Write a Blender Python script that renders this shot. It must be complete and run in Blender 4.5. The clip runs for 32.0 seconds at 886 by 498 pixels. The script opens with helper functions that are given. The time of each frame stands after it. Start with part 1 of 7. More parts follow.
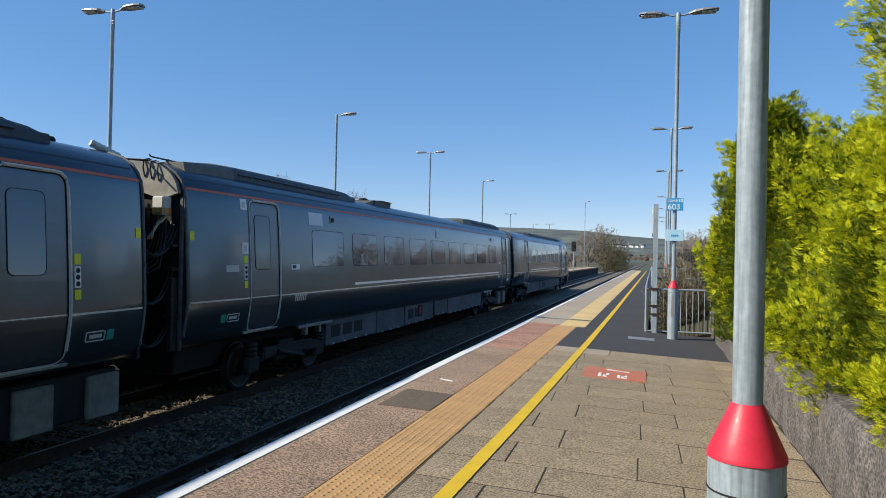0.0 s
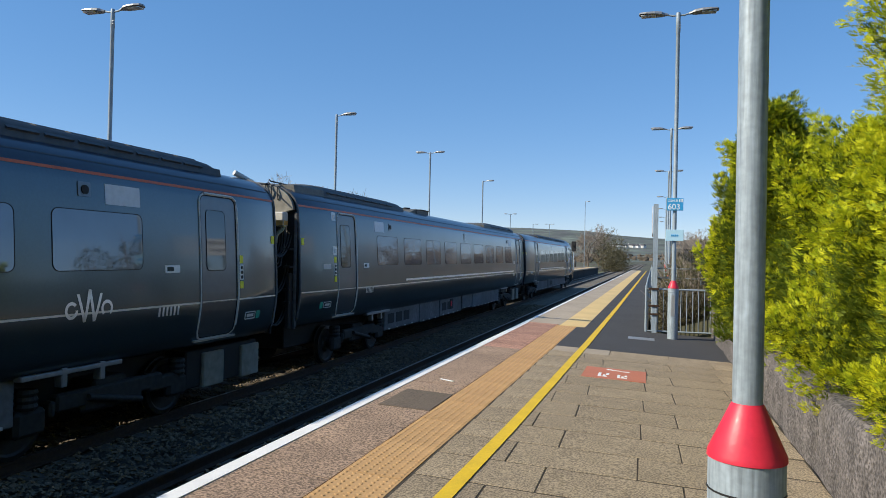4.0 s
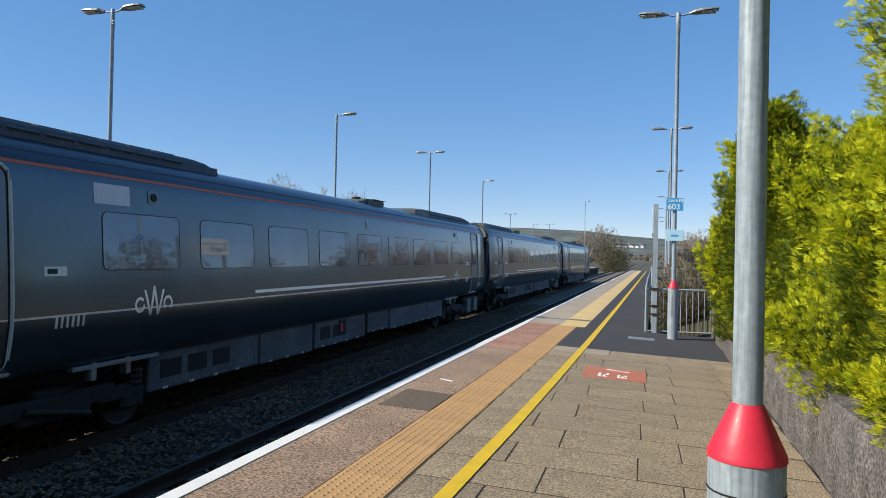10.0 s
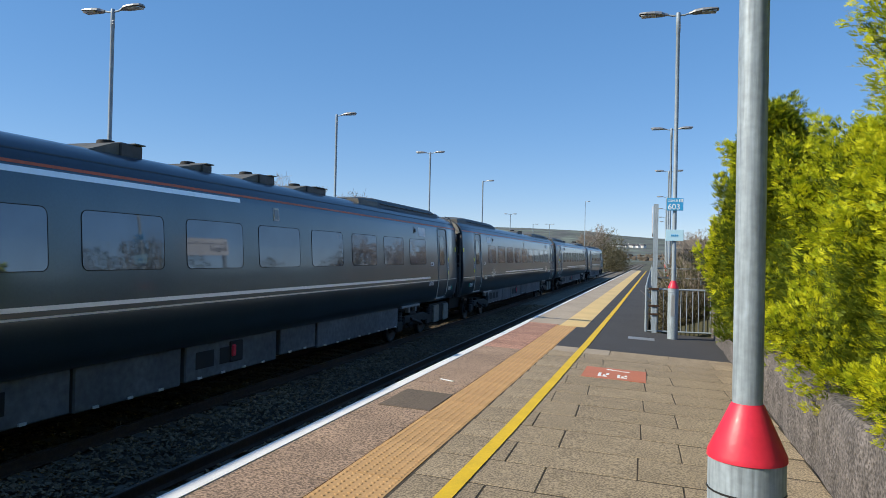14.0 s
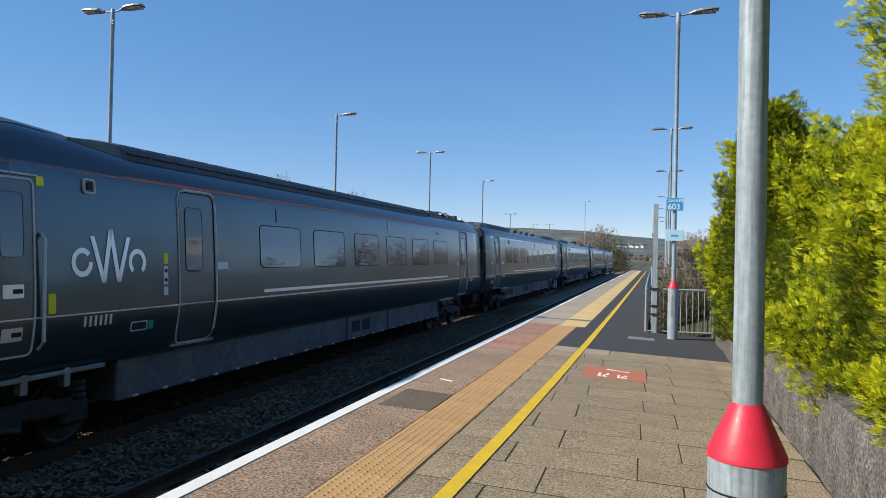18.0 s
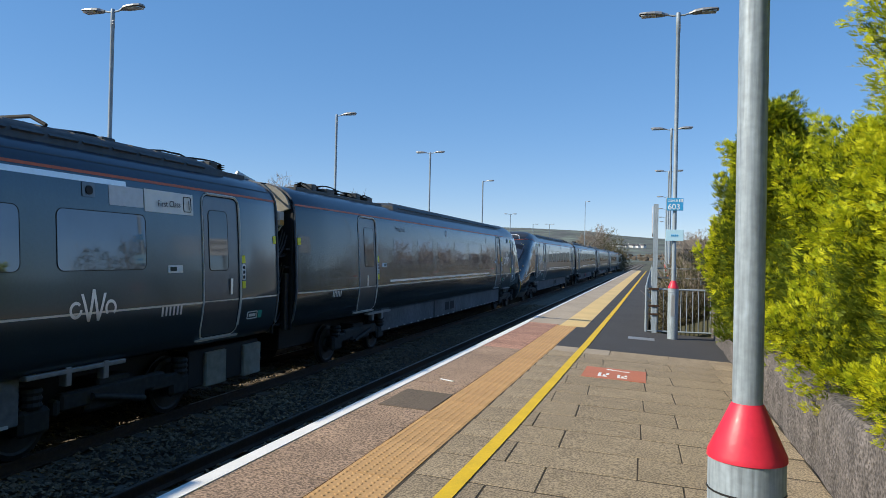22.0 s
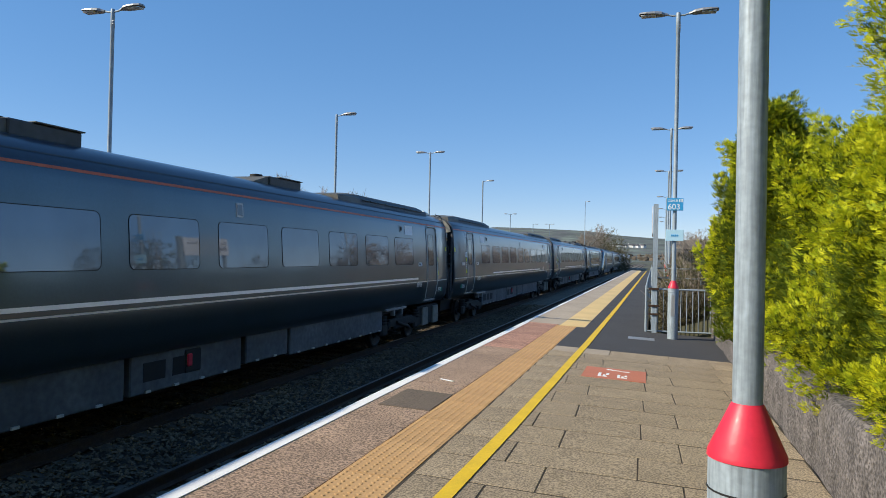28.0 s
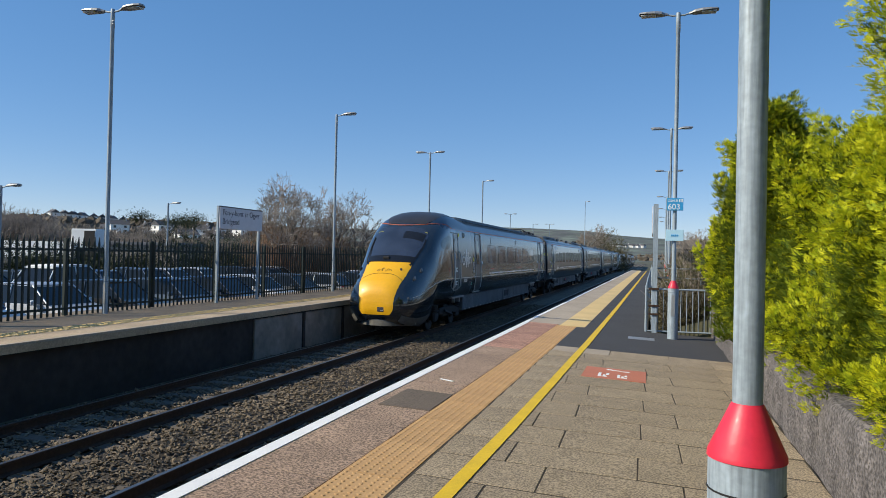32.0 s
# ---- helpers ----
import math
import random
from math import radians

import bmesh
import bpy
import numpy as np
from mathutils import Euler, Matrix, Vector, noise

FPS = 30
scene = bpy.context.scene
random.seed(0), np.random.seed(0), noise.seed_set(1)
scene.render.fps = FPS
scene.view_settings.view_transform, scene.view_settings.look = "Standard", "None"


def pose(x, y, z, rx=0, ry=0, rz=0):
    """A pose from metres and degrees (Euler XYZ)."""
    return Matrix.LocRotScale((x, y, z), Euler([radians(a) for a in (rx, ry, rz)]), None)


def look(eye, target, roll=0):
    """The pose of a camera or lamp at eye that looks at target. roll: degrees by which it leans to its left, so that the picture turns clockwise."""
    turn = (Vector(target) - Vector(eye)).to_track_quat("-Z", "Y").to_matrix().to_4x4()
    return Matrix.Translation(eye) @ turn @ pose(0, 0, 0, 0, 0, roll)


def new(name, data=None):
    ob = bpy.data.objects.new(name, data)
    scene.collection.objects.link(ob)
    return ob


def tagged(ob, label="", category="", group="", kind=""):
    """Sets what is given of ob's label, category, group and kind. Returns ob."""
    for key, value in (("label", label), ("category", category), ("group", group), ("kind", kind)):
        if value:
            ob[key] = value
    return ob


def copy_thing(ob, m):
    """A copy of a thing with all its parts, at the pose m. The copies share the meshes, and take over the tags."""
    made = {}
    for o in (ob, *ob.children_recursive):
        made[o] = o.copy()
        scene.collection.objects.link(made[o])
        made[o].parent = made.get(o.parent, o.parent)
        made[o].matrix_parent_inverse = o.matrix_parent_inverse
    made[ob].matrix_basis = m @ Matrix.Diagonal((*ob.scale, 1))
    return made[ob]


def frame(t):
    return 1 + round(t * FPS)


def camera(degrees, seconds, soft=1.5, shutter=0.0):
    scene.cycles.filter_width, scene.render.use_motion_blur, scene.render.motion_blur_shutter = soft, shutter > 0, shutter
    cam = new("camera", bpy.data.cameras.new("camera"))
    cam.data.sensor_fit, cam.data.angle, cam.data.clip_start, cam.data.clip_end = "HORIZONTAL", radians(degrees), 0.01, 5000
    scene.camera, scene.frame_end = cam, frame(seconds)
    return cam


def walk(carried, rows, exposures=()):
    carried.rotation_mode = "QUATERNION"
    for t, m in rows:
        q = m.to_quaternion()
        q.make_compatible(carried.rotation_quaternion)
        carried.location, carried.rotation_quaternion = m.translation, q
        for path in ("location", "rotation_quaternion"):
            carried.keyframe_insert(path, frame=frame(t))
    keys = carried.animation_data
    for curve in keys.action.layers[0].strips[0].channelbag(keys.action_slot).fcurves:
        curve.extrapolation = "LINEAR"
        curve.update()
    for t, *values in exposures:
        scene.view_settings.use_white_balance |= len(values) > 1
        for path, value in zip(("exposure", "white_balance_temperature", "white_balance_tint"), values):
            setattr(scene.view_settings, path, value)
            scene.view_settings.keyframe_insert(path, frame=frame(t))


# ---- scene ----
cam = camera(65.04, 32.0, soft=0.6)

# The camera stands on a tripod on the platform, z = 0 at the platform's edge.
EYE = (0.0, 0.0, 1.6)
YAW, PITCH = radians(16.80), radians(0.53)
AIM = (-math.sin(YAW) * math.cos(PITCH), math.cos(YAW) * math.cos(PITCH), 1.6 + math.sin(PITCH))
walk(cam, [(0.0, look(EYE, AIM, 1.25)), (32.0, look(EYE, AIM, 1.25))], [(0.0, 0.19), (30.9, 0.19), (31.5, 0.04), (32.0, 0.04)])

# ---- light ----
SUN_EL, SUN_SIDE = radians(32.6), radians(30.0)
TO_SUN = Vector((-math.cos(SUN_SIDE) * math.cos(SUN_EL), -math.sin(SUN_SIDE) * math.cos(SUN_EL), math.sin(SUN_EL)))
world = bpy.data.worlds.new("world")
scene.world = world
world.use_nodes = True
wn = world.node_tree.nodes
sky = wn.new("ShaderNodeTexSky")
sky.sky_type, sky.sun_disc = "NISHITA", False
sky.sun_elevation = SUN_EL
sky.sun_rotation = math.atan2(TO_SUN.x, TO_SUN.y)
sky.altitude, sky.air_density, sky.dust_density, sky.ozone_density = 500, 0.8, 0.0, 4.0
wn["Background"].inputs["Strength"].default_value = 0.243
rich = wn.new("ShaderNodeHueSaturation")
rich.inputs["Saturation"].default_value = 1.64
even = wn.new("ShaderNodeGamma")
even.inputs["Gamma"].default_value = 0.50
world.node_tree.links.new(sky.outputs[0], even.inputs["Color"])
world.node_tree.links.new(even.outputs[0], rich.inputs["Color"])
balance = wn.new("ShaderNodeVectorMath")
balance.operation = "MULTIPLY"
balance.inputs[1].default_value = (1.12, 1.105, 1.225)
world.node_tree.links.new(rich.outputs[0], balance.inputs[0])
world.node_tree.links.new(balance.outputs[0], wn["Background"].inputs["Color"])
sun_data = bpy.data.lights.new("sun", "SUN")
sun_data.energy, sun_data.angle, sun_data.color = 5.1, radians(0.53), (1.0, 0.915, 0.74)
sun = new("sun", sun_data)
sun.matrix_basis = look((0, 0, 60), Vector((0, 0, 60)) - TO_SUN)


# ---- materials ----
def material(name, base, rough=0.7, metal=0.0, grain=0.0, scale=8.0, big=0.0, bigscale=0.6, bump=0.0, bumpscale=60.0, coat=0.0,
             each=0.0, second=None, spec=0.5, hard=0.25):
    """A surface of one colour with fine grain, broad stains, relief and a difference from piece to piece."""
    m = bpy.data.materials.new(name)
    m.use_nodes = True
    n, l = m.node_tree.nodes, m.node_tree.links
    b = n["Principled BSDF"]
    b.inputs["Roughness"].default_value, b.inputs["Metallic"].default_value = rough, metal
    b.inputs["Coat Weight"].default_value, b.inputs["Coat Roughness"].default_value = coat, 0.04
    b.inputs["Specular IOR Level"].default_value = spec
    tc = n.new("ShaderNodeTexCoord")
    colour = None

    def varied(prev, fac, lo, hi, half=0.25):
        ramp = n.new("ShaderNodeMapRange")
        ramp.inputs["From Min"].default_value, ramp.inputs["From Max"].default_value = 0.5 - half, 0.5 + half
        ramp.inputs["To Min"].default_value, ramp.inputs["To Max"].default_value = lo, hi
        l.new(fac, ramp.inputs["Value"])
        mul = n.new("ShaderNodeVectorMath")
        mul.operation = "SCALE"
        if prev is None:
            mul.inputs[0].default_value = base
        else:
            l.new(prev, mul.inputs[0])
        l.new(ramp.outputs[0], mul.inputs["Scale"])
        return mul.outputs[0]

    def noise_node(s, detail=4.0):
        t = n.new("ShaderNodeTexNoise")
        t.inputs["Scale"].default_value, t.inputs["Detail"].default_value = s, detail
        l.new(tc.outputs["Object"], t.inputs["Vector"])
        return t.outputs["Fac"]
    if second is not None:
        mix = n.new("ShaderNodeMix")
        mix.data_type = "RGBA"
        mix.inputs["A"].default_value, mix.inputs["B"].default_value = (*base, 1), (*second, 1)
        ramp = n.new("ShaderNodeMapRange")
        ramp.inputs["From Min"].default_value, ramp.inputs["From Max"].default_value = 0.4, 0.62
        l.new(noise_node(bigscale * 1.7, 6.0), ramp.inputs["Value"])
        l.new(ramp.outputs[0], mix.inputs["Factor"])
        colour = mix.outputs["Result"]
    if grain:
        colour = varied(colour, noise_node(scale, 5.0), 1 - grain, 1 + grain, hard)
    if big:
        colour = varied(colour, noise_node(bigscale, 3.0), 1 - big, 1 + big)
    if each:
        info = n.new("ShaderNodeObjectInfo")
        r = n.new("ShaderNodeMapRange")
        r.inputs["To Min"].default_value, r.inputs["To Max"].default_value = 1 - each, 1 + each
        l.new(info.outputs["Random"], r.inputs["Value"])
        mul = n.new("ShaderNodeVectorMath")
        mul.operation = "SCALE"
        if colour is None:
            mul.inputs[0].default_value = base
        else:
            l.new(colour, mul.inputs[0])
        l.new(r.outputs[0], mul.inputs["Scale"])
        colour = mul.outputs[0]
    if colour is None:
        b.inputs["Base Color"].default_value = (*base, 1)
    else:
        l.new(colour, b.inputs["Base Color"])
    if bump:
        bn = n.new("ShaderNodeBump")
        bn.inputs["Strength"].default_value, bn.inputs["Distance"].default_value = 1.0, bump
        l.new(noise_node(bumpscale, 4.0), bn.inputs["Height"])
        l.new(bn.outputs[0], b.inputs["Normal"])
    return m


def islands(m, spread):
    """Adds a difference from loose piece to loose piece inside one mesh."""
    n, l = m.node_tree.nodes, m.node_tree.links
    b = n["Principled BSDF"]
    geo, r, mul = n.new("ShaderNodeNewGeometry"), n.new("ShaderNodeMapRange"), n.new("ShaderNodeVectorMath")
    mul.operation = "SCALE"
    r.inputs["To Min"].default_value, r.inputs["To Max"].default_value = 1 - spread, 1 + spread
    l.new(geo.outputs["Random Per Island"], r.inputs["Value"])
    l.new(r.outputs[0], mul.inputs["Scale"])
    if b.inputs["Base Color"].links:
        l.new(b.inputs["Base Color"].links[0].from_socket, mul.inputs[0])
    else:
        mul.inputs[0].default_value = b.inputs["Base Color"].default_value[:3]
    l.new(mul.outputs[0], b.inputs["Base Color"])
    return m


def streaked(m, amount):
    """Adds streaks that run down an upright tube."""
    n, l = m.node_tree.nodes, m.node_tree.links
    b = n["Principled BSDF"]
    tc, mp, nz, r, mul = n.new("ShaderNodeTexCoord"), n.new("ShaderNodeMapping"), n.new("ShaderNodeTexNoise"), n.new("ShaderNodeMapRange"), n.new("ShaderNodeVectorMath")
    mp.inputs["Scale"].default_value = (70, 70, 4)
    nz.inputs["Scale"].default_value, nz.inputs["Detail"].default_value = 1.0, 4.0
    r.inputs["From Min"].default_value, r.inputs["From Max"].default_value = 0.3, 0.7
    r.inputs["To Min"].default_value, r.inputs["To Max"].default_value = 1 - amount, 1 + amount
    mul.operation = "SCALE"
    l.new(tc.outputs["Object"], mp.inputs["Vector"])
    l.new(mp.outputs[0], nz.inputs["Vector"])
    l.new(nz.outputs["Fac"], r.inputs["Value"])
    l.new(r.outputs[0], mul.inputs["Scale"])
    l.new(b.inputs["Base Color"].links[0].from_socket, mul.inputs[0])
    l.new(mul.outputs[0], b.inputs["Base Color"])
    return m


def glass_like(name, colour, rough=0.03):
    m = material(name, colour, rough, spec=0.7)
    return m


def leaf_material(name, a, bcol, through_amount=0.3):
    m = bpy.data.materials.new(name)
    m.use_nodes = True
    n, l = m.node_tree.nodes, m.node_tree.links
    b = n["Principled BSDF"]
    b.inputs["Roughness"].default_value = 0.6
    b.inputs["Specular IOR Level"].default_value = 0.25
    geo, mix = n.new("ShaderNodeNewGeometry"), n.new("ShaderNodeMix")
    mix.data_type = "RGBA"
    mix.inputs["A"].default_value, mix.inputs["B"].default_value = (*a, 1), (*bcol, 1)
    # lighter and darker tufts, and a difference from leaf to leaf
    tc, nz, ramp, both = n.new("ShaderNodeTexCoord"), n.new("ShaderNodeTexNoise"), n.new("ShaderNodeMapRange"), n.new("ShaderNodeMath")
    nz.inputs["Scale"].default_value, nz.inputs["Detail"].default_value = 9.0, 3.0
    l.new(tc.outputs["Object"], nz.inputs["Vector"])
    ramp.inputs["From Min"].default_value, ramp.inputs["From Max"].default_value = 0.40, 0.60
    ramp.inputs["To Max"].default_value = 0.7
    l.new(nz.outputs["Fac"], ramp.inputs["Value"])
    both.operation = "MULTIPLY_ADD"
    both.inputs[1].default_value = 0.3
    l.new(geo.outputs["Random Per Island"], both.inputs[0])
    l.new(ramp.outputs[0], both.inputs[2])
    l.new(both.outputs[0], mix.inputs["Factor"])
    l.new(mix.outputs["Result"], b.inputs["Base Color"])
    tr, add = n.new("ShaderNodeBsdfTranslucent"), n.new("ShaderNodeMixShader")
    add.inputs[0].default_value = through_amount
    l.new(mix.outputs["Result"], tr.inputs["Color"])
    l.new(b.outputs[0], add.inputs[1])
    l.new(tr.outputs[0], add.inputs[2])
    l.new(add.outputs[0], n["Material Output"].inputs["Surface"])
    return m


M = {}
M["green"] = material("dark_green_paint", (0.080, 0.111, 0.130), 0.28, 0.78, big=0.10, bigscale=0.7, grain=0.05, scale=30, coat=1.0, bump=0.0006, bumpscale=1.6)
M["green"].node_tree.nodes["Principled BSDF"].inputs["Coat Weight"].default_value = 0.70
M["green"].node_tree.nodes["Principled BSDF"].inputs["Coat Roughness"].default_value = 0.10
M["green"].node_tree.nodes["Principled BSDF"].inputs["Specular Tint"].default_value = (0.85, 0.84, 0.86, 1)
M["nose"] = material("dark_nose_gloss", (0.045, 0.056, 0.064), 0.16, 0.55, coat=1.0, grain=0.06, scale=20, big=0.12, bigscale=1.0, bump=0.0006, bumpscale=2)
# cream colour for the highlight painted along the body's crease
M["crease"] = material("crease_highlight", (0.78, 0.74, 0.64), 0.35, grain=0.1)
M["roof"] = material("roof_paint", (0.014, 0.026, 0.050), 0.3, grain=0.2, scale=12, big=0.25, bigscale=0.5, coat=0.3)
M["cowl"] = material("roof_cowl_grey", (0.12, 0.115, 0.10), 0.6, grain=0.25, scale=9, big=0.2)
M["dome"] = material("dusty_cab_roof", (0.035, 0.029, 0.024), 0.42, grain=0.15, scale=8, big=0.3, bigscale=0.9, coat=0.2)
M["cowl_dark"] = material("roof_cowl_dark", (0.05, 0.051, 0.052), 0.55, grain=0.3, scale=9, big=0.3)
M["orange"] = material("orange_line", (0.62, 0.13, 0.05), 0.45, grain=0.1)
M["stripe"] = material("silver_vinyl", (0.92, 0.92, 0.91), 0.38, 0.6, grain=0.04, scale=20)
M["yellow"] = material("warning_yellow", (0.84, 0.43, 0.006), 0.42, grain=0.05, scale=15, coat=0.15)
M["amber"] = material("amber_label", (0.55, 0.30, 0.08), 0.5, grain=0.08)
M["cable"] = material("cable_black", (0.03, 0.03, 0.032), 0.55)
M["tag"] = material("yellow_tag", (0.86, 0.80, 0.02), 0.5, grain=0.05)
M["white"] = material("white_marking", (0.86, 0.86, 0.84), 0.5, grain=0.06)
M["teal"] = material("teal_sticker", (0.03, 0.36, 0.26), 0.5, grain=0.06)
M["pane"] = material("train_glass", (0.160, 0.185, 0.215), 0.03, 0.60, big=0.10, bigscale=1.7, spec=0.6, bump=0.0002, bumpscale=3)
M["pane"].node_tree.nodes["Principled BSDF"].inputs["Specular Tint"].default_value = (0.85, 0.84, 0.86, 1)
M["door"] = material("door_paint", (0.125, 0.138, 0.152), 0.33, 0.7, coat=0.3, grain=0.06, big=0.12)
M["frame"] = material("door_seal_grey", (0.58, 0.57, 0.54), 0.5, grain=0.12, scale=14)
M["under"] = material("underframe_grey", (0.11, 0.115, 0.125), 0.65, grain=0.3, scale=10, big=0.4, bigscale=1.2)
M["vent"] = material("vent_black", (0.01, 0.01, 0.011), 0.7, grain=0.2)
M["bogie"] = material("bogie_steel", (0.026, 0.025, 0.024), 0.7, 0.2, grain=0.4, scale=12, big=0.3)
M["wheel"] = material("wheel_steel", (0.045, 0.042, 0.040), 0.5, 0.7, grain=0.3)
M["rubber"] = material("gangway_rubber", (0.012, 0.012, 0.013), 0.8, grain=0.3, scale=20)
M["wire"] = material("bound_wire", (0.42, 0.36, 0.22), 0.6, grain=0.2)
M["endgrey"] = material("car_end_beige", (0.25, 0.235, 0.20), 0.65, grain=0.2, scale=8, big=0.2, bigscale=2)
M["metal"] = material("bare_metal", (0.35, 0.35, 0.35), 0.45, 0.7, grain=0.2)
M["rail_top"] = material("rail_head", (0.25, 0.23, 0.21), 0.35, 0.9, grain=0.2)
M["rust"] = material("rusty_rail", (0.045, 0.024, 0.014), 0.8, 0.1, grain=0.35, scale=20, big=0.25)
M["sleeper"] = material("concrete_sleeper", (0.11, 0.09, 0.07), 0.9, grain=0.25, scale=14, bump=0.004)
M["ballast"] = islands(material("ballast_stone", (0.160, 0.122, 0.080), 0.9, grain=0.2, scale=25, bump=0.003, big=0.3, bigscale=0.3), 0.36)
# bed darker than its stones, the shade of their gaps in its colour
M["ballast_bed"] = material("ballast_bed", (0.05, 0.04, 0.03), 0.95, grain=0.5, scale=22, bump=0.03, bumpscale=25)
M["ballast_far"] = material("distant_ballast", (0.155, 0.132, 0.098), 0.95, grain=0.5, hard=0.15, scale=14, big=0.2, bigscale=0.4)
M["ground"] = material("ground_earth", (0.10, 0.095, 0.055), 0.95, grain=0.3, scale=3, big=0.3, bigscale=0.05)
M["slab"] = material("paving_slab", (0.312, 0.243, 0.160), 0.85, grain=0.45, hard=0.11, scale=60, big=0.18, bigscale=2.2, bump=0.004, bumpscale=70, each=0.09)
M["joint"] = material("paving_bed", (0.09, 0.075, 0.055), 0.95, grain=0.3)
M["tarmac"] = material("tarmac", (0.052, 0.051, 0.053), 0.9, hard=0.15, grain=0.3, scale=90, big=0.12, bigscale=0.9, bump=0.003, bumpscale=140)
M["coping"] = material("aggregate_coping", (0.33, 0.225, 0.155), 0.9, grain=0.55, hard=0.11, scale=52, big=0.16, bigscale=1.5, bump=0.006, bumpscale=75, each=0.08)
M["coping_far"] = material("concrete_coping", (0.40, 0.33, 0.25), 0.9, grain=0.2, scale=40, big=0.15, bump=0.003)
M["white_line"] = material("white_edge_paint", (0.83, 0.82, 0.80), 0.7, grain=0.05, scale=20, big=0.06, bigscale=3, bump=0.003, bumpscale=40)
M["tactile"] = material("buff_tactile", (0.52, 0.31, 0.135), 0.8, grain=0.1, scale=40, big=0.12, bigscale=2.5, bump=0.001, each=0.06)
M["tactile_far"] = material("pale_tactile", (0.70, 0.50, 0.22), 0.8, grain=0.1, scale=30, big=0.1)
M["yellow_line"] = material("yellow_line_paint", (0.76, 0.50, 0.02), 0.7, grain=0.08, scale=35, big=0.1, bigscale=4, bump=0.002)
M["coping_tan"] = material("tan_coping", (0.44, 0.33, 0.215), 0.9, grain=0.25, scale=30, big=0.22, bigscale=1.2, bump=0.003)
M["coping_red"] = material("red_aggregate_coping", (0.40, 0.215, 0.15), 0.9, grain=0.5, hard=0.12, scale=52, big=0.18, bigscale=2.0, bump=0.005, bumpscale=75, each=0.14)
M["patch"] = material("dark_patched_coping", (0.15, 0.115, 0.085), 0.95, grain=0.4, scale=50, big=0.15, bump=0.005, bumpscale=80)
M["red_slab"] = material("faded_red_paint", (0.50, 0.17, 0.10), 0.8, grain=0.15, scale=35, big=0.1, bump=0.003)
M["stone_wall"] = material("rough_render_wall", (0.135, 0.121, 0.117), 0.95, grain=0.5, hard=0.13, scale=38, big=0.4, bigscale=4.5, bump=0.035, bumpscale=26)
M["mortar"] = material("dark_joint", (0.055, 0.043, 0.03), 0.95, grain=0.5, scale=30, big=0.3, bigscale=3)
M["dark_wall"] = material("sooty_brick_wall", (0.035, 0.03, 0.027), 0.95, grain=0.3, scale=6, big=0.4, bigscale=0.8, bump=0.01, bumpscale=8)
M["pale_wall"] = material("concrete_panel", (0.24, 0.215, 0.185), 0.9, grain=0.2, scale=5, big=0.25, bigscale=1.5)
M["galv"] = streaked(material("galvanised_steel", (0.30, 0.36, 0.41), 0.55, 0.12, grain=0.14, scale=40, big=0.08, bigscale=5, bump=0.0006, bumpscale=60), 0.28)
M["red"] = material("red_paint", (0.72, 0.028, 0.062), 0.45, grain=0.10, scale=25, big=0.10, coat=0.12, bump=0.001, bumpscale=30)
M["lamp"] = material("lamp_grey", (0.30, 0.31, 0.32), 0.5, 0.4, grain=0.1)
M["lens"] = glass_like("lamp_lens", (0.5, 0.5, 0.48), 0.2)
M["headlamp"] = glass_like("headlamp_glass", (0.10, 0.11, 0.12), 0.08)
M["fence"] = material("fence_green_black", (0.008, 0.019, 0.016), 0.6, grain=0.2, scale=10)
M["blue"] = material("sign_blue", (0.03, 0.30, 0.62), 0.5, grain=0.04)
M["pale_blue"] = material("sign_pale_blue", (0.42, 0.66, 0.80), 0.5, grain=0.06)
M["sign_white"] = material("sign_back_white", (0.62, 0.62, 0.66), 0.6, grain=0.06)
M["ink"] = material("sign_ink", (0.03, 0.03, 0.05), 0.6)
M["bark"] = material("bark", (0.16, 0.125, 0.095), 0.9, grain=0.3, scale=10)
M["twig"] = islands(material("twig", (0.30, 0.25, 0.205), 0.9), 0.35)
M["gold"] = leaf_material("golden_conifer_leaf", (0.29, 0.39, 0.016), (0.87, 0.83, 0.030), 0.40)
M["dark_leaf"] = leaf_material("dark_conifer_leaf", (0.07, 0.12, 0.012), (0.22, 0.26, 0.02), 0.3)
M["olive"] = leaf_material("scrub_leaf", (0.07, 0.07, 0.03), (0.17, 0.14, 0.08), 0.15)
M["ivy"] = leaf_material("ivy_leaf", (0.05, 0.065, 0.035), (0.16, 0.17, 0.10), 0.15)
M["hedge"] = leaf_material("dark_hedge_leaf", (0.012, 0.02, 0.008), (0.04, 0.055, 0.02), 0.1)
M["grass"] = material("hill_grass", (0.085, 0.095, 0.05), 0.95, grain=0.3, scale=0.05, big=0.35, bigscale=0.012, second=(0.085, 0.068, 0.048))
M["roof_tile"] = material("dark_roof_tile", (0.085, 0.085, 0.092), 0.85, each=0.3)
M["house"] = material("house_render", (0.84, 0.82, 0.78), 0.8, each=0.2)
M["car_glass"] = material("car_glass", (0.014, 0.017, 0.02), 0.06, spec=0.5)
M["cab_side"] = material("cab_side_glass", (0.115, 0.13, 0.14), 0.04, 0.6, spec=0.5, big=0.1)
M["russet"] = leaf_material("dead_beech_leaf", (0.16, 0.085, 0.045), (0.36, 0.22, 0.13), 0.2)
M["far_tarmac"] = material("worn_tarmac", (0.22, 0.17, 0.115), 0.92, grain=0.3, scale=40, big=0.25, bigscale=1.2)
M["screen_off"] = material("blank_display", (0.62, 0.64, 0.68), 0.3, grain=0.08, scale=14)
M["frit"] = material("windscreen_border", (0.012, 0.013, 0.016), 0.25, spec=0.4)
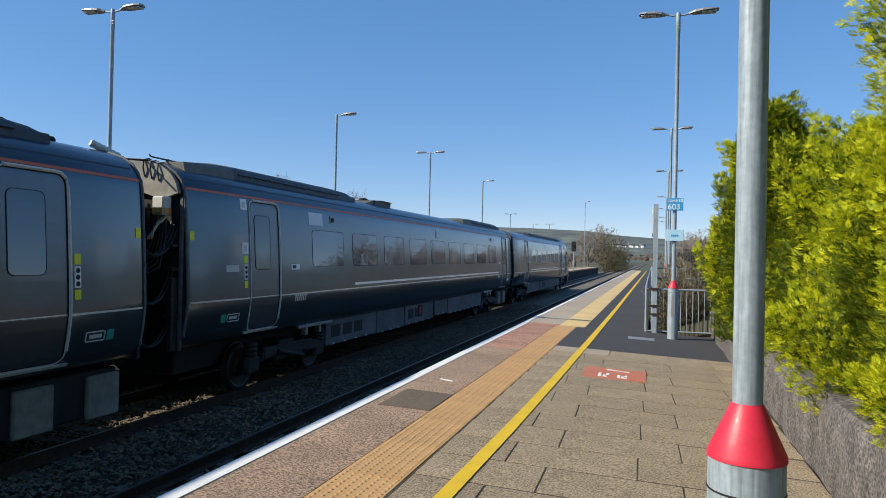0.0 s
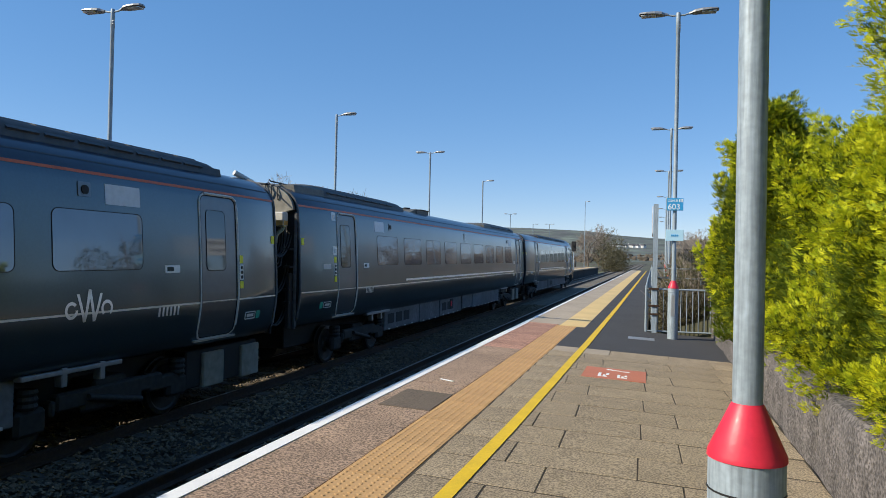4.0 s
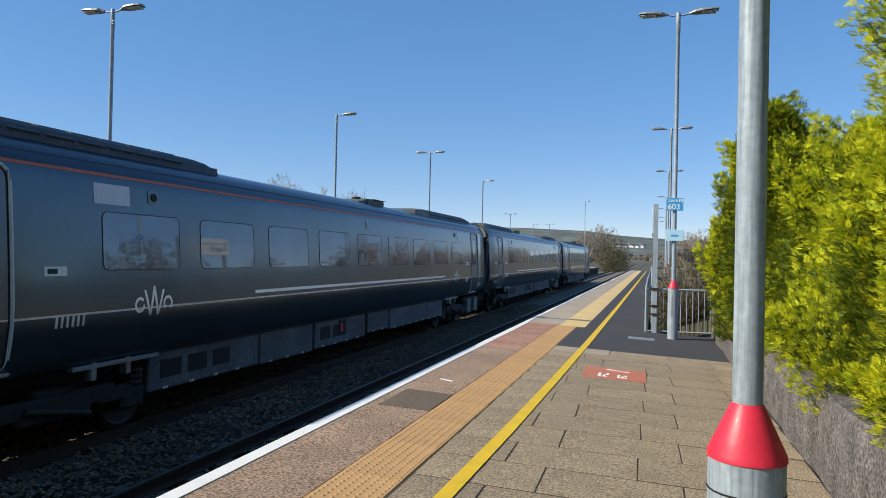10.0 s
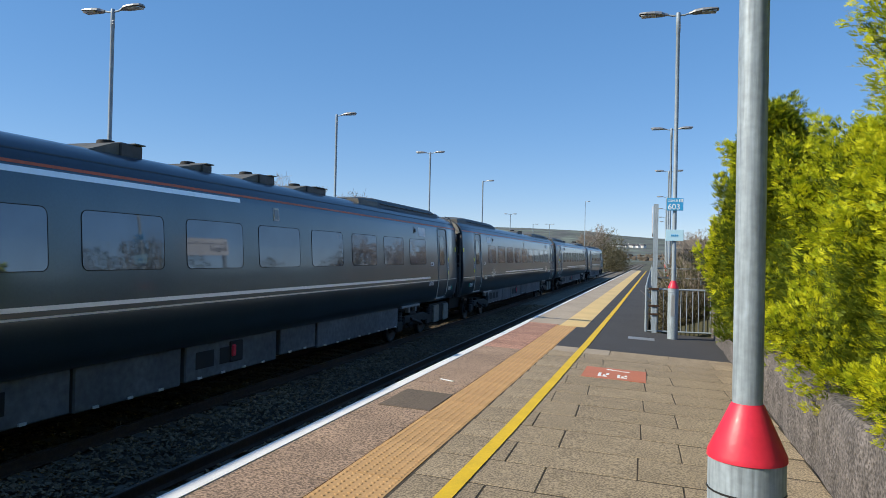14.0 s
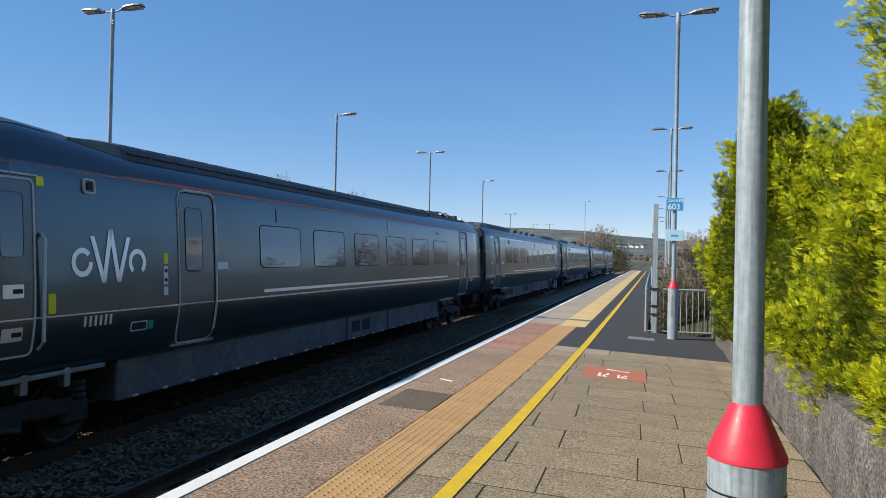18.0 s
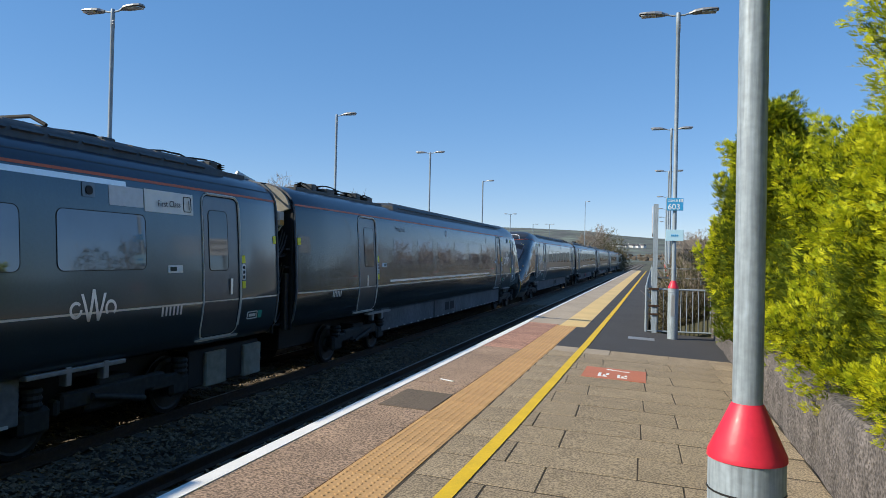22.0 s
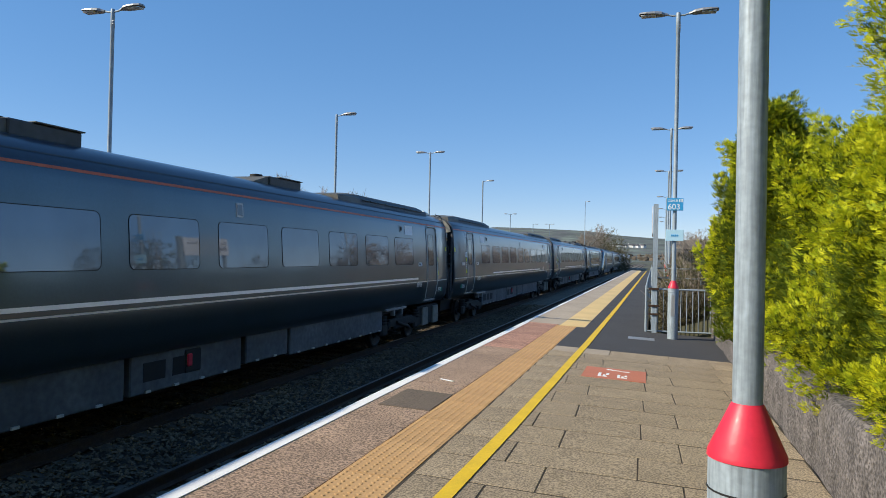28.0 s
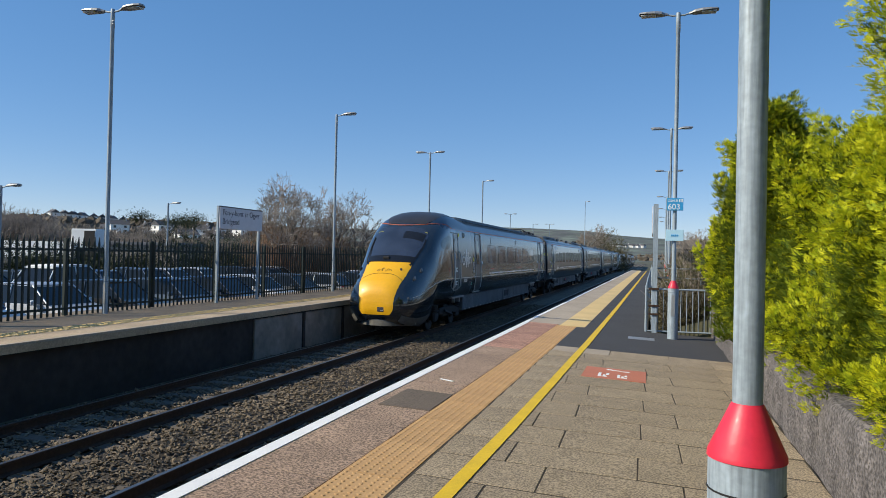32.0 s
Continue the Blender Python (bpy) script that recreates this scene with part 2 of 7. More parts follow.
M["screen"] = material("cab_glass", (0.075, 0.09, 0.12), 0.03, 0.6, big=0.25, bigscale=1.5, coat=0.6)
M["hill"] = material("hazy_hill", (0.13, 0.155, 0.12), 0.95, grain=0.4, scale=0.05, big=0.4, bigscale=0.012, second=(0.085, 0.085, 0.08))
M["house_glass"] = glass_like("house_glass", (0.03, 0.035, 0.04), 0.1)


# ---- mesh helpers ----
def mesh_from(name, verts, faces, mat, smooth=False):
    me = bpy.data.meshes.new(name)
    me.from_pydata([tuple(v) for v in verts], [], faces)
    me.materials.append(mat)
    if smooth:
        for p in me.polygons:
            p.use_smooth = True
        me.set_sharp_from_angle(angle=radians(48))
    me.update()
    return me


def put(name, me, parent=None, label="", at=None):
    ob = new(name, me)
    if parent is not None:
        ob.parent = parent
    if at is not None:
        ob.matrix_basis = at
    return tagged(ob, label)


def thing(name, label, category, at=None, group="", kind=""):
    ob = new(name)
    ob.empty_display_size = 0.2
    if at is not None:
        ob.matrix_basis = at
    return tagged(ob, label, category, group, kind)


def part(name, bm, mat, parent, label="", smooth=False):
    me = bpy.data.meshes.new(name)
    bm.to_mesh(me)
    bm.free()
    me.materials.append(mat)
    if smooth:
        for p in me.polygons:
            p.use_smooth = True
        me.set_sharp_from_angle(angle=radians(48))
    return put(name, me, parent, label)


def smooth_sides(ob):
    for p in ob.data.polygons:
        p.use_smooth = True
    ob.data.set_sharp_from_angle(angle=radians(48))
    return ob


def add_box(bm, x0, x1, y0, y1, z0, z1, bevel=0.0):
    r = bmesh.ops.create_cube(bm, size=1.0)
    for v in r["verts"]:
        v.co = Vector((x0 + (v.co.x + 0.5) * (x1 - x0), y0 + (v.co.y + 0.5) * (y1 - y0), z0 + (v.co.z + 0.5) * (z1 - z0)))
    if bevel:
        es = list({e for v in r["verts"] for e in v.link_edges})
        bmesh.ops.bevel(bm, geom=es, offset=bevel, segments=1, affect="EDGES")
    return r["verts"]


def box(x0, x1, y0, y1, z0, z1, bevel=0.0):
    bm = bmesh.new()
    add_box(bm, x0, x1, y0, y1, z0, z1, bevel)
    return bm


def lathe(bm, rings, seg=16, centre=(0, 0), cap=True):
    """Rings of (z, radius), turned about the upright through centre."""
    rows = []
    for z, r in rings:
        rows.append([bm.verts.new((centre[0] + r * math.cos(2 * math.pi * i / seg), centre[1] + r * math.sin(2 * math.pi * i / seg), z)) for i in range(seg)])
    for a, b in zip(rows, rows[1:]):
        for i in range(seg):
            bm.faces.new((a[i], a[(i + 1) % seg], b[(i + 1) % seg], b[i]))
    if cap:
        bm.faces.new(list(reversed(rows[0])))
        bm.faces.new(rows[-1])
    return bm


def tube_rows(points, radius, seg=8):
    """Vertices and faces of a pipe along points."""
    vs, fs = [], []
    pts = [Vector(p) for p in points]
    for i, p in enumerate(pts):
        d = (pts[min(i + 1, len(pts) - 1)] - pts[max(i - 1, 0)]).normalized()
        a = d.orthogonal().normalized() if abs(d.z) > 0.95 else d.cross(Vector((0, 0, 1))).normalized()
        b = d.cross(a)
        r = radius[i] if isinstance(radius, (list, tuple)) else radius
        for k in range(seg):
            w = 2 * math.pi * k / seg
            vs.append(p + a * r * math.cos(w) + b * r * math.sin(w))
    for i in range(len(pts) - 1):
        for k in range(seg):
            fs.append((i * seg + k, i * seg + (k + 1) % seg, (i + 1) * seg + (k + 1) % seg, (i + 1) * seg + k))
    fs.append(tuple(range(seg - 1, -1, -1)))
    fs.append(tuple((len(pts) - 1) * seg + k for k in range(seg)))
    return vs, fs


def pipe(name, points, radius, mat, parent, label="", seg=8):
    vs, fs = tube_rows(points, radius, seg)
    return put(name, mesh_from(name, vs, fs, mat, True), parent, label)


def loft(rows, closed=False, cap=False):
    """Faces between rows of equal length."""
    n = len(rows[0])
    vs = [v for r in rows for v in r]
    fs = []
    for i in range(len(rows) - 1):
        for k in range(n if closed else n - 1):
            a, b = i * n + k, i * n + (k + 1) % n
            fs.append((a, b, b + n, a + n))
    if cap:
        fs.append(tuple(range(n - 1, -1, -1)))
        fs.append(tuple((len(rows) - 1) * n + k for k in range(n)))
    return vs, fs


def interp(x, xs, ys):
    return float(np.interp(x, xs, ys))


def fall(x):
    """The platform's surface falls away from its edge."""
    return -0.04 * max(0.0, x + 2.94)


# ---- ground, hills, tracks, platforms ----
RAIL = -0.915
TRACK_FAR, TRACK_NEAR = -7.92, -4.47
PLAT_EDGE, PLAT_LEFT = -3.02, -9.42


def smooth(a, b, x):
    t = min(1.0, max(0.0, (x - a) / (b - a)))
    return t * t * (3 - 2 * t)


def terrain(x, y):
    r, az = math.hypot(x, y), math.degrees(math.atan2(x, y))
    z = -1.12
    left = smooth(-18, -32, az) * (1 - smooth(-100, -140, az))
    z += smooth(70, 150, r) * 3.0 * left + smooth(150, 700, r) * 20 * left
    ridge = interp(az, [-180, -60, -25, -9, 0, 5, 20, 180], [60, 70, 80, 97, 70, 57, 60, 60])
    z += smooth(800, 2300, r) * (ridge + 3 * math.sin(az * 0.9) + 1.5 * math.sin(az * 2.3) - 20 * left) + smooth(2300, 4500, r) * 15
    return z


def build_ground():
    radii = [0.0, 6, 14, 25, 40, 60, 80, 100, 125, 150, 180, 215, 255, 300, 350, 420, 520, 650, 820, 1000, 1300, 1600, 1900, 2200, 2500, 3000, 3800, 4600]
    n = 144
    vs, fs = [(0, 0, terrain(0, 1))], []
    for r in radii[1:]:
        for k in range(n):
            a = 2 * math.pi * k / n
            x, y = r * math.sin(a), r * math.cos(a)
            vs.append((x, y, terrain(x, y)))
    for k in range(n):
        fs.append((0, 1 + k, 1 + (k + 1) % n))
    for i in range(len(radii) - 2):
        for k in range(n):
            a, b = 1 + i * n + k, 1 + i * n + (k + 1) % n
            fs.append((a, a + n, b + n, b))
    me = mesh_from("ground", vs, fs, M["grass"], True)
    # haze is put into the colour: hills beyond 750 m are paler, greyer
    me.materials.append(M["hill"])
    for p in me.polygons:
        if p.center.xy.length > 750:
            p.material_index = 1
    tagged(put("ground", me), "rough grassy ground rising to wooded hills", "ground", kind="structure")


build_ground()


def build_car_park():
    bm = box(-75, -13.2, -30, 120, -1.4, -0.90)
    tagged(part("car_park", bm, M["tarmac"], None), "dark tarmac car park behind the station fence", "car park", kind="structure")


build_car_park()


def rail_mesh(y0, y1):
    prof = [(-0.07, -0.16), (-0.07, -0.145), (-0.012, -0.125), (-0.010, -0.045), (-0.035, -0.035), (-0.035, -0.004), (-0.028, 0.0),
            (0.028, 0.0), (0.035, -0.004), (0.035, -0.035), (0.010, -0.045), (0.012, -0.125), (0.07, -0.145), (0.07, -0.16)]
    rows = [[(x, y, z) for x, z in prof] for y in (y0, y1)]
    vs, fs = loft(rows, closed=True, cap=True)
    me = mesh_from("rail", vs, fs, M["rust"])
    me.materials.append(M["rail_top"])
    for p in me.polygons:
        if p.center.z > -0.002 and abs(p.normal.z) > 0.9:
            p.material_index = 1
    return me


def build_tracks():
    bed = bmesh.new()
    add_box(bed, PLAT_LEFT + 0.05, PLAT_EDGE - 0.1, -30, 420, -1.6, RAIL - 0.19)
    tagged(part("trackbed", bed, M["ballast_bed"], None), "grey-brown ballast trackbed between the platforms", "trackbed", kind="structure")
    far = box(PLAT_LEFT + 0.05, PLAT_EDGE - 0.1, 36, 420, RAIL - 0.30, RAIL - 0.165)
    tagged(part("ballast_far", far, M["ballast_far"], None), "grey-brown ballast along the distant line", "trackbed", kind="structure")
    me = rail_mesh(-30, 420)
    slp = bmesh.new()
    add_box(slp, -1.25, 1.25, -0.13, 0.13, -0.36, -0.158, 0.02)
    sm = bpy.data.meshes.new("sleeper")
    slp.to_mesh(sm)
    slp.free()
    sm.materials.append(M["sleeper"])
    for cx, lab in ((TRACK_FAR, "rusty railway track beside the far platform"), (TRACK_NEAR, "rusty railway track beside the near platform")):
        tr = thing("railway_track", lab, "railway track", pose(cx, 0, RAIL), group="railway tracks", kind="structure")
        for s in (-1, 1):
            put("rail", me, tr, at=pose(s * 0.752, 0, 0))
        for k in range(140):
            put("sleeper", sm, tr, at=pose(random.uniform(-0.02, 0.02), -4 + k * 0.65, random.uniform(-0.005, 0.005), 0, 0, random.uniform(-0.6, 0.6)))


build_tracks()


def build_ballast():
    rng = np.random.default_rng(3)
    base = np.array([(1, 0, 0.1), (-1, 0.2, 0), (0, 1, 0.2), (0.1, -1, 0), (0.2, 0.1, 0.7), (0, 0, -1)], float)
    tri = np.array([(0, 2, 4), (2, 1, 4), (1, 3, 4), (3, 0, 4), (2, 0, 5), (1, 2, 5), (3, 1, 5), (0, 3, 5)])
    n = 44000
    y = 2.5 + 36 * rng.random(n) ** 1.55
    x = rng.uniform(PLAT_LEFT + 0.1, PLAT_EDGE - 0.3, n)
    near_rail = np.minimum.reduce([np.abs(x - TRACK_FAR - 0.752), np.abs(x - TRACK_FAR + 0.752), np.abs(x - TRACK_NEAR - 0.752), np.abs(x - TRACK_NEAR + 0.752)])
    keep = near_rail > 0.085
    on_sleeper = (np.minimum(np.abs(x - TRACK_FAR), np.abs(x - TRACK_NEAR)) < 1.2) & (np.abs((y + 4 + 0.325) % 0.65 - 0.325) < 0.12)
    keep &= ~(on_sleeper & (rng.random(n) < 0.4))
    x, y = x[keep], y[keep]
    n = len(x)
    size = rng.uniform(0.016, 0.04, n)
    six = np.abs(x - (TRACK_FAR + TRACK_NEAR) / 2)
    z = RAIL - 0.165 + 0.05 * np.clip(1 - six / 0.8, 0, 1) + rng.uniform(-0.01, 0.025, n)
    pts = base[None] * rng.uniform(0.6, 1.25, (n, 6, 1)) * (size[:, None, None] * np.stack([rng.uniform(0.8, 1.5, n), rng.uniform(0.8, 1.5, n), rng.uniform(0.6, 1.0, n)], 1)[:, None, :])
    a = rng.uniform(0, 2 * math.pi, n)
    b = rng.uniform(-0.7, 0.7, n)
    ca, sa, cb, sb = np.cos(a)[:, None], np.sin(a)[:, None], np.cos(b)[:, None], np.sin(b)[:, None]
    px, py, pz = pts[..., 0], pts[..., 1], pts[..., 2]
    py, pz = py * cb - pz * sb, py * sb + pz * cb
    px, py = px * ca - py * sa, px * sa + py * ca
    v = np.stack([px + x[:, None], py + y[:, None], pz + z[:, None]], -1).reshape(-1, 3)
    f = (tri[None] + 6 * np.arange(n)[:, None, None]).reshape(-1, 3)
    tagged(put("ballast", mesh_from("ballast", v.tolist(), f.tolist(), M["ballast"])), "loose sharp brown-grey ballast stones", "ballast", kind="stuff")


build_ballast()

END_Y = 108.0      # far end of the near platform
TAR_Y, STEP_Y = 13.15, 12.5
NARROW_X, NARROW_Y = -0.16, 17.25
WALL_X = 1.35


def sloped(name, x0, x1, y0, y1, mat, parent, lift=0.0, thick=0.05, label=""):
    """A flat piece that lies on the platform's cross-fall."""
    bm = bmesh.new()
    for v in add_box(bm, x0, x1, y0, y1, -thick, 0.0):
        v.co.z += fall(v.co.x) + lift
    return part(name, bm, mat, parent, label)


def build_near_platform():
    base = thing("platform_near", "paved railway platform with a white edge and yellow line", "platform", kind="structure")
    bm = bmesh.new()
    for x0, x1, y0, y1, zb in ((PLAT_EDGE + 0.06, WALL_X + 0.2, -12, NARROW_Y, -0.06), (PLAT_EDGE + 0.06, NARROW_X + 0.1, NARROW_Y, END_Y, -0.06)):
        for v in add_box(bm, x0, x1, y0, y1, -1.5, 0.0):
            if v.co.z > -1:
                v.co.z = fall(v.co.x) + zb
    part("platform_wall", bm, M["joint"], base)
    bm = box(PLAT_EDGE + 0.04, PLAT_EDGE + 0.06, -12, END_Y, -1.5, -0.14)
    part("face_wall", bm, M["dark_wall"], base, "sooty brick platform face")
    sloped("tarmac", -1.72, WALL_X + 0.1, TAR_Y, 17.0, M["tarmac"], base)
    sloped("tarmac", -1.53, NARROW_X + 0.08, 17.0, END_Y, M["tarmac"], base)
    sloped("tarmac", -2.05, -1.53, 17.0, END_Y, M["tarmac"], base, lift=-0.006)
    sloped("tarmac", -0.08, WALL_X + 0.1, 17.0, NARROW_Y, M["tarmac"], base, lift=-0.004)
    sloped("concrete_coping", PLAT_EDGE, -2.05, 17.2, END_Y, M["coping_far"], base, thick=0.12)
    sloped("pale_tactile_strip", -2.12, -1.53, 17.0, END_Y, M["tactile_far"], base, lift=0.005, label="pale buff tactile paving strip")
    sloped("white_edge_line", PLAT_EDGE - 0.004, PLAT_EDGE + 0.125, -12, 17.2, M["white_line"], base, lift=0.005, thick=0.13, label="white painted platform edge")
    sloped("white_edge_line", PLAT_EDGE - 0.004, PLAT_EDGE + 0.09, 17.2, END_Y, M["white_line"], base, lift=0.004, thick=0.13)
    line = [(-12, -1.72), (4.6, -1.345), (6.6, -1.295), (9.5, -1.25), (14, -1.20), (24, -1.14), (50, -1.04), (END_Y, -0.86)]
    rows = []
    for y, x in line:
        w = 0.060
        rows.append([(x - w, y, fall(x - w) + 0.009), (x + w, y, fall(x + w) + 0.009)])
    vs, fs = loft(rows)
    put("yellow_line", mesh_from("yellow_line", vs, [f[::-1] for f in fs], M["yellow_line"]), base, "worn yellow safety line")
    sloped("pale_kerb_strip", -1.70, -0.71, STEP_Y, TAR_Y, M["coping_far"], base, lift=0.004)
    sloped("cover_plate", -0.48, 0.07, 15.45, 15.9, M["lamp"], base, lift=0.006)
    red = sloped("red_patch", -0.95, -0.06, 10.10, 11.05, M["red_slab"], base, lift=0.006, label="faded red painted patch with a pale sign")
    # a worn sign of a plank over two blocks
    for x0, x1, y0, y1 in ((-0.64, -0.56, 10.86, 10.94), (-0.56, -0.44, 10.84, 10.89), (-0.44, -0.30, 10.80, 10.85), (-0.73, -0.69, 10.30, 10.55), (-0.66, -0.62, 10.28, 10.40), (-0.62, -0.58, 10.40, 10.56), (-0.73, -0.60, 10.24, 10.28),
                           (-0.46, -0.42, 10.30, 10.50), (-0.40, -0.36, 10.30, 10.40), (-0.36, -0.32, 10.38, 10.50), (-0.46, -0.32, 10.24, 10.28)):
        sloped("pale_mark", x0, x1, y0, y1, M["white"], red, lift=0.009, thick=0.004)
    # paving slabs, laid in broken bond over dark mortar
    sloped("mortar_bed", -1.72, WALL_X, STEP_Y - 16.1, STEP_Y + 0.01, M["mortar"], base, lift=-0.0035, thick=0.05)
    for k in range(26):
        y1 = 12.57 - k * 0.6318
        y0 = y1 - 0.6318
        skew = max(0.2, 0.65 + (y1 - 6.0) * 0.55)
        first = -0.715 - 0.006 * k if k % 2 else -1.07 - 0.0055 * k
        xs = [-1.70] + [first + 1.043 * j for j in range(3) if first + 1.043 * j < WALL_X - 0.1] + [WALL_X]
        for a, b in zip(xs, xs[1:]):
            bm = bmesh.new()
            g0, g1 = random.uniform(0.003, 0.008), random.uniform(0.003, 0.008)
            add_box(bm, a + g0, b - g1, random.uniform(0.008, 0.016), 0.6318 - random.uniform(0.006, 0.013), -0.05, 0.0, 0.003)
            for v in bm.verts:
                v.co.z += fall(v.co.x)
                v.co.x += 1.08
            me = bpy.data.meshes.new("paving_slab")
            bm.to_mesh(me)
            bm.free()
            me.materials.append(M["slab"])
            put("paving_slab", me, base, at=pose(-1.08, y0, random.uniform(0.0, 0.0025), random.uniform(-0.05, 0.05), random.uniform(-0.03, 0.03), skew))
    # the row of thin slabs beside the kerb strip
    sloped("paving_slab", -0.70, 0.30, STEP_Y + 0.004, TAR_Y - 0.004, M["slab"], base)
    sloped("paving_slab", 0.308, WALL_X, STEP_Y + 0.004, TAR_Y - 0.004, M["slab"], base)
    # coping slabs
    y, k = -3.0, 0
    while y < 17.1:
        n = 0.95 if y < 11.5 else 0.47
        c = sloped("coping_slab", PLAT_EDGE + 0.10, -2.206, y + 0.004, min(17.2, y + n - 0.004), M["coping_red"] if y > 11.5 else M["coping"], base, lift=random.uniform(-0.003, 0.001), thick=0.12)
        y += n
        k += 1
    sloped("drain_cover", -2.78, -2.21, 6.94, 7.86, M["patch"], base, lift=0.004, label="dark patched coping")
    # blistered tactile tiles
    t = 0.45
    bm = bmesh.new()
    add_box(bm, 0.003, 0.477, 0.003, t - 0.003, -0.05, 0.0)
    for i in range(7):
        for j in range(7):
            cx, cy = 0.034 + i * 0.0685, 0.032 + j * 0.0642
            lathe(bm, [(0.0, 0.017), (0.0055, 0.011)], 6, (cx, cy))
    for v in bm.verts:
        v.co.z += fall(v.co.x - 2.2) - fall(-2.2)
    me = bpy.data.meshes.new("tactile_tile")
    bm.to_mesh(me)
    bm.free()
    me.materials.append(M["tactile"])
    for k in range(44):
        put("tactile_tile", me, base, at=pose(-2.2, 16.97 - t * (k + 1), fall(-2.2) + random.uniform(-0.002, 0.001)))


def build_left_platform():
    base = thing("platform_far", "opposite railway platform with sooty brick face", "platform", kind="structure")
    z = 0.09
    part("face_wall", box(PLAT_LEFT - 3.6, PLAT_LEFT - 0.12, -40, 130, -1.5, z - 0.16), M["dark_wall"], base, "sooty dark brick platform face")
    part("tarmac", box(PLAT_LEFT - 3.7, PLAT_LEFT - 1.25, -40, 130, z - 0.17, z - 0.006), M["far_tarmac"], base)
    part("coping", box(PLAT_LEFT - 1.25, PLAT_LEFT, -40, 130, z - 0.15, z), M["coping_tan"], base)
    part("white_edge_line", box(PLAT_LEFT - 0.09, PLAT_LEFT + 0.003, -40, 130, z - 0.03, z + 0.004), M["coping_far"], base, "worn pale platform edge")
    part("tactile_strip", box(PLAT_LEFT - 1.24, PLAT_LEFT - 0.80, -40, 130, z - 0.02, z + 0.006), M["tactile_far"], base)
    for row in range(3):
        bm = bmesh.new()
        for k in range(240):
            add_box(bm, PLAT_LEFT - 1.20 + row * 0.14, PLAT_LEFT - 1.12 + row * 0.14, 4.0 + k * 0.12, 4.06 + k * 0.12, z + 0.005, z + 0.014)
        part("blister_row", bm, M["tactile_far"], base)
    for k in range(9):
        y0 = 15.3 + k * 2.6
        p = part("concrete_panel", box(PLAT_LEFT - 0.12, PLAT_LEFT - 0.06, y0, y0 + 2.45, -1.2, z - 0.2, 0.01), M["pale_wall"], base)
        part("rib", box(PLAT_LEFT - 0.12, PLAT_LEFT - 0.03, y0 + 2.47, y0 + 2.58, -1.2, z - 0.17), M["dark_wall"], p)


build_near_platform()
build_left_platform()


# ---- the train ----
def words(name, body, size, mat, parent, m, bold=0.0):
    """Letters as a thin mesh."""
    cu = bpy.data.curves.new(name, "FONT")
    cu.body, cu.size, cu.extrude, cu.align_x = body, size, 0.001, "LEFT"
    cu.offset = bold
    tmp = bpy.data.objects.new(name, cu)
    scene.collection.objects.link(tmp)
    bpy.context.view_layer.update()
    me = bpy.data.meshes.new_from_object(tmp.evaluated_get(bpy.context.evaluated_depsgraph_get()))
    bpy.data.objects.remove(tmp)
    me.materials.clear()
    me.materials.append(mat)
    return put(name, me, parent, at=m)


PITCH_MID, LEN_DRIVE = 25.655, 25.646
HALF = 12.318       # reference half length of a middle car
NEAR_END, FAR_END = -12.25, 12.45       # the two ends of its body
BODY = [(0.10, 1.10), (0.16, 1.20), (0.30, 1.284), (0.60, 1.333), (0.80, 1.352), (0.92, 1.351), (1.30, 1.334), (1.70, 1.310), (2.10, 1.282), (2.40, 1.256), (2.53, 1.232),
        (2.64, 1.175), (2.76, 1.07), (2.86, 0.90), (2.93, 0.66), (2.97, 0.36), (2.985, 0.0)]
BZ = [z - RAIL for z, _ in BODY]      # heights above the rail
BX = [x for _, x in BODY]


def side_x(z):
    return interp(z, BZ, BX)


# where the ends of the car being built begin to draw in
TAPER = {"lo": -99.0, "hi": 99.0}


def draw_in(y):
    return 1.0 - 0.03 * max(0.0, y - TAPER["hi"], TAPER["lo"] - y)


def rounded_rows(a0, a1, z0, z1, r, n=6):
    """Heights and spans of a rounded rectangle."""
    rows = []
    for k in range(n + 1):
        w = math.pi / 2 * k / n
        rows.append((z0 + r * (1 - math.cos(w)), r * (1 - math.sin(w))))
    steps = max(1, int((z1 - z0) / 0.15))
    for k in range(1, steps):
        rows.append((z0 + r + (z1 - z0 - 2 * r) * k / steps, 0.0))
    for k in range(n, -1, -1):
        w = math.pi / 2 * k / n
        rows.append((z1 - r * (1 - math.cos(w)), r * (1 - math.sin(w))))
    return [(z, a0 + d, a1 - d) for z, d in rows]


def patch(name, y0, y1, z0, z1, mat, parent, off=0.006, r=0.05, side=1, label="", fx=side_x):
    """A thin panel that follows the car's side. Heights above the rail."""
    rows = []
    breaks = [c for c in (TAPER["lo"], TAPER["hi"]) if y0 + 0.15 < c < y1 - 0.15]
    for z, a, b in rounded_rows(y0, y1, z0, z1, min(r, (y1 - y0) / 2.01, (z1 - z0) / 2.01)):
        rows.append([(side * (fx(z) * draw_in(y) + off), y, z) for y in (a, *breaks, b)])
    n, m = len(rows), len(rows[0])
    vs, fs = loft(rows)
    vs = vs + [(v[0] - side * (off + 0.02), v[1], v[2]) for v in vs]
    edge = [j for j in range(m)] + [i * m + m - 1 for i in range(1, n)] + [(n - 1) * m + j for j in range(m - 2, -1, -1)] + [i * m for i in range(n - 2, 0, -1)]
    fs += [(q, p, p + n * m, q + n * m) for p, q in zip(edge, edge[1:] + edge[:1])]
    if side < 0:
        fs = [f[::-1] for f in fs]
    return put(name, mesh_from(name, vs, fs, mat), parent, label)


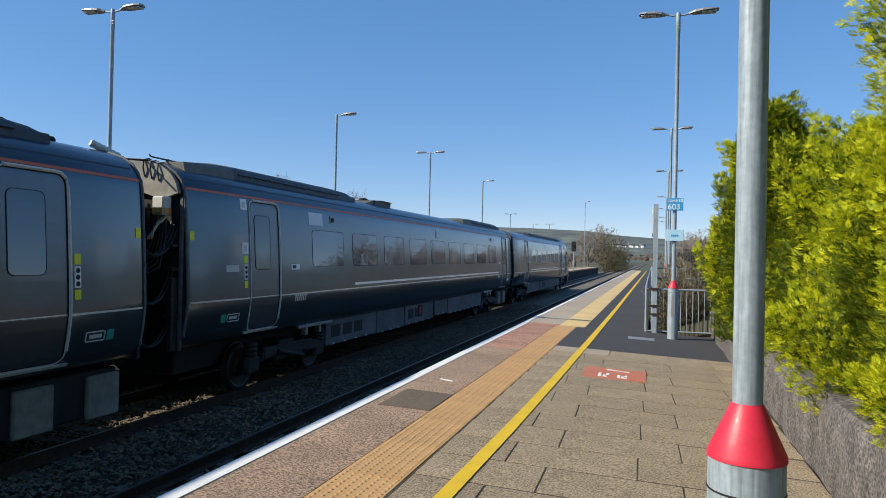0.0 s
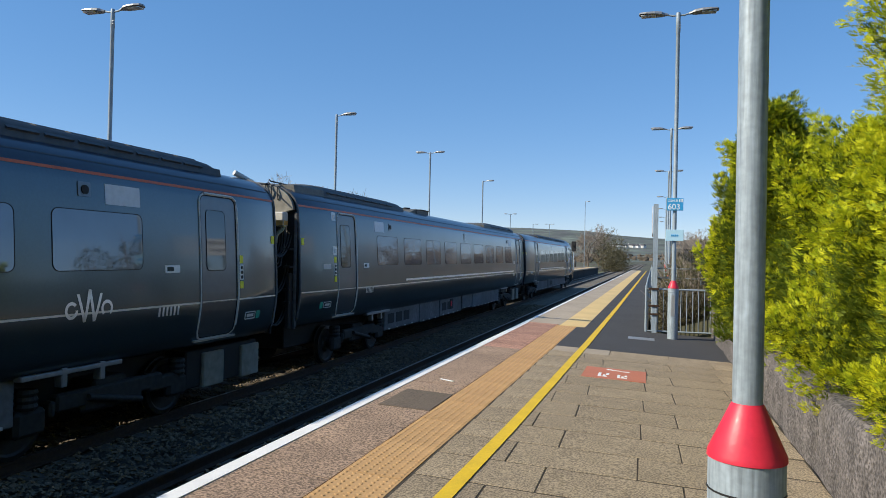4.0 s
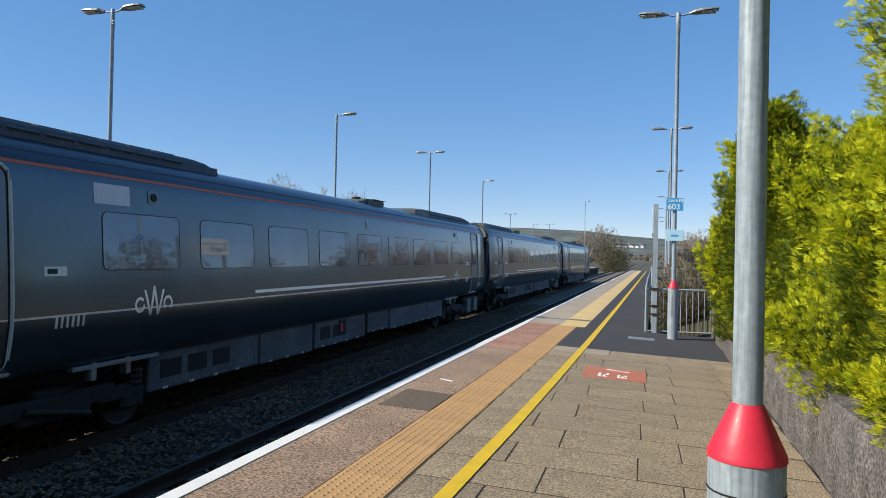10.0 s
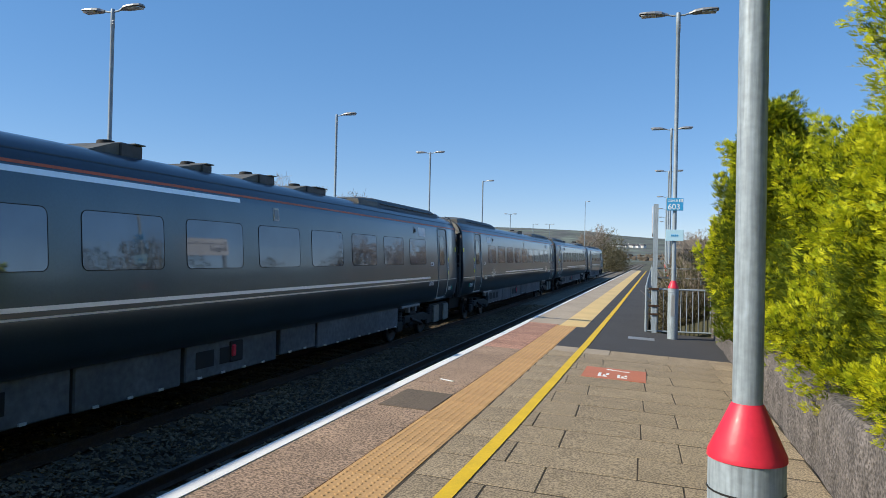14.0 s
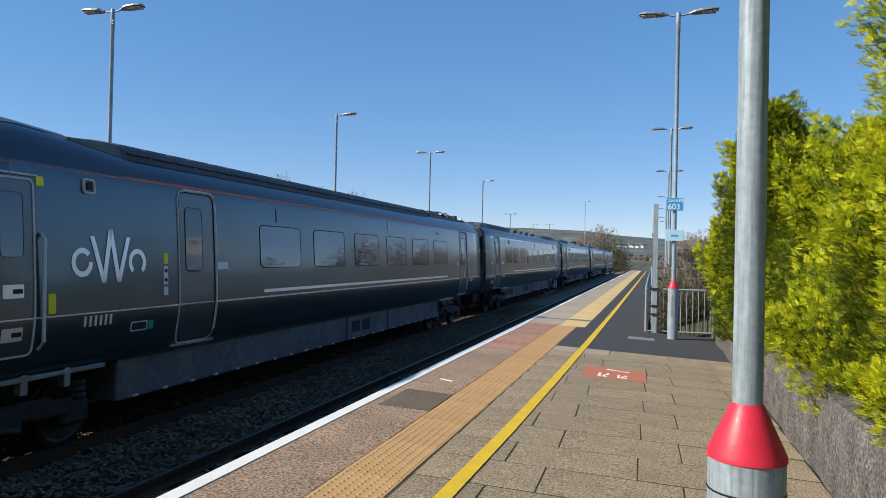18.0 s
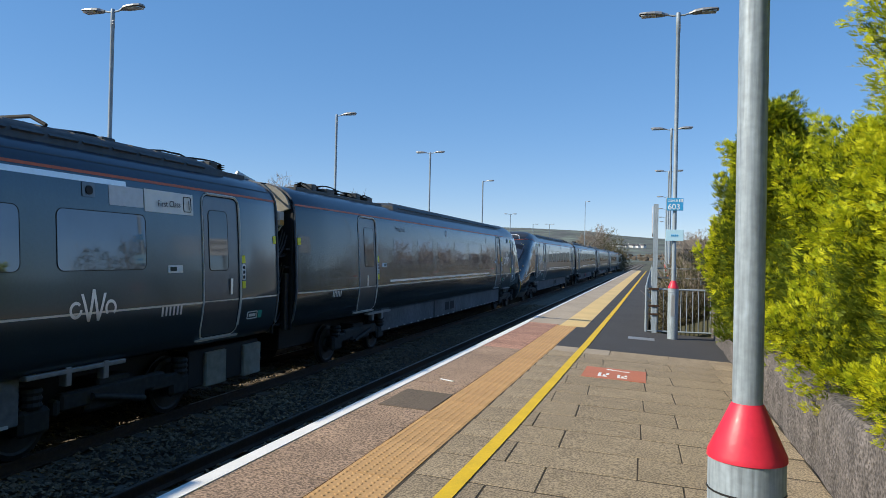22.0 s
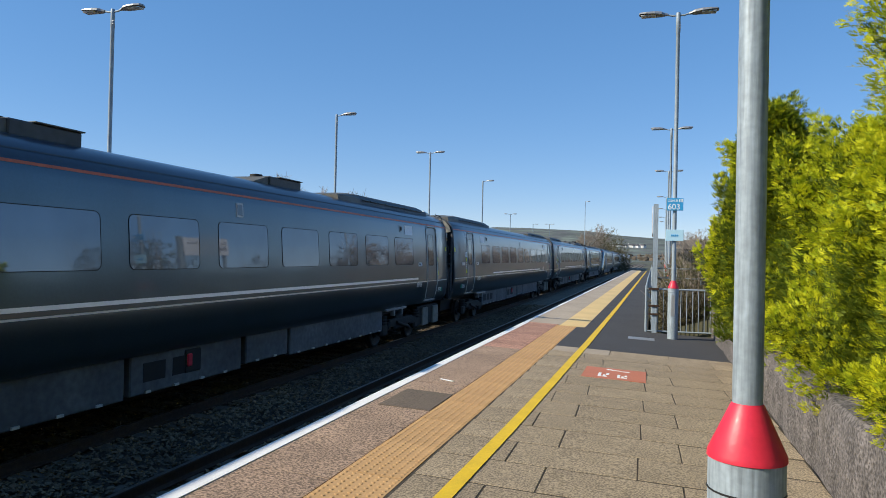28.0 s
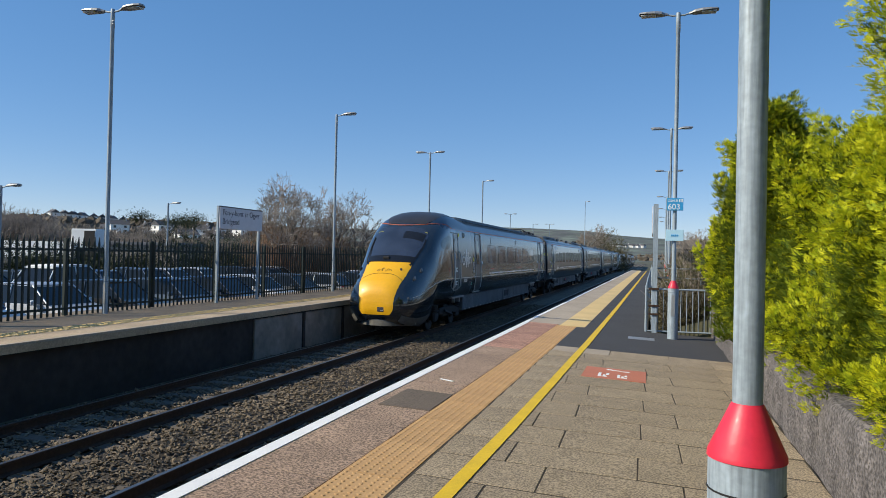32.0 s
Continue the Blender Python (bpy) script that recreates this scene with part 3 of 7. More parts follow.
def ring(name, y0, y1, z0, z1, mat, parent, width=0.05, out=0.02, r=0.12, side=1, label="", fx=side_x):
    """A raised frame round an opening in the car's side."""
    o, i = rounded_rows(y0 - width, y1 + width, z0 - width, z1 + width, r + width), rounded_rows(y0, y1, z0, z1, r)
    outer = [(a, z) for z, a, b in o] + [(b, z) for z, a, b in reversed(o)]
    inner = [(a, z) for z, a, b in i] + [(b, z) for z, a, b in reversed(i)]
    k = min(len(outer), len(inner))
    outer = [outer[round(j * (len(outer) - 1) / (k - 1))] for j in range(k)]
    inner = [inner[round(j * (len(inner) - 1) / (k - 1))] for j in range(k)]
    rows = [[(side * (fx(z) * draw_in(y) + d), y, z) for y, z in loop] for loop, d in ((outer, -0.01), (outer, out), (inner, out), (inner, -0.01))]
    vs, fs = loft(rows, closed=True)
    return put(name, mesh_from(name, vs, [f[::-1] for f in fs] if side > 0 else fs, mat), parent, label)


def section(w=1.0):
    pts = [(x * w, z) for x, z in zip(BX, BZ)]
    return [(-x, z) for x, z in pts] + [(x, z) for x, z in reversed(pts[:-1])]


def wheelset():
    bm = bmesh.new()
    lathe(bm, [(-0.98, 0.075), (0.98, 0.075)], 10)
    for s in (-1, 1):
        a, b = s * 0.68, s * 0.815
        rings = [(s * 0.67, 0.10), (s * 0.69, 0.45), (s * 0.715, 0.45), (s * 0.72, 0.43), (s * 0.80, 0.42), (s * 0.81, 0.36), (s * 0.79, 0.33), (s * 0.77, 0.17), (s * 0.82, 0.14), (s * 0.83, 0.05)]
        if s < 0:
            rings = rings[::-1]
        lathe(bm, rings, 24)
    bmesh.ops.rotate(bm, verts=bm.verts, cent=(0, 0, 0), matrix=Matrix.Rotation(radians(90), 3, "Y"))
    bmesh.ops.recalc_face_normals(bm, faces=bm.faces)
    me = bpy.data.meshes.new("wheelset")
    bm.to_mesh(me)
    bm.free()
    me.materials.append(M["wheel"])
    return me


WHEELSET = wheelset()
WHEELS = []


def bogie(parent, y, inward):
    bm = bmesh.new()
    for s in (-1, 1):
        x0, x1 = (0.93, 1.07) if s > 0 else (-1.07, -0.93)
        add_box(bm, x0, x1, y - 0.95, y + 0.95, 0.50, 0.72, 0.03)
        add_box(bm, x0, x1, y - 0.55, y + 0.55, 0.40, 0.60, 0.05)
        for e in (-1, 1):
            add_box(bm, x0, x1, y + e * 1.3 - 0.22, y + e * 1.3 + 0.22, 0.30, 0.62, 0.05)
            add_box(bm, x0, x1, y + e * 0.85 - 0.2, y + e * 0.85 + 0.3 * e + 0.2, 0.46, 0.66, 0.03)
    add_box(bm, -1.0, 1.0, y - 0.3, y + 0.3, 0.45, 0.80, 0.03)
    b = part("bogie", bm, M["bogie"], parent, "dirty dark steel bogie")
    for e in (-1, 1):
        w = put("wheelset", WHEELSET, b, at=pose(0, y + e * 1.33, 0.42))
        WHEELS.append(w)
        for s in (-1, 1):
            bm = bmesh.new()
            lathe(bm, [(0.62, 0.11), (0.66, 0.13), (0.70, 0.11), (0.74, 0.13), (0.78, 0.11), (0.82, 0.13), (0.86, 0.11)], 12, (s * 1.0, y + e * 1.33))
            part("spring", bm, M["bogie"], b)
    for s in (-1, 1):
        bm = bmesh.new()
        x0, x1 = sorted((s * 1.10, s * 1.22))
        add_box(bm, x0, x1, *sorted((y + inward * 0.05, y + inward * 1.60)), 0.99, 1.05, 0.01)
        for q in (0.35, 0.95):
            add_box(bm, x0, x1, *sorted((y + inward * q, y + inward * (q + 0.09))), 0.84, 1.07, 0.01)
        part("bracket", bm, M["metal"], b, "pale metal suspension bracket")
        vs, fs = tube_rows([(s * 1.10, y - 0.5, 0.62), (s * 1.10, y + 0.45, 0.42)], 0.045, 8)
        put("damper", mesh_from("damper", vs, fs, M["bogie"], True), b)
    return b


def door(parent, y0, y1, side, z0=1.17, z1=3.36):
    d = patch("door", y0, y1, z0, z1, M["door"], parent, 0.004, 0.12, side, "plug door with a tall window")
    ring("door_gap", y0, y1, z0, z1, M["rubber"], d, 0.014, 0.012, 0.12, side, "dark rubber gap round the door")
    ring("door_frame", y0 - 0.015, y1 + 0.015, z0 - 0.015, z1 + 0.015, M["frame"], d, 0.020, 0.016, 0.13, side, "pale grey door seal")
    # pale tube on one edge stands in for the recess's lit reveal
    edge = [(y1 + 0.035, z0 + 0.12)] + [(y1 + 0.035, z0 + 0.12 + (z1 - z0 - 0.26) * k / 10) for k in range(1, 11)] + [(y1 + 0.01, z1 - 0.03), (y1 - 0.06, z1 + 0.025), (y1 - 0.14, z1 + 0.035), (y0 + 0.1, z1 + 0.035)]
    if side < 0:
        edge = [(y0 + y1 - y, z) for y, z in edge]
    pipe("drip_rail", [(side * (side_x(z) * draw_in(y) + 0.012), y, z) for y, z in edge], 0.024, M["frame"], d, "pale grey tube painted as the door recess's lit edge", 6)
    ring("window_seal", y0 + 0.13, y1 - 0.30, 2.20, 3.14, M["rubber"], d, 0.008, 0.012, 0.08, side)
    patch("door_window", y0 + 0.13, y1 - 0.30, 2.20, 3.14, M["cab_side"], d, 0.010, 0.08, side)
    patch("door_step", y0 - 0.05, y1 + 0.1, z0 - 0.07, z0 - 0.035, M["frame"], d, 0.05, 0.005, side)
    return d


def bars_mark(name, parent, y0, z0, w, h, side, mat, n=6, label=""):
    """A lettering that becomes plain bars."""
    for k in range(n):
        patch(name, y0 + w * k / n, y0 + w * (k + 0.42) / n, z0, z0 + h, mat, parent, 0.006, 0.005, side, label)


def emblem(parent, yc, zc, size, side, mat):
    """A plain zigzag of slanted strokes between two open rings."""
    s = size
    strokes = [(-0.46, 0.465, -0.19, -0.40), (-0.19, -0.40, 0.0, 0.60), (0.0, 0.60, 0.19, -0.40), (0.19, -0.40, 0.46, 0.465)]
    vs, fs = [], []
    for a0, b0, a1, b1 in strokes:
        w = 0.052
        i = len(vs)
        for k in range(9):
            q = k / 8
            z = zc + (b0 + (b1 - b0) * q) * s
            for e in (-w, w):
                vs.append((side * (side_x(z) + 0.008), yc + side * (a0 + (a1 - a0) * q + e) * s, z))
        for k in range(8):
            fs.append((i + 2 * k, i + 2 * k + 1, i + 2 * k + 3, i + 2 * k + 2))
    for c, w0, w1 in ((-0.70, 0.7, 6.3), (0.70, -0.9, 4.04)):
        i = len(vs)
        for k in range(29):
            w = w0 + (w1 - w0) * k / 28
            for r in (0.165, 0.265):
                z = zc - 0.02 * s + r * s * math.sin(w)
                vs.append((side * (side_x(z) + 0.007), yc + side * (c + 0.92 * r * math.cos(w)) * s, z))
        for k in range(28):
            fs.append((i + 2 * k, i + 2 * k + 1, i + 2 * k + 3, i + 2 * k + 2))
    put("emblem", mesh_from("emblem", vs, fs, mat), parent, "pale grey operator emblem")


def line_along(name, y0, y1, z, h, mat, parent, side, label=""):
    return patch(name, y0, y1, z - h / 2, z + h / 2, mat, parent, 0.004, 0.002, side, label)


def cowl(parent, y0, y1, h=0.17, w=0.92, ribs=True, slope_front=0.9, slope_back=0.35):
    """A long fairing on the roof."""
    top = BZ[-1]

    def hoop(y, k, g=0.0):
        z1 = top + h * k - 0.02 + g
        pts = [(w + 0.02 + g, top - 0.20), (w - 0.02 + g, z1 - 0.13 * k), (w - 0.10, z1 - 0.05 * k), (w - 0.24, z1 - 0.012 * k), (w - 0.45, z1 + 0.006 * k)]
        return [(-x, y, z) for x, z in pts] + [(x, y, z) for x, z in reversed(pts)]
    a = y0 + slope_front
    vs, fs = loft([hoop(y, k) for y, k in ((a - 0.02, 1.0), (y1 - slope_back, 1.0), (y1 - slope_back * 0.45, 0.72), (y1, 0.02))], closed=True, cap=True)
    c = put("roof_cowl", mesh_from("roof_cowl", vs, [f[::-1] for f in fs], M["cowl_dark"], True), parent, "dusty grey air-conditioning cowl")
    # the wedge faces the sun: its lit tone is put into the paler colour
    vs, fs = loft([hoop(y, k, 0.006) for y, k in ((y0, 0.02), (y0 + slope_front * 0.75, 0.92), (a, 1.0))], closed=True, cap=True)
    put("cowl_nose", mesh_from("cowl_nose", vs, [f[::-1] for f in fs], M["cowl"]), c, "pale wedge in front of the cowl, sunlit tone in its colour")
    if ribs:
        y = y0 + slope_front + 0.15
        while y < y1 - slope_back - 0.35:
            for s in (-1, 1):
                a, b = s * (w - 0.30), s * (w + 0.012)
                z1 = top + h - 0.02
                vs = [(a, y, z1 + 0.012), (a, y + 0.44, z1 + 0.012), (s * (w - 0.16), y + 0.44, z1 - 0.02), (s * (w - 0.16), y, z1 - 0.02), (b, y + 0.44, z1 - 0.15), (b, y, z1 - 0.15)]
                lo = [(v[0] - s * 0.03, v[1], v[2] - 0.03) for v in vs]
                vs = vs + lo
                fs = [(0, 1, 2, 3), (3, 2, 4, 5), (6, 9, 8, 7), (9, 11, 10, 8), (0, 6, 7, 1), (4, 10, 11, 5), (0, 3, 9, 6), (3, 5, 11, 9), (1, 7, 8, 2), (2, 8, 10, 4)]
                put("louvre", mesh_from("louvre", vs, fs, M["cowl_dark"]), c)
            y += 0.52
    return c


def roof_box(parent, y0, y1, x0, x1, h, mat="cowl_dark"):
    return part("roof_box", box(x0, x1, y0, y1, BZ[-1] - 0.12, BZ[-1] + h, 0.03), M[mat], parent)


def roof_unit(parent, y0, y1, h):
    """A low box on the roof with a pale sloping front and a round vent."""
    top, m = BZ[-1], y0 + 0.55
    u = part("roof_box", box(-0.75, 0.75, m, y1, top - 0.14, top + h, 0.02), M["cowl_dark"], parent, "dark box on the roof")
    rows = [[(-0.72, y, top - 0.15), (-0.72, y, z), (0.72, y, z), (0.72, y, top - 0.15)] for y, z in ((y0, top - 0.07), (m - 0.1, top + h - 0.03), (m + 0.01, top + h - 0.01))]
    vs, fs = loft(rows, closed=True, cap=True)
    put("box_slope", mesh_from("box_slope", vs, [f[::-1] for f in fs], M["cowl"]), u)
    part("lid", box(-0.78, 0.78, min(m + 0.35, y1 - 0.2), y1 + 0.02, top + h, top + h + 0.018, 0.005), M["cowl"], u)
    bm = lathe(bmesh.new(), [(top + h - 0.02, 0.13), (top + h + 0.05, 0.12), (top + h + 0.06, 0.08)], 14, (0.35, m + 0.15))
    part("round_vent", bm, M["rubber"], u, smooth=True)
    return u


def end_wall(parent, y, way, boxed=False):
    """The end of a car: a pale panel over a dark gangway with hanging cables."""
    sec = section(0.92)
    bm = bmesh.new()
    vs = [bm.verts.new((x, y + way * 0.012, z)) for x, z in sec]
    f = bm.faces.new(vs)
    r = bmesh.ops.extrude_face_region(bm, geom=[f])
    bmesh.ops.translate(bm, verts=[v for v in r["geom"] if isinstance(v, bmesh.types.BMVert)], vec=(0, -way * 0.1, 0))
    bmesh.ops.recalc_face_normals(bm, faces=bm.faces)
    e = part("end_wall", bm, M["rubber"], parent, "dark car end with gangway")
    lo, hi = 3.36, BZ[-1] - 0.03
    rows = []
    for k in range(25):
        a = math.pi * k / 24
        zz = lo + (hi - lo) * math.sin(a) ** 0.6
        x = math.copysign(side_x(zz) * 0.91, math.cos(a)) if k not in (12,) else 0.0
        rows.append([(x, y + way * 0.02, zz), (x * 0.7, y + way * 0.02, lo - 0.10 + 0.13 * math.sin(a)), (x * 0.7, y + way * 0.10, lo - 0.10 + 0.13 * math.sin(a)), (x, y + way * 0.10, zz)])
    vs, fs = loft(rows, closed=True)
    put("arch_panel", mesh_from("arch_panel", vs, fs, M["endgrey"]), e, "dusty beige panel")
    bm = bmesh.new()
    for k in range(4):
        d = 0.06 + 0.1 * k
        q = 0.02 if k % 2 else 0.0
        add_box(bm, -0.62 + q, 0.62 - q, min(y + way * d, y + way * (d + 0.07)), max(y + way * d, y + way * (d + 0.07)), 1.0, 3.2 - q)
    part("gangway_bellows", bm, M["rubber"], e, "black rubber gangway bellows")
    for s in (-1, 1):
        if way < 0 or boxed:
            def outward(x0, x1, q0, q1, z0, z1, bevel=0.0):
                return box(x0, x1, *sorted((y + way * q0, y + way * q1)), z0, z1, bevel)
            jb = part("junction_box", outward(s * 0.92 - 0.10, s * 0.92 + 0.10, 0.08, 0.28, 3.02, 3.30, 0.02), M["frame"], e, "pale grey electrical junction box")
            part("amber_label", outward(s * 0.92 - 0.09, s * 0.92 + 0.09, 0.278, 0.285, 3.04, 3.13), M["amber"], jb)
            part("amber_label", outward(*sorted((s * 1.018, s * 1.024)), 0.10, 0.26, 3.04, 3.13), M["amber"], jb)
            for q in range(6):
                x0 = s * (0.84 + 0.035 * q)
                pipe("jumper_tail", [(x0, y + way * 0.16, 3.03), (x0 + s * 0.02, y + way * (0.2 + 0.02 * q), 2.93), (x0 + s * (0.05 - 0.02 * q), y + way * (0.28 + 0.02 * q), 2.80 + 0.02 * (q % 3)), (x0 - s * 0.02, y + way * (0.36 + 0.02 * q), 2.66 + 0.03 * (q % 2))], 0.011, M["wire"], e, "pale bound jumper wire", 5)
        if way > 0:
            # jumper cables that hang across to the next car in three tiers
            for j, (z1, z0) in enumerate(((2.95, 2.42), (2.30, 1.72), (1.62, 1.10))):
                for q in range(3 if j == 0 else 2):
                    pts = [(s * (0.96 + 0.05 * q), y + 0.04 + 0.92 * k / 10, z1 - q * 0.05 - (z1 - z0 - q * 0.05) * (1 - (2 * k / 10 - 1) ** 2) ** 0.8) for k in range(11)]
                    pipe("jumper_cable", pts, 0.016, M["cable"], e, seg=6)
        for z in (2.55, 2.2, 1.75, 1.5):
            part("cable_clip", box(s * 1.06 - 0.07, s * 1.06 + 0.07, min(y + way * 0.02, y + way * 0.18), max(y + way * 0.02, y + way * 0.18), z, z + 0.045), M["cable"], e)
        part("pipe_cover", box(s * 1.08 - 0.05, s * 1.08 + 0.05, min(y + way * 0.03, y + way * 0.16), max(y + way * 0.03, y + way * 0.16), 1.0, 2.1, 0.02), M["cable"], e)
        part("end_post", box(s * 1.165 - 0.03, s * 1.165 + 0.03, min(y, y + way * 0.05), max(y, y + way * 0.05), 1.0, 3.3, 0.01), M["under"] if way < 0 else M["rubber"], e)
        if way > 0 and s > 0:
            ribs = [0.048 + 0.009 * (k % 2) for k in range(13)]
            pipe("vent_pipe", [(0.40 + 0.014 * k, y - 0.08 + 0.030 * k, BZ[-1] + 0.08 - 0.013 * k) for k in range(13)], ribs, M["frame"], e, "ribbed grey roof pipe", 10)
            pipe("vent_pipe", [(0.42, y - 0.95 + 0.022 * k, BZ[-1] + 0.0) for k in range(11)], [0.048 + 0.008 * (k % 2) for k in range(11)], M["rubber"], e, "ribbed dark roof pipe", 10)
        if way < 0:
            # cables that loop over the roof's edge and a cable run along the roof
            for q in range(3):
                x0 = s * (0.50 + 0.13 * q)
                zt = BZ[-1] - 0.03 - 0.035 * q
                pipe("roof_cable", [(x0, y + 0.15, zt - 0.01), (x0, y + 0.02, zt + 0.03), (x0 + s * 0.02, y - 0.11, zt), (x0 + s * 0.03, y - 0.14, zt - 0.12), (x0 + s * 0.04, y - 0.11, zt - 0.26)], 0.012, M["cable"], e, seg=6)
            for q in range(5):
                x0 = s * (0.80 + 0.055 * q)
                pipe("hanging_cable", [(x0, y - 0.2, 3.0), (x0 + s * 0.01, y - 0.22, 2.7), (x0 - s * 0.02, y - 0.30, 2.45 - 0.05 * q), (x0 - s * 0.08, y - 0.46, 2.36 - 0.05 * q), (x0 - s * 0.1, y - 0.62, 2.5), (x0 - s * 0.1, y - 0.7, 2.75)], 0.014, M["cable"], e, seg=6)
            pipe("roof_cable_run", [(s * 0.55, y - 0.03, BZ[-1] + 0.06), (s * 0.55, y + 0.0, BZ[-1] + 0.03), (s * 0.56, y + 0.8, BZ[-1] + 0.02), (s * 0.58, y + 1.6, BZ[-1] - 0.02)], 0.013, M["cable"], e, seg=6)
            for q in (0.35, 0.8, 1.25):
                part("cable_clip", box(s * 0.56 - 0.02, s * 0.56 + 0.02, y + q, y + q + 0.04, BZ[-1] - 0.07, BZ[-1] + 0.04), M["cable"], e)
        pipe("roof_cable", [(s * 0.55, y + way * 0.02, BZ[-1] - 0.03), (s * 0.55, y + way * 0.05, BZ[-1] - 0.04), (s * 0.5, y + way * 0.45, BZ[-1] - 0.07)], 0.014, M["rubber"], e)
    rim = [(x * 0.955, y + way * 0.02, z) for x, z in section() if z > 1.0]
    pipe("end_rim", rim, 0.022, M["under"], e, "grey rubbing rim round the car end", 6)
    part("coupler", box(-0.15, 0.15, min(y, y + way * 0.52), max(y, y + way * 0.52), 0.75, 1.0, 0.03), M["bogie"], e)
    return e


def underframe(parent, y0, y1, spans, side_pairs=(-1, 1)):
    # solid black box, added to stop light showing through under the car
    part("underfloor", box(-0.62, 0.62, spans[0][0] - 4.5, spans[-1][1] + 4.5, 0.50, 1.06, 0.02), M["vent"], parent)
    for s in side_pairs:
        for k, (a, b, zlo, vent) in enumerate(spans):
            x0, x1 = sorted((s * 1.08, s * 0.35))
            u = part("equipment_box", box(x0, x1, a, b, zlo, 1.03, 0.02), M["under"], parent, "grimy grey underfloor equipment box")
            if vent:
                n = vent
                w = min(0.55, (b - a) / (n + 0.5))
                for j in range(n):
                    c = a + 0.25 + j * w * 1.15
                    xa, xb = sorted((s * 1.06, s * 1.086))
                    part("vent", box(xa, xb, c, c + w * 0.85, zlo + 0.17, 0.90), M["vent"], u)
            c = a + 0.3
            while c < b - 0.2:
                xa, xb = sorted((s * 1.06, s * 1.10))
                # latches are pale to paint in sunlight that passes under the car
                part("latch", box(xa, xb, c, c + 0.10, zlo + 0.010, zlo + 0.045), M["frame"], u, "latch, pale for the sunlight under the box")
                c += 0.62


def markings(parent, side, near, far, number=True):
    """Small stickers beside the two ends; near and far are the door positions."""
    for yc, d, off, note, shown, spk in ((near, 1, 0.20, 1.50, 2.41, 3.17), (far, -1, 0.60, 1.15, 2.09, 2.74)):
        t = patch("control_panel", yc - d * off - 0.05, yc - d * off + 0.05, 2.03, 2.29, M["white"], parent, 0.006, 0.01, side)
        patch("yellow_tag", yc - d * off - 0.05, yc - d * off + 0.05, 2.31, 2.44, M["tag"], t, 0.006, 0.01, side)
        patch("yellow_tag", yc - d * off - 0.05, yc - d * off + 0.05, 1.89, 2.01, M["tag"], t, 0.006, 0.01, side)
        for j in range(3):
            patch("button", yc - d * off - 0.03, yc - d * off + 0.03, 2.05 + 0.08 * j, 2.11 + 0.08 * j, M["vent"], t, 0.012, 0.03, side)
        nt = patch("notice", yc + d * note - 0.16, yc + d * note + 0.16, 2.18, 2.29, M["white"], parent, 0.006, 0.01, side)
        patch("notice_bar", yc + d * note - 0.12, yc + d * note + 0.02, 2.205, 2.265, M["fence"], nt, 0.008, 0.005, side)
        patch("seat_display", yc + d * shown - 0.31, yc + d * shown + 0.31, 3.07, 3.33, M["screen_off"], parent, 0.006, 0.01, side, "pale blank destination display")
        cam_box = patch("camera_plate", yc + d * spk - 0.10, yc + d * spk + 0.10, 3.14, 3.32, M["door"], parent, 0.01, 0.02, side)
        patch("camera_lens", yc + d * spk - 0.05, yc + d * spk + 0.06, 3.17, 3.28, M["vent"], cam_box, 0.022, 0.05, side)
        yw = -11.11 if d > 0 else 11.59
        yt = yw - d * 0.26
        patch("teal_sticker", yt - 0.06, yt + 0.06, 1.35, 1.48, M["teal"], parent, 0.006, 0.01, side)
        ring("sticker_frame", yw - 0.15, yw + 0.15, 1.365, 1.465, M["stripe"], parent, 0.016, 0.008, 0.01, side, "white outlined notice on dark green")
        patch("sticker_bar", yw - 0.10, yw + 0.11, 1.39, 1.44, M["stripe"], parent, 0.006, 0.005, side)
    vent = patch("vent_frame", 0.05, 0.25, 3.08, 3.32, M["frame"], parent, 0.008, 0.02, side, "small pale-framed vent")
    patch("vent_grille", 0.08, 0.22, 3.11, 3.29, M["door"], vent, 0.012, 0.01, side)
    if number:
        bars_mark("number_bar", parent, -9.10, 1.57, 0.48, 0.13, side, M["stripe"])
        bars_mark("number_bar", parent, 9.22, 1.57, 0.48, 0.13, side, M["stripe"])


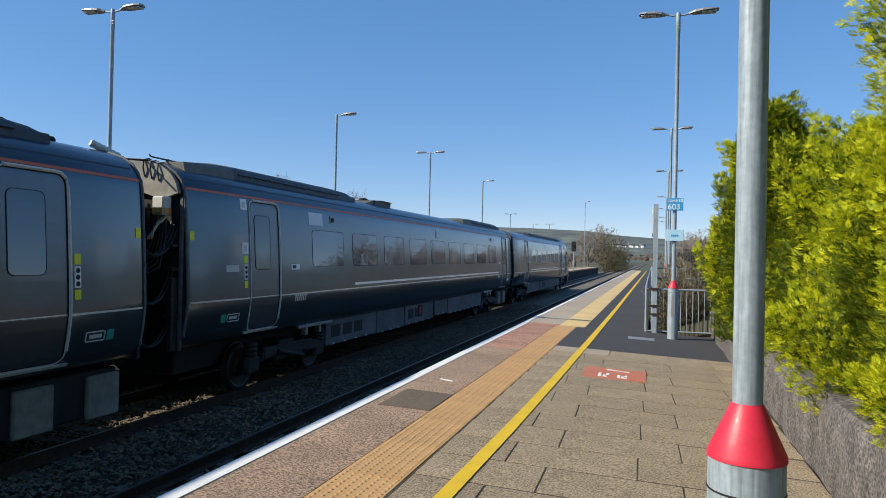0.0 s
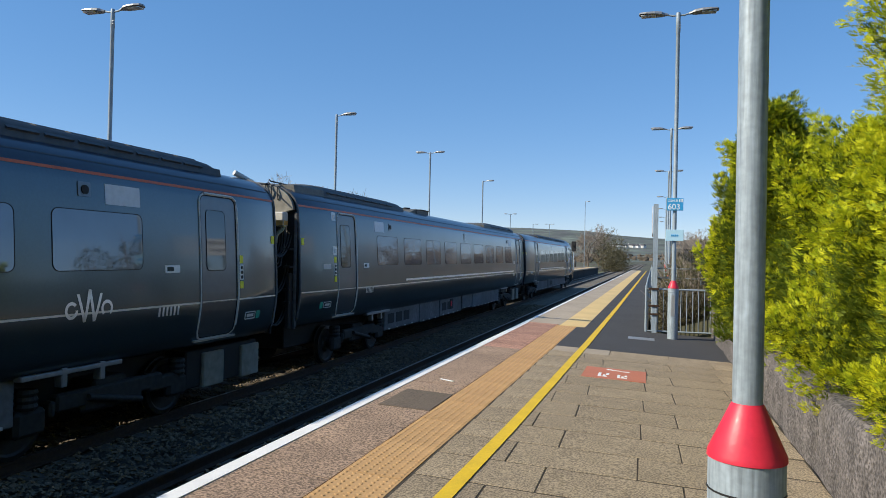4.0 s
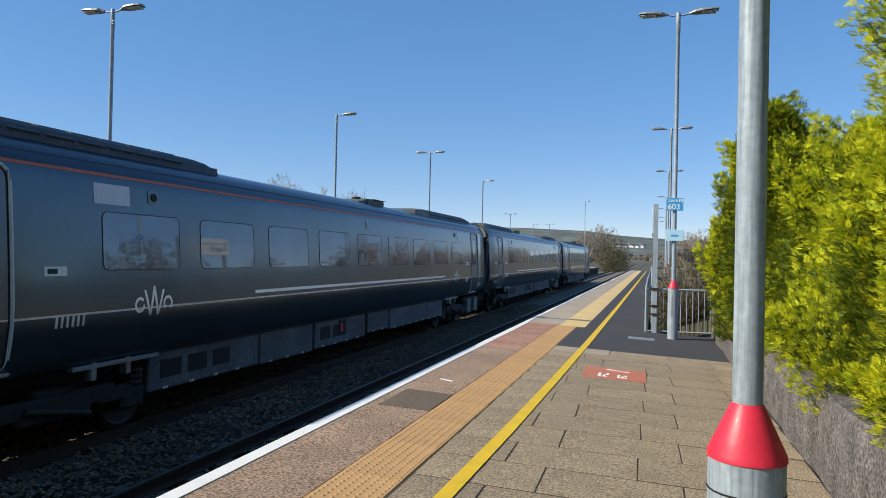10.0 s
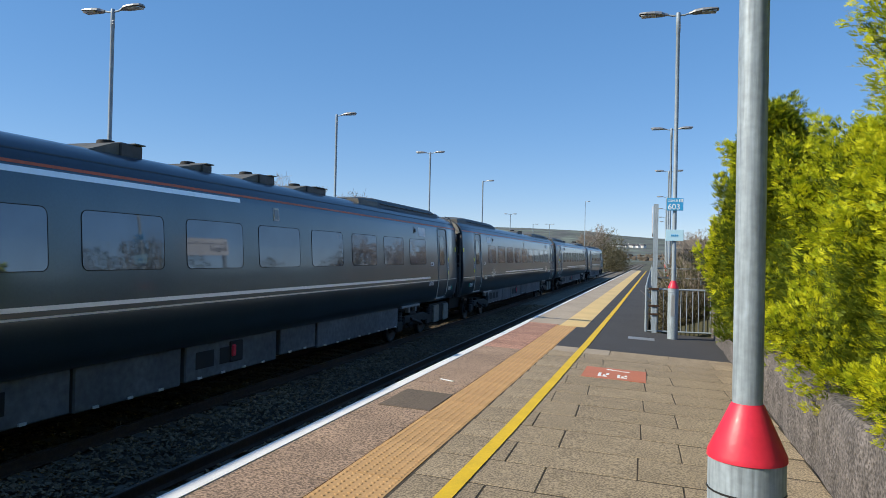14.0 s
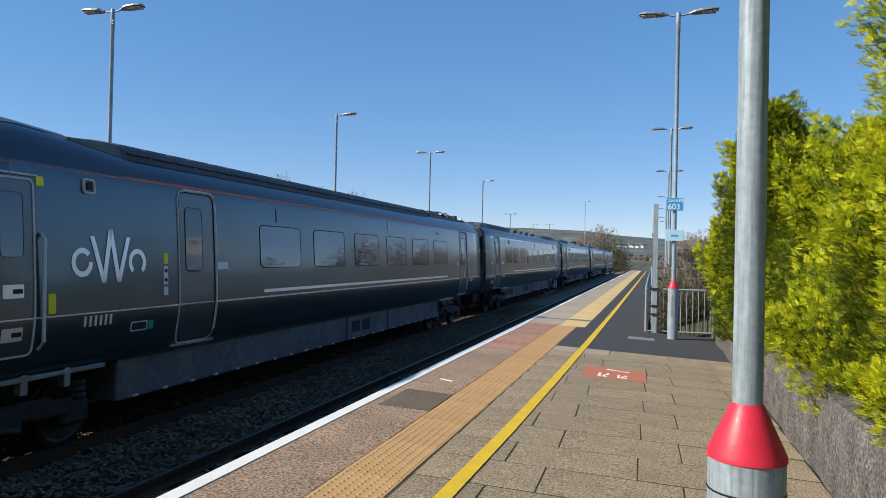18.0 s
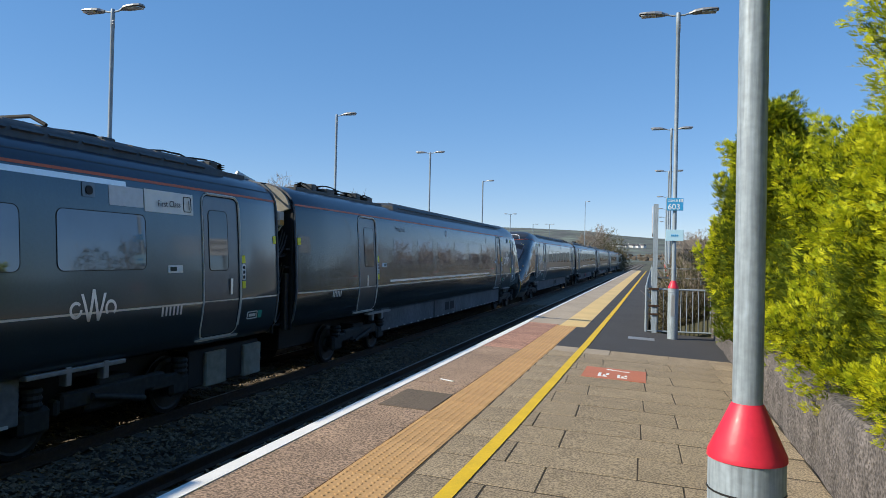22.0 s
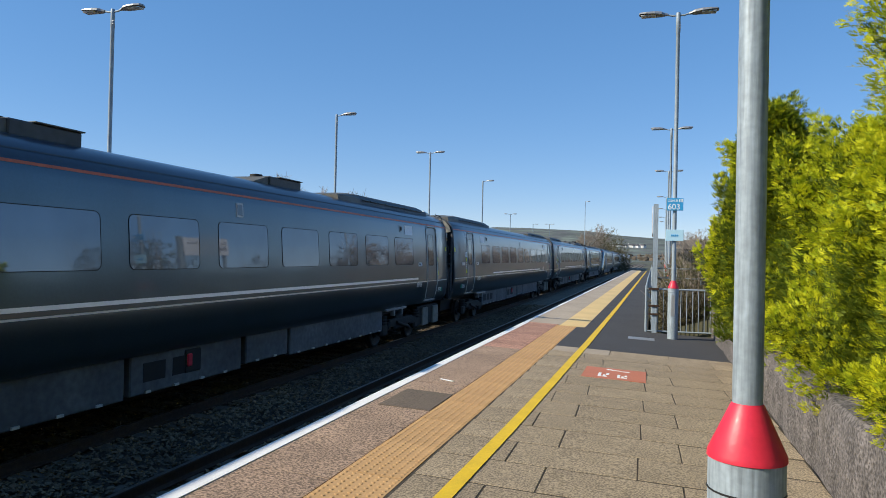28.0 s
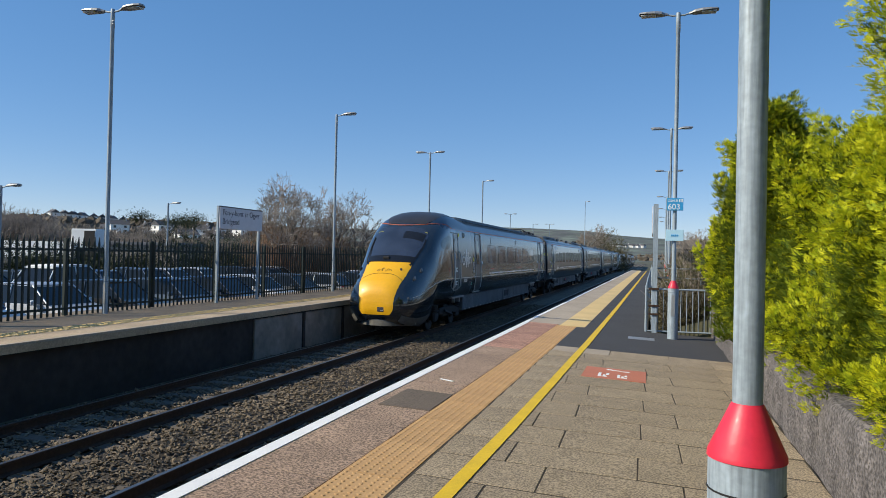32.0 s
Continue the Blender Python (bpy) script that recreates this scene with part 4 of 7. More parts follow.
def middle_car():
    car = thing("railway_carriage", "glossy dark green passenger carriage with an orange cantrail line", "train carriage", group="coupled train carriages")
    sec = section()
    lo, hi = -HALF + 1.55, HALF - 1.15
    TAPER["lo"], TAPER["hi"] = lo, hi
    rows = [[(x * k * draw_in(y), y, z) for x, z in sec] for y, k in ((NEAR_END, 0.985), (NEAR_END + 0.05, 1.0), (lo - 0.02, 1.0), (lo + 0.02, 1.0), (-4.0, 1.0), (4.0, 1.0), (hi - 0.02, 1.0), (hi + 0.02, 1.0), (FAR_END - 0.05, 1.0), (FAR_END, 0.985))]
    vs, fs = loft(rows, closed=True, cap=True)
    body = put("body_shell", mesh_from("body_shell", vs, fs, M["green"], False), car)
    paint_shell(body.data)
    for s in (-1, 1):
        line_along("orange_line", NEAR_END + 0.02, FAR_END - 0.02, 3.445, 0.038, M["orange"], car, s)
        line_along("waist_line", NEAR_END + 0.03, FAR_END - 0.03, 1.715, 0.026, M["crease"], car, s, "thin cream line painted as the crease's highlight")
        for k in range(9):
            c = -8.37 + 1.975 * k
            w = patch("window", c, c + 1.47, 2.24, 2.97, M["pane"], car, 0.004, 0.09, s)
            if s > 0:
                ring("window_seal", c, c + 1.47, 2.24, 2.97, M["rubber"], w, 0.009, 0.006, 0.09, s)
        for a in (-HALF + 1.68, HALF - 2.14):
            door(car, a, a + 0.92, s)
        for yt in (NEAR_END + 0.10, FAR_END - 0.10):
            patch("yellow_tag", yt - 0.05, yt + 0.05, 2.66, 2.80, M["tag"], car, 0.006, 0.01, s)
    markings(car, 1, -HALF + 1.72, HALF - 1.66)
    for e in (-1, 1):
        bogie(car, e * 8.75, -e)
        end_wall(car, FAR_END if e > 0 else NEAR_END, e)
    underframe(car, -7.4, 7.4, [(-7.2, -4.3, 0.46, 3), (-4.25, -2.2, 0.44, 0), (-2.1, 0.6, 0.46, 2), (0.75, 2.2, 0.52, 0), (2.3, 7.2, 0.47, 0)])
    for s in (-1, 1):
        for a, b in ((10.68, 11.25), (11.76, 12.32)):
            x0, x1 = sorted((s * 1.05, s * 0.5))
            part("end_box", box(x0, x1, a, b, 0.30, 0.86, 0.02), M["endgrey"], car, "dusty grey battery box")
        # black block added to darken the space behind the battery boxes
        part("box_backing", box(*sorted((s * 1.0, s * 0.45)), 10.3, 12.3, 0.33, 0.92, 0.02), M["vent"], car, "black block added to darken behind the battery boxes")
    for s in (-1, 1):
        lamp_box = part("valve_panel", box(min(s * 0.8, s * 1.10), max(s * 0.8, s * 1.10), -0.95, -0.55, 0.62, 0.98, 0.02), M["vent"], car)
        part("red_valve", box(min(s * 1.09, s * 1.13), max(s * 1.09, s * 1.13), -0.92, -0.80, 0.72, 0.92, 0.02), M["red"], lamp_box, "small red valve handle")
    cowl(car, -11.95, -5.45, 0.13, slope_front=1.35, slope_back=0.5)
    cowl(car, 4.65, 11.2, 0.13, slope_front=1.3, slope_back=0.5)
    line_along("roof_seam", NEAR_END + 0.1, FAR_END - 0.1, 3.60, 0.02, M["cowl_dark"], car, 1)
    return car


def paint_shell(me):
    me.materials.append(M["roof"])
    for p in me.polygons:
        if p.center.z > 3.48 and abs(p.normal.y) < 0.5:
            p.material_index = 1
        p.use_smooth = abs(p.normal.y) < 0.5
    try:
        me.set_sharp_from_angle(angle=radians(40))
    except AttributeError:
        pass


# the nose: distance from the tip, half width, top and bottom above the rail
ND = [-0.5, -0.48, -0.45, -0.40, -0.30, -0.15, 0.0, 0.2, 0.45, 0.7, 1.0, 1.4, 1.8, 2.1, 2.5, 3.0, 3.5, 4.2, 5.0, 6.0]
NW = [0.36, 0.46, 0.55, 0.64, 0.75, 0.87, 0.97, 1.06, 1.13, 1.18, 1.23, 1.27, 1.30, 1.315, 1.33, 1.345, 1.35, 1.35, 1.35, 1.35]
NT = [1.05, 1.20, 1.31, 1.42, 1.54, 1.67, 1.77, 1.89, 2.06, 2.26, 2.52, 2.87, 3.21, 3.44, 3.69, 3.91, 4.03, 4.07, 4.02, BZ[-1]]
NB = [0.86, 0.77, 0.70, 0.65, 0.58, 0.50, 0.44, 0.38, 0.33, 0.31, 0.31, 0.38, 0.95, BZ[0], BZ[0], BZ[0], BZ[0], BZ[0], BZ[0], BZ[0]]
SEC = section()
SEC_N = [((x / 1.35), (z - BZ[0]) / (BZ[-1] - BZ[0])) for x, z in SEC]


def nose_point(d, s):
    """Point of the nose's skin at d metres from the tip, s from 0 (bottom left) over the roof to 1."""
    w, t, b = interp(d, ND, NW), interp(d, ND, NT), interp(d, ND, NB)
    dome, t = max(0.0, t - BZ[-1]), min(t, BZ[-1])
    f = s * (len(SEC_N) - 1)
    i = min(int(f), len(SEC_N) - 2)
    q = f - i
    ax, az = (SEC_N[i][k] * (1 - q) + SEC_N[i + 1][k] * q for k in (0, 1))
    k = smooth(3.4, -0.3, d)
    a = math.pi * (1.25 - 1.5 * s)
    ex, ez = math.cos(a), 0.5 + 0.5 * math.sin(a) / 1.0
    ez = (math.sin(a) + 0.7071) / 1.7071
    ex = math.copysign(min(1.0, abs(ex)) ** 0.75, ex)
    x, z = ax * (1 - k) + ex * k, az * (1 - k) + ez * k
    return Vector((x * w, d if d > 0 else 0.6 * d, b + (t - b) * z + dome * smooth(0.80, 1.0, z)))


def nose_patch(name, ds, spans, mat, parent, off, label="", n=25, bends=None):
    """A panel on the nose: for each distance, the span of s it covers."""
    rows = []
    for base, (s0, s1), bend in zip(ds, spans, bends or [0.0] * len(ds)):
        r = []
        for k in range(n):
            d = base + bend * (2 * k / (n - 1) - 1) ** 2
            s = s0 + (s1 - s0) * k / (n - 1)
            p = nose_point(d, s)
            e = 0.004
            u = nose_point(d, min(1, s + e)) - nose_point(d, max(0, s - e))
            v = nose_point(d + 0.02, s) - nose_point(max(0, d - 0.02), s)
            nn = u.cross(v)
            nn = nn.normalized() if nn.length else Vector((0, -1, 0))
            if nn.dot(p - Vector((0, 4, 1.8))) < 0:
                nn = -nn
            r.append(p + nn * off)
        rows.append(r)
    if name == "yellow_tip":
        mid = Vector((0, 0.6 * ds[0] - off, sum(p.z for p in rows[0]) / n))
        rows = [[mid] * n, [mid.lerp(p, 0.5) for p in rows[0]]] + rows
        rows = [r + [r[0]] for r in rows]
    vs, fs = loft(rows)
    return put(name, mesh_from(name, vs, fs, mat, True), parent, label)


def span_at(d, x0):
    """The span of s over the top of the nose at d that lies within x0 of the middle."""
    for k in range(0, 101):
        t = 0.5 * k / 100
        if nose_point(d, 0.5 + t).x >= x0:
            return 0.5 - t, 0.5 + t
    return 0.2, 0.8


def side_at(z0, d):
    """The s at which the nose's flank at d is z0 high, on the +x side."""
    best = min(range(101), key=lambda k: abs(nose_point(d, 0.5 + 0.5 * k / 100).z - z0))
    return 0.5 + 0.5 * best / 100


def driving_car(closed):
    car = thing("driving_carriage", "glossy dark green driving carriage with a sloping yellow nose", "train carriage", group="coupled train carriages")
    end = LEN_DRIVE - 0.36
    ds = [-0.5, -0.495, -0.485, -0.47, -0.45, -0.42, -0.38, -0.33, -0.27, -0.2, -0.1, 0.0] if closed else [0.13]
    ds += [0.16, 0.2, 0.28, 0.37, 0.47, 0.6, 0.75, 0.9, 1.05, 1.2, 1.4, 1.6, 1.8, 2.0, 2.2, 2.4, 2.65, 2.9, 3.2, 3.5, 3.85, 4.2, 4.6, 5.0, 5.5, 6.0]
    n = len(SEC_N)
    rows = [[nose_point(d, k / (n - 1)) for k in range(n)] for d in ds]
    vs, fs = loft(rows, closed=True, cap=True)
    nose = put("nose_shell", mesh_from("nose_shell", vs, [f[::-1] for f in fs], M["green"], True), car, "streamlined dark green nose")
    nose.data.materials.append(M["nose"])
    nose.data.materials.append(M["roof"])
    # darker gloss up to 3.85 m from the tip, roof colour on top
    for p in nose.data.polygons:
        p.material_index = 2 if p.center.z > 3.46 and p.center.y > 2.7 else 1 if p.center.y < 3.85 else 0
    TAPER["lo"], TAPER["hi"] = -99.0, end - 1.3
    rows = [[(x * k * draw_in(y), y, z) for x, z in SEC] for y, k in ((6.0, 1.0), (12, 1.0), (18, 1.0), (end - 1.32, 1.0), (end - 1.28, 1.0), (end - 0.05, 1.0), (end, 0.985))]
    vs, fs = loft(rows, closed=True, cap=True)
    body = put("body_shell", mesh_from("body_shell", vs, fs, M["green"]), car)
    paint_shell(body.data)
    # yellow face, windscreen, apron
    yd = [0.14, 0.2, 0.28, 0.36, 0.44, 0.52, 0.6, 0.66, 0.72]
    if closed:
        nose_patch("yellow_tip", [-0.5, -0.49, -0.475, -0.45], [(0.0, 1.0)] * 4, M["yellow"], car, 0.006, "bright yellow warning panel", 49)
        yd = [-0.452, -0.43, -0.40, -0.37, -0.34, -0.3, -0.25, -0.2, -0.14, -0.07, 0.0, 0.07] + yd
    else:
        # the nose hatch is folded back for the coupling
        ring_pts = [nose_point(0.14, k / 40) * 1.0 for k in range(41)]
        pipe("hatch_rim", [p + Vector((0, -0.01, 0)) for p in ring_pts], 0.02, M["yellow"], car, "yellow rim of the open nose hatch", 6)
        part("hatch_inside", box(-0.7, 0.7, 0.06, 0.128, 0.62, 1.5, 0.03), M["rubber"], car)
        part("coupler", box(-0.16, 0.16, 0.0, 0.2, 0.72, 1.02, 0.03), M["bogie"], car)
    yl = []
    for d in yd:
        yl.append(span_at(d, interp(d, [-0.45, -0.3, 0.0, 0.4, 0.75], [0.55, 0.59, 0.65, 0.70, 0.72])))
    face = nose_patch("yellow_front", yd, yl, M["yellow"], car, 0.006, "bright yellow warning panel", 33, [interp(d, [0.3, 0.72], [0.0, 0.15]) for d in yd])
    seam = [nose_point(0.25 - 0.12 * abs(q) ** 2, 0.5 + (span_at(0.25 - 0.12 * abs(q) ** 2, 0.68)[1] - 0.5) * q) + Vector((0, -0.004, 0.006)) for q in [k / 10 for k in range(-10, 11)]]
    pipe("hatch_seam", seam, 0.008, M["rubber"], face, seg=5)
    # dark zigzag between two open rings
    def on_face(x, d):
        sp = span_at(d, abs(x) + 0.001)
        return nose_point(d, sp[1] if x > 0 else sp[0]) + Vector((0, -0.008, 0.008))
    pipe("emblem", [on_face(x, d) for x, d in ((-0.10, 0.46), (-0.045, 0.33), (0.0, 0.50), (0.045, 0.33), (0.10, 0.46))], 0.008, M["ink"], face, seg=4)
    for c, w0, w1 in ((-0.16, 0.7, 6.3), (0.16, -0.9, 4.04)):
        pipe("emblem", [on_face(c + 0.045 * math.cos(w0 + (w1 - w0) * k / 14), 0.385 + 0.045 * math.sin(w0 + (w1 - w0) * k / 14)) for k in range(15)], 0.007, M["ink"], face, seg=4)
    pv = nose_point(0.84, 0.49)
    part("wiper_pivot", box(pv.x - 0.12, pv.x + 0.10, pv.y - 0.05, pv.y + 0.05, pv.z - 0.02, pv.z + 0.07, 0.02), M["rubber"], face, "black wiper pivot")
    p0 = nose_point(0.48, span_at(0.48, 0.50)[1])
    part("socket", box(p0.x - 0.025, p0.x + 0.025, p0.y - 0.02, p0.y + 0.02, p0.z - 0.03, p0.z + 0.06, 0.01), M["ink"], face)
    if closed:
        part("coupler_flap", box(0.05, 0.27, -0.306, -0.2, 0.79, 0.94, 0.01), M["ink"], face)
        part("flap_handle", box(0.15, 0.25, -0.310, -0.30, 0.82, 0.85), M["metal"], face)
    wd = [0.74, 0.85, 1.0, 1.15, 1.3, 1.45, 1.6, 1.75, 1.88, 1.98, 2.05, 2.10]
    ws = nose_patch("windscreen", wd, [span_at(d, x) for d, x in zip(wd, (0.71, 0.74, 0.77, 0.80, 0.83, 0.86, 0.88, 0.89, 0.89, 0.87, 0.80, 0.62))], M["screen"], car, 0.010, "dark raked windscreen", 25, [interp(d, [0.74, 1.4], [0.15, 0.0]) for d in wd])
    nose_patch("border", [0.725, 0.78, 0.84, 0.90, 0.955], [span_at(d, x) for d, x in zip([0.725, 0.78, 0.84, 0.90, 0.955], (0.715, 0.73, 0.745, 0.757, 0.765))], M["frit"], ws, 0.014, "black windscreen border", 25, [0.15, 0.145, 0.14, 0.13, 0.12])
    sp = [span_at(d, x) for d, x in zip(wd, (0.71, 0.74, 0.77, 0.80, 0.83, 0.86, 0.88, 0.89))]
    nose_patch("border", wd[:8], [(q[1] - 0.010, q[1] + 0.002) for q in sp], M["frit"], ws, 0.013, "", 5)
    nose_patch("border", wd[:8], [(q[0] - 0.002, q[0] + 0.010) for q in sp], M["frit"], ws, 0.013, "", 5)
    pb = [1.62, 1.72, 1.82, 1.90]
    nose_patch("sun_blind", pb, [(0.5 + 0.01, 0.5 + 0.10)] * 4, M["frit"], ws, 0.014, "dark blind behind the windscreen", 12)
    for s in (-1, 1):
        pts = [nose_point(d, 0.5 + s * h) + Vector((s * 0.015, -0.02, 0.015)) for d, h in ((0.8, 0.11), (1.05, 0.12), (1.45, 0.118), (1.8, 0.11))]
        if s < 0:
            pipe("wiper", pts, 0.014, M["rubber"], ws, seg=6)
            pts2 = [p + Vector((0.10, 0.0, 0.02)) for p in pts[:3]]
            pipe("wiper", pts2, 0.010, M["rubber"], ws, seg=6)
        for d, z in ((0.55, 1.78), (0.93, 2.02)):
            sa = side_at(z, d)
            p = nose_point(d, sa if s > 0 else 1 - sa)
            bm = bmesh.new()
            bmesh.ops.create_uvsphere(bm, u_segments=14, v_segments=8, radius=0.095)
            for v in bm.verts:
                v.co = Vector((v.co.x * 0.3 + p.x - s * 0.012, v.co.y * 1.1 + p.y, v.co.z * 0.9 + p.z))
            part("headlight", bm, M["headlamp"], car, "round clear headlamp", True)
    # orange line over the cab and along the body
    for s in (-1, 1):
        line_along("orange_line", 3.3, end - 0.02, 3.445, 0.038, M["orange"], car, s)
        reach = side_at(3.445, 3.42) - 0.5
        pts = [nose_point(2.2 + 1.22 * q ** 2, 0.5 + s * reach * q) + Vector((0, -0.004, 0.006)) for q in [k / 8 for k in range(9)]]
        pipe("orange_brow", pts, 0.012, M["orange"], car, seg=5)
        patch("yellow_tag", 1.98, 2.07, 3.23, 3.29, M["tag"], car, 0.0, 0.01, s, fx=lambda z: nose_point(2.0, side_at(z, 2.0)).x + 0.01)
        line_along("white_stripe", 8.9, 20.4, 1.82, 0.055, M["stripe"], car, s)
        line_along("waist_line", 6.4, end - 0.03, 1.715, 0.026, M["crease"], car, s, "thin cream line painted as the crease's highlight")
        # the painted crease highlight flows on round the nose
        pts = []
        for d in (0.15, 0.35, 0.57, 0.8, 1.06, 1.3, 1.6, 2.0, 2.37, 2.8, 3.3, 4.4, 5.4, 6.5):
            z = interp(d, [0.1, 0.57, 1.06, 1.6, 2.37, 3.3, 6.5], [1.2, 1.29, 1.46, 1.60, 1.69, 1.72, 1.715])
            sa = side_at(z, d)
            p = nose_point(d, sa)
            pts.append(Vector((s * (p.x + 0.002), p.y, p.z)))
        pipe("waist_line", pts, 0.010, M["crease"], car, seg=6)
        # cab door with handrails, side window
        cd = patch("cab_door", 3.57, 4.11, 1.32, 3.25, M["door"], car, 0.006, 0.06, s, "narrow cab door")
        ring("door_frame", 3.57, 4.11, 1.32, 3.25, M["frame"], cd, 0.022, 0.018, 0.06, s)
        pipe("drip_rail", [(s * (side_x(3.31) + 0.015), y, 3.31) for y in (3.30, 3.6, 3.9, 4.18)], 0.014, M["frame"], cd, "pale drip rail over the cab door", 6)
        ring("window_seal", 3.70, 3.98, 2.40, 3.10, M["rubber"], cd, 0.006, 0.012, 0.05, s)
        patch("door_window", 3.70, 3.98, 2.40, 3.10, M["cab_side"], cd, 0.010, 0.05, s)
        for z in (1.48, 1.95):
            patch("recess", 3.72, 3.98, z, z + 0.15, M["stripe"], cd, 0.012, 0.01, s)
            patch("handle", 3.84, 3.96, z + 0.05, z + 0.10, M["vent"], cd, 0.018, 0.01, s)
        for y in (3.47, 4.21):
            pipe("handrail", [(s * (side_x(1.36) + 0.01), y, 1.36), (s * (side_x(1.5) + 0.07), y, 1.45), (s * (side_x(2.6) + 0.07), y, 2.6), (s * (side_x(2.65) + 0.01), y, 2.66)], 0.022, M["frame"], cd, "grey handrail")
        patch("yellow_tag", 4.31, 4.41, 1.75, 1.98, M["tag"], car, 0.006, 0.01, s)
        patch("yellow_tag", 4.17, 4.27, 3.20, 3.31, M["tag"], car, 0.012, 0.01, s)
        wds = [2.28, 2.4, 2.6, 2.8, 2.95, 3.08, 3.18, 3.25]
        zz = [(2.80, 2.92), (2.74, 3.0), (2.72, 3.08), (2.73, 3.13), (2.76, 3.17), (2.82, 3.18), (2.90, 3.18), (3.02, 3.15)]
        sp = [(side_at(b, d), side_at(a, d)) for d, (a, b) in zip(wds, zz)]
        nose_patch("cab_side_window", wds, sp if s > 0 else [(1 - a, 1 - b) for a, b in sp], M["cab_side"], car, 0.006, "small cab side window", 9)
        edge = [nose_point(d, s0 if s > 0 else 1 - s0) for d, (s0, s1) in zip(wds, sp)] + [nose_point(d, s1 if s > 0 else 1 - s1) for d, (s0, s1) in reversed(list(zip(wds, sp)))]
        edge = [p + Vector((s * 0.006, 0, 0)) for p in edge]
        pipe("window_seal", edge + edge[:1], 0.002, M["rubber"], car, "thin dark seal round the cab side window", seg=5)
        emblem(car, 5.27, 2.35, 0.67, s, M["stripe"])
        door(car, 6.62, 7.44, s)
        cp = patch("control_panel", 6.26, 6.35, 2.02, 2.28, M["white"], car, 0.006, 0.01, s)
        for z in (2.06, 2.19):
            patch("button", 6.28, 6.33, z, z + 0.05, M["vent"], cp, 0.012, 0.02, s)
        patch("yellow_tag", 6.26, 6.35, 2.31, 2.46, M["tag"], cp, 0.006, 0.01, s)
        patch("white_sticker", 6.26, 6.35, 1.87, 1.99, M["white"], car, 0.006, 0.01, s)
        patch("notice", 7.53, 7.81, 2.22, 2.33, M["white"], car, 0.006, 0.01, s)
        bars_mark("number_bar", car, 4.84, 1.55, 0.5, 0.13, s, M["stripe"])
        bars_mark("number_bar", car, end - 1.90, 1.56, 0.46, 0.13, s, M["stripe"])
        cp = ring("camera_surround", 4.86, 5.00, 3.20, 3.34, M["frame"], car, 0.022, 0.03, 0.02, s, "pale camera surround")
        patch("camera_plate", 4.86, 5.00, 3.20, 3.34, M["door"], cp, 0.006, 0.02, s)
        patch("camera_lens", 4.89, 4.98, 3.22, 3.32, M["vent"], cp, 0.02, 0.045, s)
        patch("drain_slot", 9.36, 9.39, 3.05, 3.30, M["vent"], car, 0.005, 0.01, s)
        patch("teal_sticker", 5.98, 6.08, 1.42, 1.54, M["teal"], car, 0.006, 0.01, s)
        ring("sticker_frame", 5.66, 5.94, 1.43, 1.53, M["stripe"], car, 0.016, 0.008, 0.01, s, "white outlined notice on dark green")
        yp = 21.22 if s < 0 else end - 2.05
        cp = patch("control_panel", yp - 0.05, yp + 0.05, 2.03, 2.29, M["white"], car, 0.006, 0.01, s)
        patch("yellow_tag", yp - 0.05, yp + 0.05, 2.31, 2.46, M["tag"], cp, 0.006, 0.01, s)
        patch("yellow_tag", yp - 0.05, yp + 0.05, 1.88, 2.01, M["tag"], cp, 0.006, 0.01, s)
        for j in range(3):
            patch("button", yp - 0.03, yp + 0.03, 2.05 + 0.08 * j, 2.11 + 0.08 * j, M["vent"], cp, 0.012, 0.03, s)
        yn = 20.82 if s < 0 else 21.65
        nt = patch("notice", yn - 0.15, yn + 0.15, 2.19, 2.29, M["white"], car, 0.006, 0.01, s)
        patch("notice_bar", yn - 0.12, yn + 0.02, 2.21, 2.265, M["fence"], nt, 0.008, 0.005, s)
        for k in range(6):
            c = 8.80 + 2.03 * k if s > 0 else 8.68 + 1.99 * k
            w = patch("window", c, c + 1.45, 2.24, 2.97, M["pane"], car, 0.004, 0.09, s)
            if s > 0:
                ring("window_seal", c, c + 1.45, 2.24, 2.97, M["rubber"], w, 0.015, 0.007, 0.09, s)
        door(car, *((end - 3.21, end - 2.31) if s > 0 else (end - 3.91, end - 2.91)), s)
        patch("yellow_tag", end - 0.16, end - 0.04, 2.66, 2.80, M["tag"], car, 0.006, 0.01, s)
        patch("speaker", 15.0, 15.2, 3.15, 3.35, M["frame"], car, 0.01, 0.06, s)
    ad = [-0.2, -0.18, -0.15, 0.0, 0.13] if closed else [0.14]
    ad += [0.2, 0.3, 0.42, 0.6, 0.8, 1.0, 1.2, 1.35]
    nose_patch("apron", ad, [(0.0, 0.07)] * len(ad), M["cowl"], car, 0.008, "grey lower apron", 6)
    nose_patch("apron", ad, [(0.93, 1.0)] * len(ad), M["cowl"], car, 0.008, "grey lower apron", 6)
    if closed:
        # pale snow plough under the chin
        rows = []
        for k in range(13):
            a = -1 + 2 * k / 12
            x, y = 1.0 * a, -0.17 + 0.75 * abs(a) ** 2.4
            rows.append([(x, y + 0.02, 0.58), (x * 0.99, y, 0.36), (x * 0.95, y + 0.07, 0.34), (x * 0.95, y + 0.10, 0.58)])
        vs, fs = loft(rows, closed=True, cap=True)
        put("snow_plough", mesh_from("snow_plough", vs, fs, M["cowl"], True), car, "pale grey plough blade")
    bogie(car, 3.75, 1)
    bogie(car, end - 3.7, -1)
    end_wall(car, end, 1, True)
